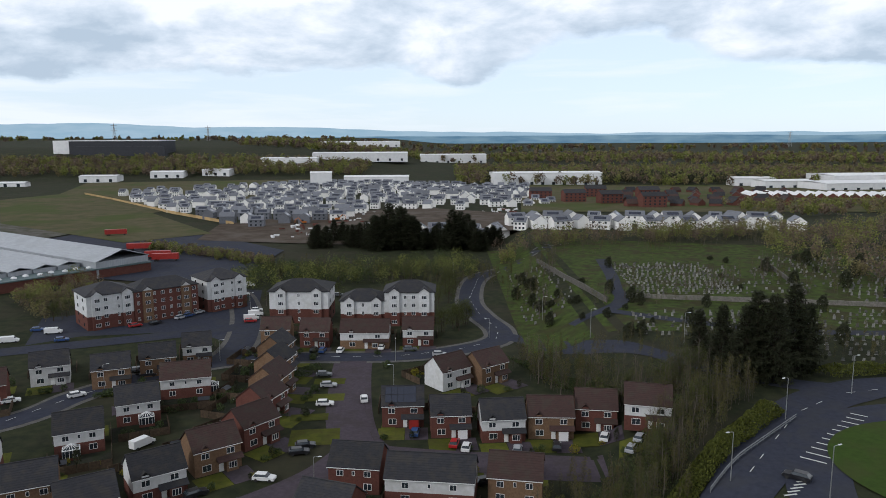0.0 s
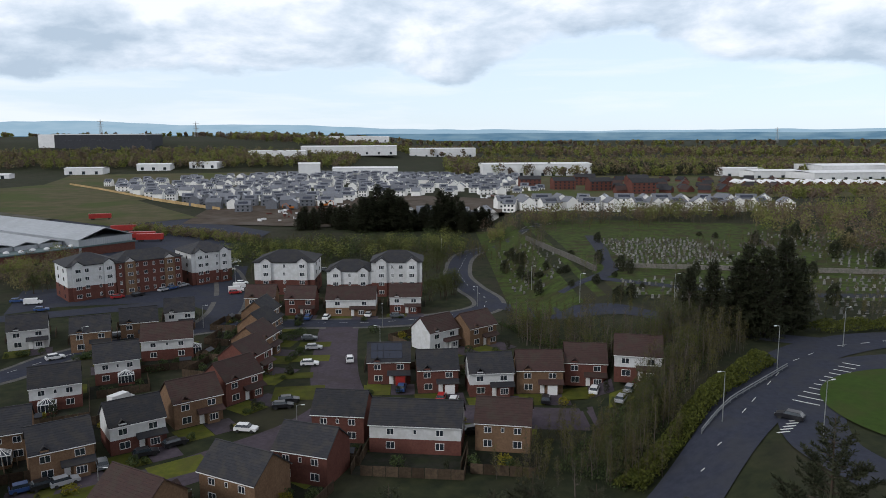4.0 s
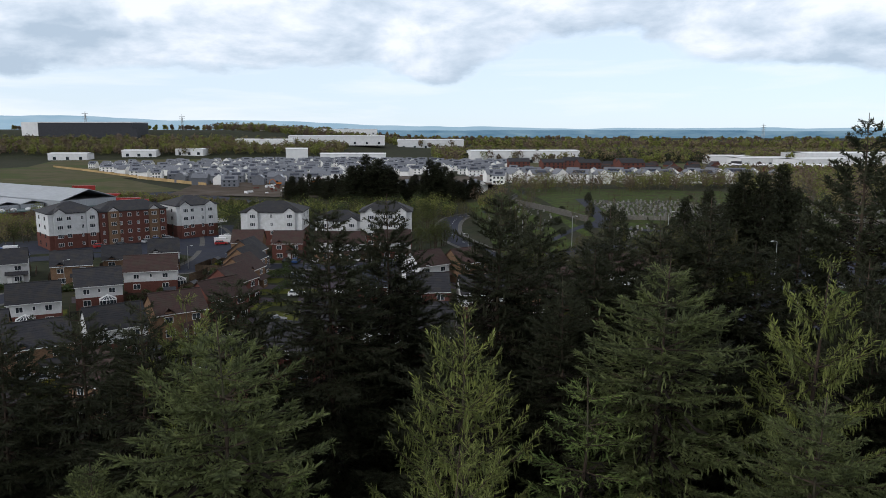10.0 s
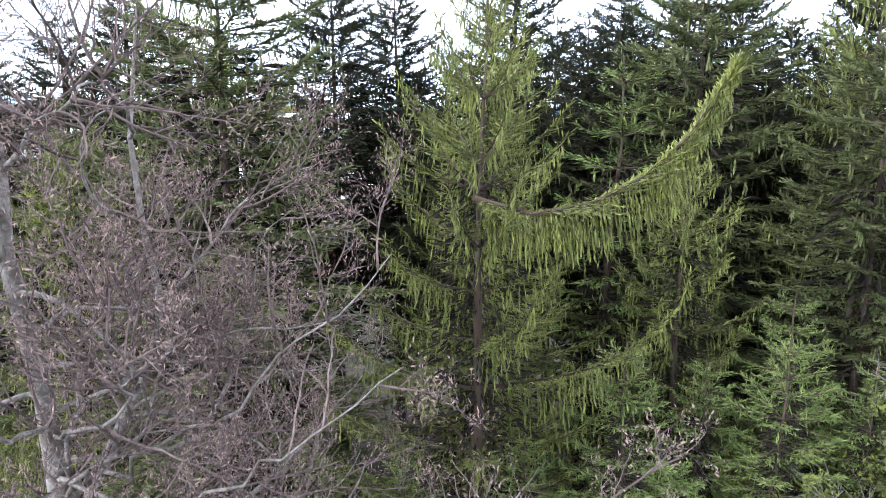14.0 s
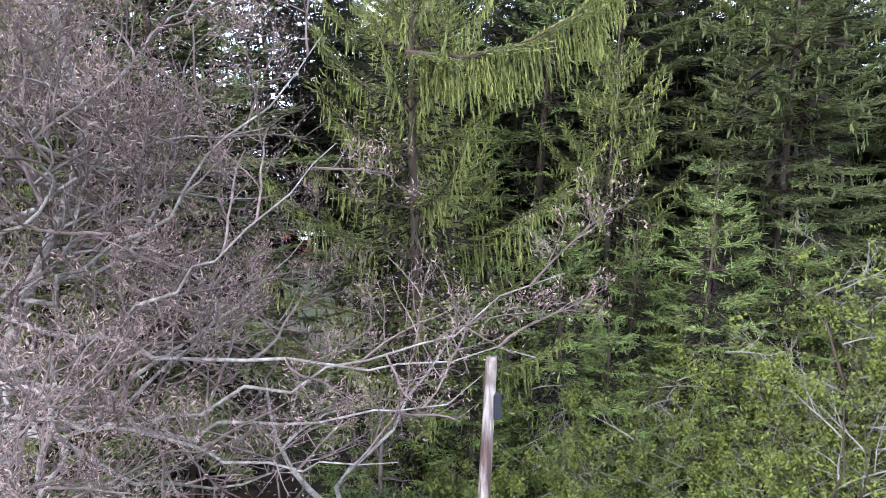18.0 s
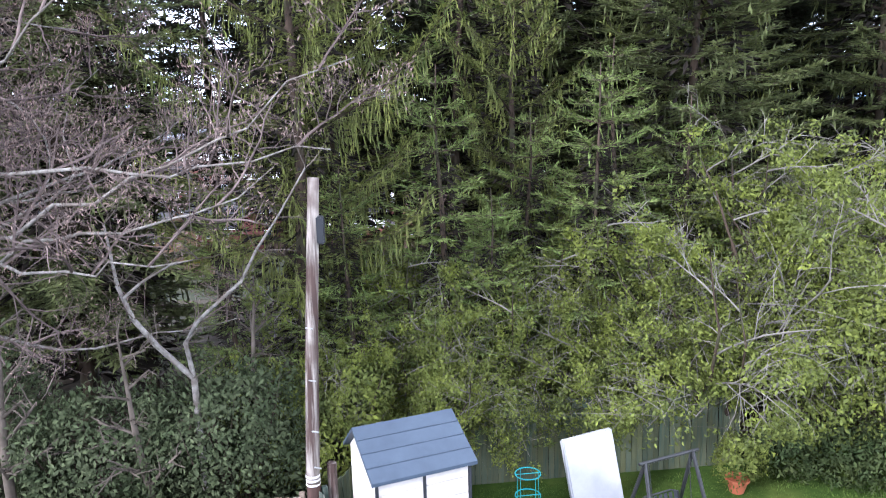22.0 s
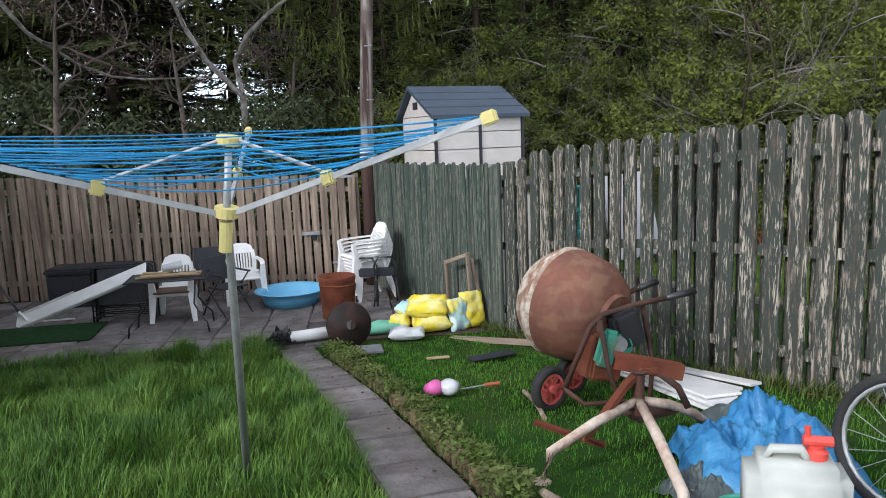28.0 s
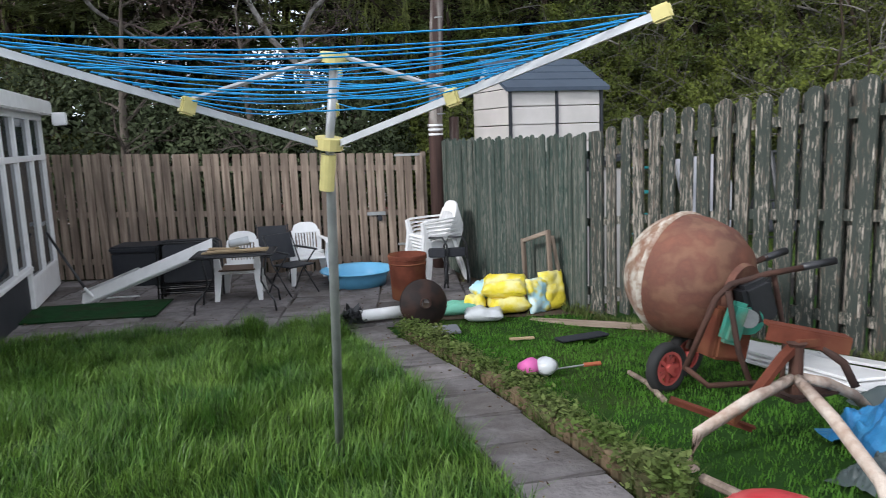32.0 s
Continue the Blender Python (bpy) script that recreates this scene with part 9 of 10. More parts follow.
def sack(m, L, W, H, mat, label, seed):
    bm = bmesh.new()
    bmesh.ops.create_cube(bm, size=1)
    bmesh.ops.subdivide_edges(bm, edges=bm.edges[:], cuts=11, use_grid_fill=True)
    for v in bm.verts:
        x, y, z = v.co * 2
        e = (1 - abs(x) ** 4) * (1 - abs(y) ** 4)
        zz = z * (0.12 + 0.88 * max(0, e) ** 0.5) * (1 if z > 0 else 0.8)
        k = noise.noise(Vector((x * 1.6, y * 1.6, seed))) * 0.3 + noise.noise(Vector((x * 4, y * 4, seed + 5))) * 0.2 - abs(noise.noise(Vector((x * 6, y * 5, seed + 8)))) * 0.16
        v.co = Vector((x * L / 2 * (1 + 0.06 * k), y * W / 2 * (1 + 0.1 * k), H / 2 + zz * H / 2 + k * H * 0.6 * (z > -0.5)))
    t = thing("sack", m, label, "sack", "sacks by the fence")
    part("bag", Mesh().take(bm), mat, t, smooth=True)
    return t


for x, y, dz, rz, L, W, H, mat, lab, rx in ((1.6, 9.85, 0.0, 6, 0.5, 0.36, 0.24, M_YSACK, "crumpled yellow plastic sack", 0), (1.58, 9.95, 0.2, -12, 0.56, 0.4, 0.27, M_YSACK, "full yellow plastic sack on others", 12), (1.2, 10.0, 0.0, 80, 0.36, 0.28, 0.22, M_YSACK, "yellow plastic sack slumped in a heap", 0), (1.3, 10.2, 0.16, 60, 0.36, 0.26, 0.2, M_BYSACK, "pale blue and yellow sack in a heap", 20),
                                     (1.93, 9.9, 0.2, 30, 0.3, 0.44, 0.16, M_BYSACK, "blue and yellow sack leaning on a frame", 78), (2.15, 10.0, 0.24, 22, 0.34, 0.48, 0.15, M_YSACK, "yellow sack leaning on a frame", 74), (0.96, 9.92, 0.0, 8, 0.5, 0.32, 0.17, M_GSACK, "pale green plastic sack", 0), (1.25, 9.5, 0.0, -5, 0.46, 0.28, 0.17, M_CSACK, "crumpled clear plastic bag", 0)):
    sack(pose(x, y, ground_z(x, y) + dz, rx, 0, rz), L, W, H, mat, lab, x * 7)
fw = thing("timber_trestle", pose(2.2, 9.98, ground_z(2.2, 10.0), 0, 0, 112), "weathered wooden frame standing at the fence", "trestle")
M_PLANK = material("weathered_grey_brown_timber", (0.36, 0.29, 0.23), (0.2, 0.155, 0.12), 14, 0.9, bump=0.4, stretch=(0.06, 1, 1), detail=9)
for lo, hi in (((0, -0.025, 0), (0.05, 0.025, 1.02)), ((0.62, -0.025, 0), (0.67, 0.025, 0.84))):
    part("rail", Mesh().box(lo, hi, pose(0, 0, 0, -3), bevel=0.006), M_PINE, fw)
part("rail", Mesh().box((-0.31, -0.02, -0.025), (0.31, 0.02, 0.025), pose(0.335, 0.045, 0.9, 0, 17, 0), bevel=0.006), M_PLANK, fw)
part("prop", Mesh().box((-0.02, -0.02, 0), (0.02, 0.02, 0.96), pose(0.02, -0.2, 0, -12), bevel=0.005), M_PINE, fw)
wp = thing("white_sheet_stack", pose(3.12, 7.2, ground_z(3.1, 7.2) + 0.03, 0, -7.8, -85), "white plastic boards lying by the fence", "board")
for k in range(3):
    part("sheet", Mesh().box((0, -0.17 + 0.03 * k, 0.03 * k), (2.3 - 0.2 * k, 0.13 + 0.03 * k, 0.022 + 0.03 * k), bevel=0.006), M_WHITE, wp)
sr = thing("roof_sheet", pose(2.05, 8.0, ground_z(2.05, 8.0) + 0.045, -7.8, 0, 18), "dark corrugated roofing offcut on the lawn", "sheet")
rf = Mesh()
for i in range(25):
    for px in (-0.26, 0.27):
        rf.v += [(px + 0.04 * (i / 24), -0.12 + i * 0.01, 0.02 + 0.014 * math.sin(i * 1.57)), (px + 0.04 * (i / 24), -0.12 + i * 0.01, 0.012 + 0.014 * math.sin(i * 1.57))]
for i in range(24):
    a, b = 4 * i, 4 * i + 4
    rf.f += [(a, a + 2, b + 2, b), (a + 1, b + 1, b + 3, a + 3), (a, b, b + 1, a + 1), (a + 2, a + 3, b + 3, b + 2)]
part("sheet", rf, M_DARKG, sr)
ch2 = thing("slate_piece", on(0.66, 9.0, 0.03, 5), "grey slate slab by the path", "slate")
part("slab", Mesh().box((-0.26, -0.16, 0), (0.26, 0.16, 0.03), bevel=0.008), M_SLATE, ch2)
wc = thing("wood_chip", on(1.51, 8.25, 0.03, 3), "pale splintered piece of wood", "wood")
part("chip", Mesh().box((-0.13, -0.03, 0), (0.13, 0.03, 0.02), bevel=0.006), M_TIMBER, wc)
rl = thing("plastic_roll", on(0.05, 9.55, 0.07, 12), "rolled white plastic sheeting with black end", "roll")
part("roll", Mesh().tube([(-0.28, 0, 0.07), (0.3, 0.02, 0.075)], [0.07, 0.075], 12), M_WHITE, rl, smooth=True)
part("black_bag", bush_mesh(500, 0.16, 0.14, 0.16, 120, 0.06), M_BLK, rl, at=pose(-0.36, 0.04, 0))
M_PINK = material("pink_plastic", (0.6, 0.13, 0.36), (0.5, 0.1, 0.3), 5, 0.5)
bl = thing("toy_buckets", on(1.35, 6.45, 0.03) @ Matrix.Diagonal((0.82, 0.82, 0.66, 1)), "pink and white plastic tubs on the lawn", "tub")
part("pink_tub", Mesh().lathe([(0.03, -0.09), (0.075, -0.08), (0.1, 0.06), (0.06, 0.1), (0.01, 0.11)], 18, pose(-0.1, 0, 0.09, 60, 20, 30)), M_PINK, bl, smooth=True)
part("white_tub", Mesh().lathe([(0.03, -0.09), (0.08, -0.08), (0.11, 0.06), (0.07, 0.1), (0.01, 0.11)], 18, pose(0.08, -0.02, 0.1, 70, -30, -20)), M_CSACK, bl, smooth=True)
tw2 = thing("trowel", on(1.72, 6.5, 0.05, 8), "garden trowel with a wooden handle", "trowel")
part("shaft", Mesh().tube([(-0.22, 0, 0.01), (0.0, 0, 0.02)], 0.008, 6), M_STEEL, tw2)
part("handle", Mesh().tube([(0.0, 0, 0.02), (0.14, 0, 0.02)], 0.017, 8), M_TERRA, tw2)

# cement mixer: drum, wheeled barrow frame, motor
M_DRUM = material("rusty_drum_with_cement", (0.2, 0.085, 0.055), (0.085, 0.04, 0.032), 3.5, 0.75, 0.15, bump=0.4, bscale=14, detail=10, c=(0.3, 0.17, 0.1), cscale=7, camount=0.4)
M_CEMENT = material("dried_cement", (0.5, 0.45, 0.38), (0.26, 0.17, 0.12), 9, 0.95, bump=1.0, bscale=20, detail=10, edge=(0.42, 0.58), c=(0.2, 0.085, 0.055), cscale=5, camount=0.5)
M_GREENP = material("chipped_green_paint", (0.06, 0.3, 0.22), (0.04, 0.2, 0.15), 6, 0.6, c=(0.15, 0.07, 0.04), cscale=5)
mx = thing("cement_mixer", pose(0, 0, 0), "rusty cement mixer on a wheeled frame", "cement mixer")
DM = look((2.43, 6.15, -0.12), (1.75, 7.15, 0.05)) @ pose(0, 0, 0, 180, 0, 0)
part("drum", Mesh().lathe([(0.1, -0.40), (0.2, -0.39), (0.33, -0.33), (0.42, -0.2), (0.455, -0.02), (0.455, 0.1)], 36, DM, open_ends=True), M_DRUM, mx, smooth=True)
part("drum_mouth", Mesh().lathe([(0.458, 0.12), (0.462, 0.15), (0.44, 0.19), (0.37, 0.3), (0.33, 0.345), (0.31, 0.35), (0.345, 0.29), (0.42, 0.17)], 36, DM, open_ends=True), M_CEMENT, mx, smooth=True)
part("seam", Mesh().lathe([(0.45, 0.085), (0.468, 0.1), (0.468, 0.125), (0.45, 0.14)], 36, DM, open_ends=True), M_CEMENT, mx, smooth=True)
part("flange", Mesh().lathe([(0.001, -0.43), (0.2, -0.43), (0.21, -0.38), (0.001, -0.38)], 28, DM), M_DRUM, mx)
bent(mx, "handle", [(2.16, 5.55, -0.62), (2.38, 5.6, -0.16), (2.5, 5.65, -0.08), (2.78, 5.7, -0.03), (3.05, 5.72, 0.0)], 0.022, M_RUSTD)
bent(mx, "grip", [(3.03, 5.72, 0.0), (3.28, 5.75, 0.03)], 0.028, M_BLK)
bent(mx, "handle", [(2.36, 6.0, -0.62), (2.56, 6.0, -0.12), (2.95, 6.05, 0.02)], 0.022, M_RUSTD)
bent(mx, "grip", [(2.93, 6.05, 0.01), (3.12, 6.1, 0.05)], 0.028, M_BLK)
bent(mx, "strut", [(2.44, 5.55, -0.1), (2.5, 5.5, -0.5), (2.6, 5.45, ground_z(2.6, 5.45))], 0.02, M_RUSTD)
bent(mx, "strut", [(2.85, 5.75, -0.05), (2.92, 5.7, -0.5), (2.85, 5.6, ground_z(2.85, 5.6))], 0.02, M_RUSTD)
bent(mx, "axle_bar", [(2.16, 5.55, -0.6), (2.3, 5.5, -0.72), (2.6, 5.45, -0.7)], 0.02, M_RUSTD)
part("motor_box", Mesh().box((-0.14, -0.12, -0.2), (0.14, 0.12, 0.16), pose(2.53, 5.78, -0.42, 0, 12, 15), bevel=0.02), M_RUST, mx)
part("motor", Mesh().tube([(2.62, 5.62, -0.33), (2.66, 5.85, -0.3)], 0.1, 16), M_GREENP, mx)
part("pulley", Mesh().tube([(2.6, 5.56, -0.3), (2.6, 5.62, -0.3)], 0.062, 16), M_STEEL, mx)
part("gearbox", Mesh().box((-0.1, -0.08, -0.16), (0.12, 0.08, 0.14), pose(2.68, 5.68, -0.2, 0, -18, 10), bevel=0.03), M_BLK, mx)
part("cowl", Mesh().box((-0.05, -0.05, -0.17), (0.09, 0.05, 0.12), pose(2.5, 5.6, -0.3, 0, 18, 5), bevel=0.03), M_GREENP, mx)
for wx, wy in ((2.1, 5.72), (2.42, 6.2)):
    wm = pose(wx, wy, ground_z(wx, wy) + 0.175, 90, 0, 28)
    wh = part("wheel", Mesh().lathe([(0.12, -0.03), (0.15, -0.045), (0.172, -0.03), (0.178, 0), (0.172, 0.03), (0.15, 0.045), (0.12, 0.03)], 28, wm, open_ends=True), M_TYRE, mx, smooth=True)
    M_RIM = M_RIM if wx > 2.2 else material("faded_red_plastic", (0.6, 0.12, 0.1), (0.5, 0.1, 0.09), 6, 0.5)
    part("rim", Mesh().lathe([(0.1, -0.03), (0.125, -0.035), (0.128, 0.03), (0.1, 0.03)], 24, wm, open_ends=True), M_RIM, wh)
    part("hub", Mesh().lathe([(0.001, -0.045), (0.03, -0.045), (0.03, 0.045), (0.001, 0.045)], 14, wm), M_RIM, wh)
    for k in range(8):
        part("spoke", Mesh().box((0.025, -0.014, -0.012), (0.11, 0.014, 0.012), wm @ pose(0, 0, 0, 0, 0, 45 * k)), M_RIM, wh)

# the mixer's old tripod stand
M_PIPE = material("cement_crusted_pipe", (0.55, 0.48, 0.41), (0.36, 0.25, 0.19), 7, 0.9, bump=0.8, bscale=25, c=(0.14, 0.07, 0.05), cscale=3, camount=0.6)
sd = thing("tripod_stand", pose(0, 0, 0), "rusty cement-crusted tripod stand on the lawn", "stand")
HUBS = Vector((2.30, 4.45, -0.30))
for k, (x, y, m1) in enumerate(((1.62, 4.14, (1.68, 4.17, -0.45)), (2.11, 3.37, (2.16, 3.55, -0.42)), (3.0, 4.8, (2.75, 4.65, -0.5)))):
    f = Vector((x, y, ground_z(x, y)))
    bent(sd, "leg", [HUBS, HUBS.lerp(Vector(m1), 0.5) + Vector((0, 0, 0.02)), Vector(m1), f], [0.028, 0.031, 0.03, 0.026], M_PIPE, 9)
    part("foot", Mesh().lathe([(0.05, 0), (0.055, 0.015), (0.03, 0.03)], 12, pose(*f)), M_PIPE, sd)
part("column", Mesh().lathe([(0.05, -0.08), (0.06, -0.03), (0.035, 0.0), (0.035, 0.16), (0.05, 0.18)], 14, pose(*HUBS)), M_RUSTD, sd)
part("plate", Mesh().box((-0.16, -0.12, -0.012), (0.16, 0.12, 0.012), pose(2.42, 4.62, -0.44, 0, 0, 20), bevel=0.006), M_RUSTD, sd)
part("channel_beam", Mesh().box((-0.21, -0.045, 0.0), (0.21, 0.045, 0.02), pose(2.39, 4.52, -0.09, 0, 12, -8)).box((-0.21, -0.05, -0.07), (0.21, -0.035, 0.01), pose(2.39, 4.52, -0.09, 0, 12, -8)), M_RUST, sd)
cv = Mesh()
arc = [Vector((2.44, 4.5, -0.13)), Vector((2.32, 4.48, -0.13)), Vector((2.2, 4.42, -0.2)), Vector((2.05, 4.38, -0.36)), Vector((1.93, 4.36, -0.47))]
for k, p in enumerate(arc):
    cv.v += [tuple(p + Vector((0.0, -0.035, 0.02))), tuple(p + Vector((0.0, 0.035, 0.02))), tuple(p + Vector((0.0, 0.035, -0.02))), tuple(p + Vector((0, -0.035, -0.02)))]
for k in range(4):
    cv.f += [(k * 4 + i, k * 4 + (i + 1) % 4, k * 4 + 4 + (i + 1) % 4, k * 4 + 4 + i) for i in range(4)]
cv.f += [(0, 1, 2, 3), (19, 18, 17, 16)]
part("curved_arm", cv, M_RUST, sd)
part("angle_bar", Mesh().box((-0.22, -0.02, 0), (0.22, 0.02, 0.01), pose(1.88, 4.47, -0.48, 0, 20, -12)).box((-0.22, 0.012, -0.03), (0.22, 0.02, 0.0), pose(1.88, 4.47, -0.48, 0, 20, -12)), M_RUST, sd)
bent(sd, "tail", [(2.45, 4.48, -0.16), (2.55, 4.45, -0.24), (2.6, 4.42, -0.36)], 0.022, M_RUSTD)
sk = thing("wooden_stake", pose(2.04, 6.35, ground_z(2.04, 6.35) + 0.02, 0, -7.8, -94), "weathered wooden stake lying on grass", "stake")
part("stick", Mesh().tube([(0, 0, 0), (0.45, 0.02, 0.01), (0.95, 0, 0.0)], 0.02, 7), M_PINE, sk)


# tarpaulin heap
def cloth(name, m, L, W, H, seed, mat, label, cat="tarpaulin"):
    random.seed(seed)
    c = Mesh()
    n = 72
    for j in range(n + 1):
        for i in range(n + 1):
            u, v = i / n * 2 - 1, j / n * 2 - 1
            e = max(0.0, 1 - (abs(u) ** 3 + abs(v) ** 3) * 0.9)
            fold = 0.12 + 0.45 * noise.noise((u * 1.3, v * 1.5, seed)) + 0.5 * abs(noise.noise((u * 1.9 + v * 0.8, v * 2.1, seed + 3))) + 0.4 * abs(noise.noise((u * 4.2 - v * 1.5, v * 2.8 + u, seed + 7))) - 0.16 * abs(noise.noise((u * 5 + v * 6, v * 4, seed + 5))) + 0.2 * abs(noise.noise((u * 10 - v * 5, v * 7 + u * 3, seed + 2)))
            r = 1 + 0.16 * noise.noise((u * 1.6, v * 1.6, seed + 9))
            c.v.append((u * L / 2 * r, v * W / 2 * r, max(0.005, H * e ** 0.7 * (0.5 + fold))))
    c.f += [(j * (n + 1) + i, j * (n + 1) + i + 1, (j + 1) * (n + 1) + i + 1, (j + 1) * (n + 1) + i) for j in range(n) for i in range(n)]
    t = thing(name, m, label, cat)
    part("sheet", c, mat, t, smooth=True)
    return t


M_TARP = material("blue_tarpaulin", (0.03, 0.17, 0.36), (0.02, 0.11, 0.26), 6, 0.42, bump=0.6, bscale=24, spec=0.35, detail=9, c=(0.07, 0.27, 0.48), cscale=5)
M_TARPG = material("grey_tarpaulin", (0.075, 0.1, 0.1), (0.045, 0.06, 0.06), 4, 0.45, bump=0.4, bscale=14, spec=0.5)
bt = cloth("blue_tarpaulin", pose(2.82, 4.0, ground_z(2.82, 4.0) + 0.02, -7.8, 0, -12), 0.9, 0.98, 0.33, 3, M_TARP, "crumpled blue tarpaulin on the lawn")
for ex, ey in ((-0.46, -0.44), (0.0, -0.47), (0.46, -0.44)):
    part("eyelet", Mesh().lathe([(0.012, 0), (0.022, 0.004), (0.022, 0.008), (0.012, 0.01)], 14, pose(ex, ey, 0.03), True), M_STEEL, bt)
cloth("grey_tarpaulin", pose(3.22, 4.52, ground_z(3.22, 4.52) + 0.03, -7.8, 0, -60), 0.9, 0.5, 0.19, 8, M_TARPG, "crumpled dark grey tarpaulin by the fence")
cloth("dark_sheet", pose(2.4, 3.78, ground_z(2.4, 3.78) + 0.01, -7.8, 0, 15), 0.46, 0.36, 0.14, 13, M_TARPG, "dark plastic sheet on the grass")

# jerrycan with its label
M_CAN = material("translucent_white_plastic", (0.47, 0.48, 0.45), (0.38, 0.4, 0.375), 5, 0.4, spec=0.4, detail=9, c=(0.34, 0.36, 0.32), cscale=3, camount=0.6)
jc = thing("jerrycan", pose(2.38, 3.02, ground_z(2.4, 3.0) + 0.005, 0, 0, -22), "white plastic jerrycan with a red tap", "jerrycan")
part("body", Mesh().box((-0.19, -0.15, 0.0), (0.19, 0.15, 0.43), bevel=0.05), M_CAN, jc, smooth=True)
part("handle", Mesh().tube([(-0.11, 0, 0.42), (-0.09, 0, 0.465), (0.02, 0, 0.47), (0.05, 0, 0.42)], 0.02, 8), M_CAN, jc, smooth=True)
M_TAP = material("coral_red_plastic", (0.62, 0.07, 0.05), (0.52, 0.06, 0.05), 6, 0.35, spec=0.5)
part("cap", Mesh().lathe([(0.045, 0), (0.045, 0.035), (0.03, 0.045), (0.03, 0.06)], 20, pose(0.08, 0.02, 0.425)), M_TAP, jc)
part("tap", Mesh().tube([(0.14, 0.02, 0.5), (0.03, 0.02, 0.5)], 0.022, 10).tube([(0.05, 0.02, 0.5), (0.045, 0.02, 0.56)], 0.012, 8), M_TAP, jc)
lb = part("label", Mesh().box((-0.02, -0.1535, 0.06), (0.16, -0.1505, 0.26)), M_WHITE, jc, at=pose(0.02, 0, 0))
part("label_band", Mesh().box((-0.005, -0.1555, 0.15), (0.155, -0.1537, 0.215)), M_BLK, lb)
for k, word in enumerate(("SNOW", "FOAM")):
    cu = bpy.data.curves.new("text", "FONT")
    cu.body, cu.size, cu.extrude = word, 0.036, 0.0006
    cu.materials.append(M_WHITE)
    src = new("lettering", cu)
    to = part("lettering", bpy.data.meshes.new_from_object(src), M_WHITE, lb)
    bpy.data.objects.remove(src)
    to.matrix_basis = pose(0.004, -0.1562, 0.186 - 0.03 * k, 90, 0, 0)
part("label_bars", Mesh().box((0.0, -0.155, 0.09), (0.14, -0.1537, 0.1)).box((0.0, -0.155, 0.11), (0.12, -0.1537, 0.12)), CAR_PAINTS["blue"], lb)

# red plastic shovel blade, hose coil, bicycle wheel
rs = thing("red_shovel", pose(1.73, 3.14, ground_z(1.73, 3.14) + 0.04, -5, 4, 20), "red plastic snow shovel lying on grass", "shovel")
sv = Mesh()
for j in range(13):
    for i in range(17):
        u, v = i / 16 * 2 - 1, j / 12
        x = u * 0.23 * (1 - 0.35 * max(0, v - 0.6) / 0.4)
        sv.v.append((x, v * 0.42, 0.05 + 0.09 * (1 - u * u) * math.sin(v * 2.6) + 0.004 * math.cos(u * 22) - 0.03 * v))
sv.f += [(j * 17 + i, j * 17 + i + 1, j * 17 + i + 18, j * 17 + i + 17) for j in range(12) for i in range(16)]
part("blade", sv, material("red_plastic_scratched", (0.52, 0.035, 0.05), (0.42, 0.03, 0.04), 4, 0.3, spec=0.5, c=(0.6, 0.12, 0.12), cscale=5), rs, smooth=True)
part("socket", Mesh().tube([(0, 0.4, 0.05), (0, 0.62, 0.05)], 0.022, 8), M_PINE, rs)
hs = thing("hose_ring", on(2.42, 3.46, 0.03), "green plastic hose ring on grass", "hose")
part("ring", Mesh().tube([(0.13 * math.cos(k * 0.314), 0.1 * math.sin(k * 0.314), 0.02) for k in range(21)], 0.014, 6, False), M_GREENP, hs)
bk = thing("bicycle_wheel", pose(3.12, 3.3, ground_z(3.1, 3.3) + 0.33, 82, 0, -62), "bicycle wheel with black tyre leaning by the fence", "bicycle wheel")
part("tyre", Mesh().tube([(0.32 * math.cos(k * 0.19635), 0.32 * math.sin(k * 0.19635), 0) for k in range(33)], 0.026, 8, False), M_TYRE, bk, smooth=True)
part("rim", Mesh().tube([(0.292 * math.cos(k * 0.19635), 0.292 * math.sin(k * 0.19635), 0) for k in range(33)], 0.013, 6, False), M_ALU, bk, smooth=True)
part("hub", Mesh().tube([(0, 0, -0.05), (0, 0, 0.05)], 0.022, 10), M_ALU, bk)
for k in range(18):
    w = k * 0.349
    part("spoke", Mesh().tube([(0.02 * math.cos(w + 1), 0.02 * math.sin(w + 1), 0.03 * (-1) ** k), (0.29 * math.cos(w), 0.29 * math.sin(w), 0)], 0.0022, 4, False), M_STEEL, bk)

# the conservatory at the edge of the garden
cn = thing("conservatory", pose(-4.32, 9.35, -1.3, 0, 0, 105), "white framed conservatory with dark base wall", "conservatory")
LC = 3.75
part("base_wall", Mesh().box((-3.0, 0.02, 0), (LC, 0.25, 0.62)), M_DARKG, cn)
part("sill", Mesh().box((-3.0, -0.06, 0.62), (LC - 1.9, 0.25, 0.69), bevel=0.01), M_WHITE, cn)
for x in (-3.0, -1.9, -0.9, 0.1, 1.1, LC - 1.9, LC - 0.95, LC - 0.05):
    low = 0.1 if x > LC - 2.0 else 0.69
    part("mullion", Mesh().box((x - 0.05, -0.03, low), (x + 0.05, 0.07, 2.75), bevel=0.008), M_WHITE, cn)
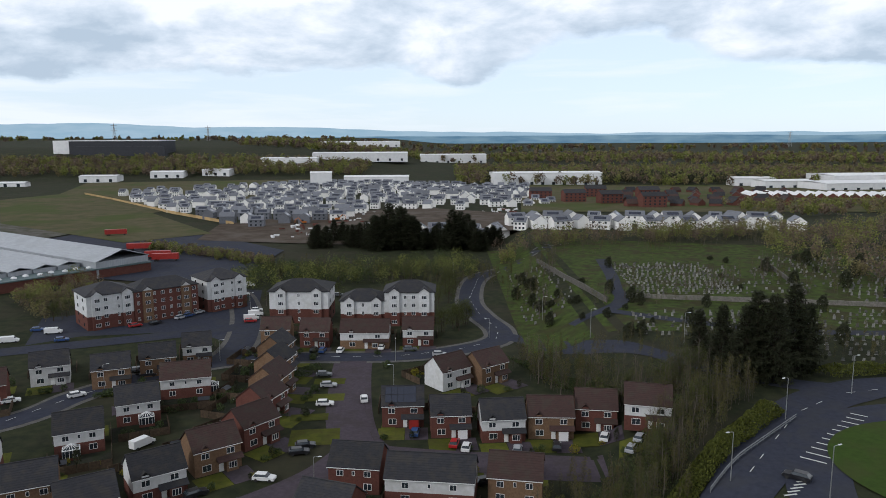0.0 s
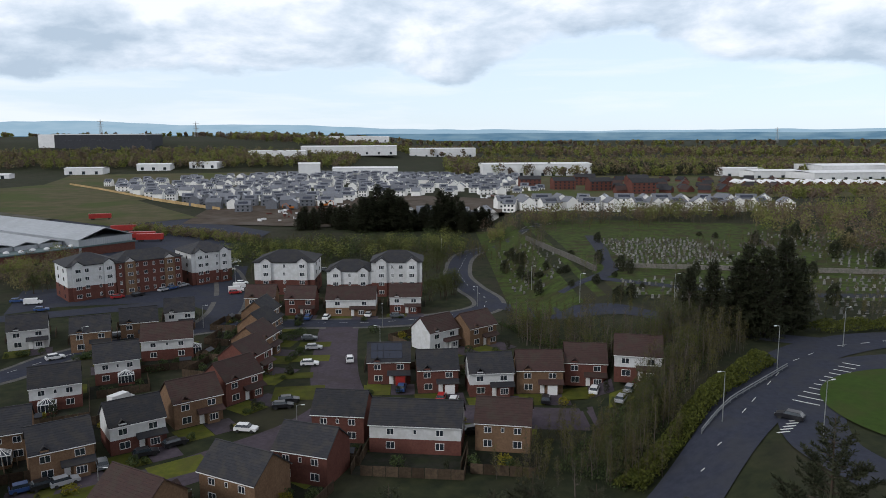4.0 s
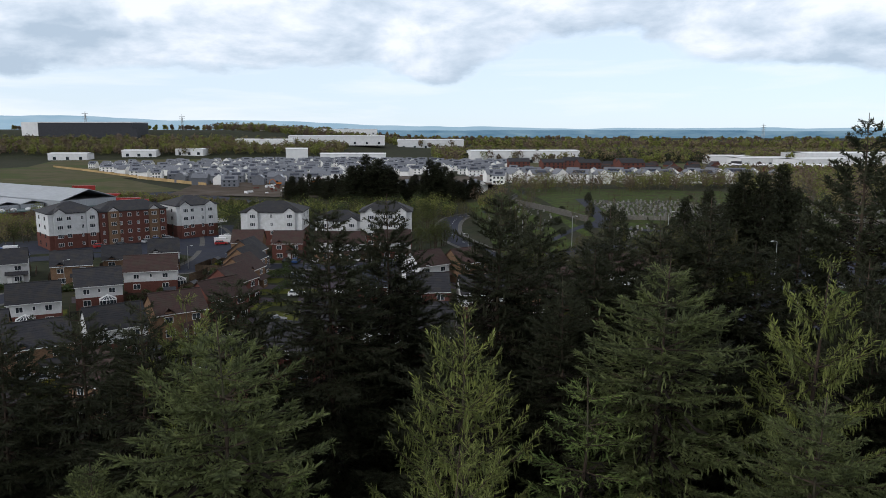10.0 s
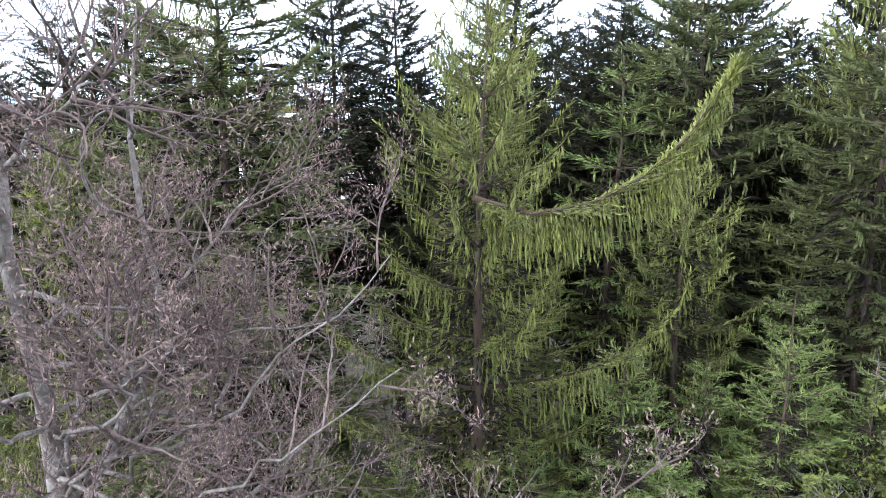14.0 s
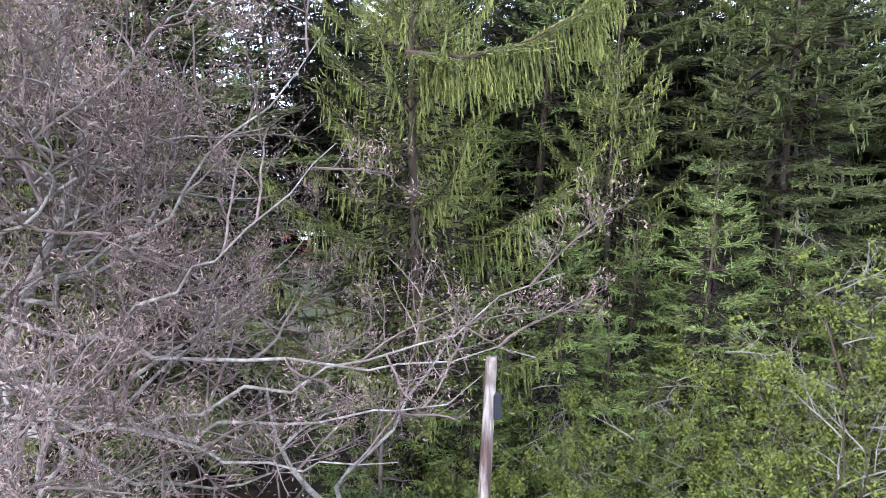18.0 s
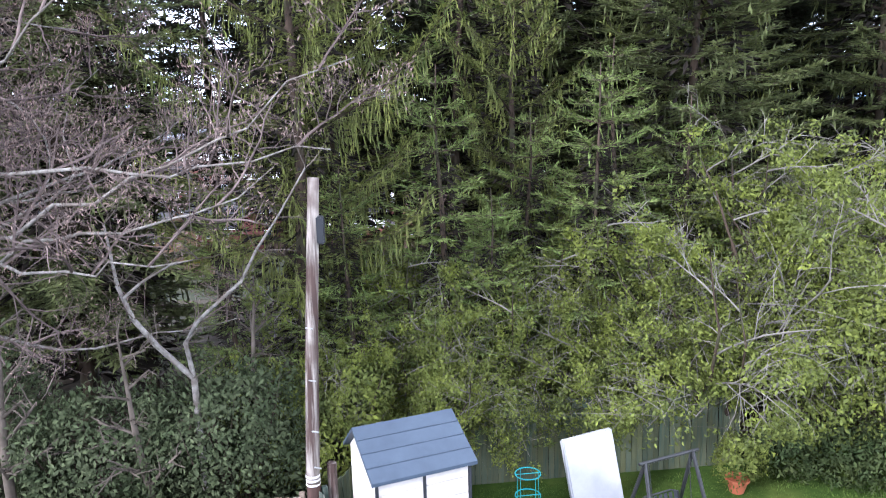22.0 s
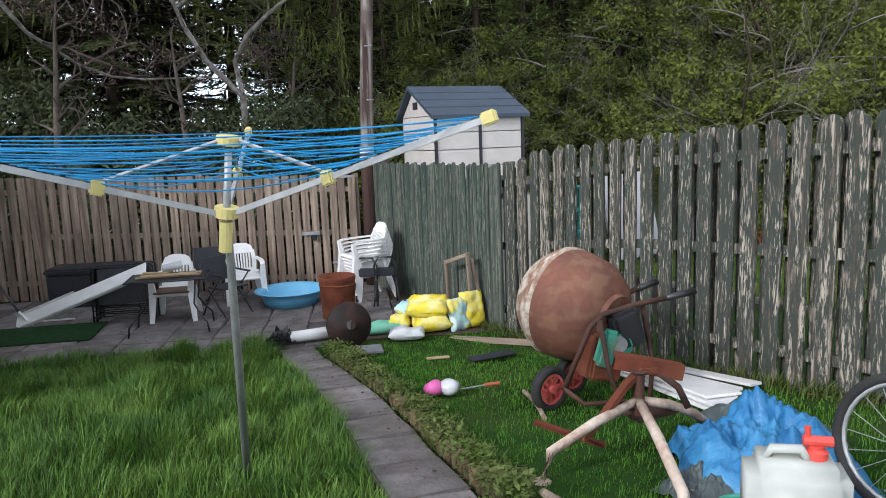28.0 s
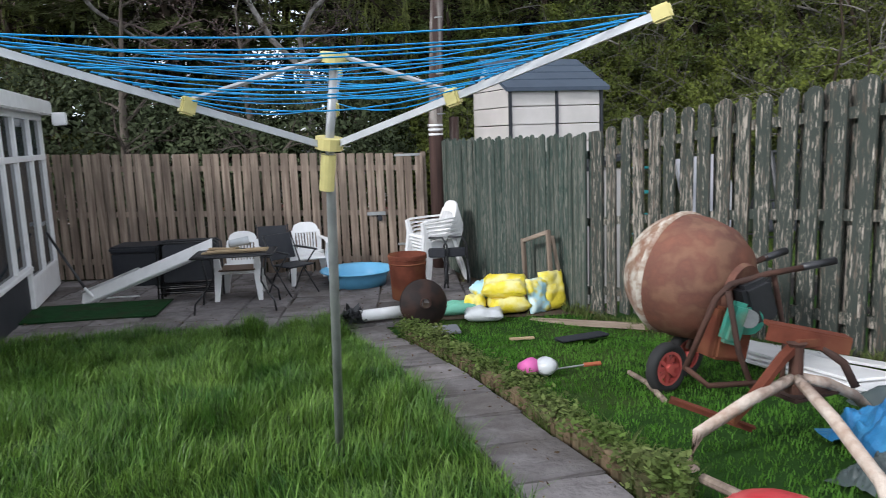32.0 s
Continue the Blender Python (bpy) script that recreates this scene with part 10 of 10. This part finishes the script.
for z in (2.1, 2.7):
    part("transom", Mesh().box((-3.0, -0.035, z), (LC, 0.075, z + 0.08), bevel=0.008), M_WHITE, cn)
part("door_rail", Mesh().box((LC - 1.9, -0.033, 0.08), (LC, 0.073, 0.5), bevel=0.01), M_WHITE, cn)
for x0, x1, z0 in ((-2.95, -1.95, 0.7), (-1.85, -0.95, 0.7), (-0.85, 0.05, 0.7), (0.15, 1.05, 0.7), (1.15, LC - 1.95, 0.7), (LC - 1.85, LC - 1.0, 0.5), (LC - 0.9, LC - 0.1, 0.5)):
    part("pane", Mesh().box((x0, 0.015, z0), (x1, 0.03, 2.1)), M_GLASS, cn)
    part("pane", Mesh().box((x0, 0.015, 2.18), (x1, 0.03, 2.7)), M_GLASS, cn)
part("fascia", Mesh().box((-3.05, -0.18, 2.78), (LC + 0.1, 0.4, 3.0), bevel=0.02), M_WHITE, cn)
part("handle", Mesh().box((LC - 1.02, -0.08, 1.15), (LC - 0.9, -0.05, 1.2)), M_STEEL, cn)
part("flood_light", Mesh().box((LC - 0.15, -0.4, 2.62), (LC + 0.02, -0.2, 2.82), bevel=0.015), M_WHITE, cn)
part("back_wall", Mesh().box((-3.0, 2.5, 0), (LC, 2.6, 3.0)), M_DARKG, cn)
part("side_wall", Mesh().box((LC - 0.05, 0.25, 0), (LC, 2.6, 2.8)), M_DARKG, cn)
part("roof", Mesh().box((-3.0, 0.3, 2.95), (LC, 2.7, 3.1)), M_TIN2, cn)

# planks lying along the fence
pk = thing("timber_plank", pose(2.38, 9.0, ground_z(2.38, 9.0) + 0.03, 0, -5.3, -43), "weathered grey-brown plank on the grass", "plank")
part("board", Mesh().box((-0.8, -0.07, -0.015), (0.8, 0.07, 0.03), bevel=0.006), M_PLANK, pk)
for k, dy in enumerate((0.0, 0.13)):
    wb = thing("white_trim_board", pose(3.46 + dy, 6.4, ground_z(3.36, 6.4) + 0.04 + 0.03 * k, 0, -7.8, -76 + 3 * k), "white plastic trim board beside the fence", "board")
    part("board", Mesh().box((-0.72, -0.06, -0.012), (0.72, 0.06, 0.012), bevel=0.004), M_WHITE, wb)
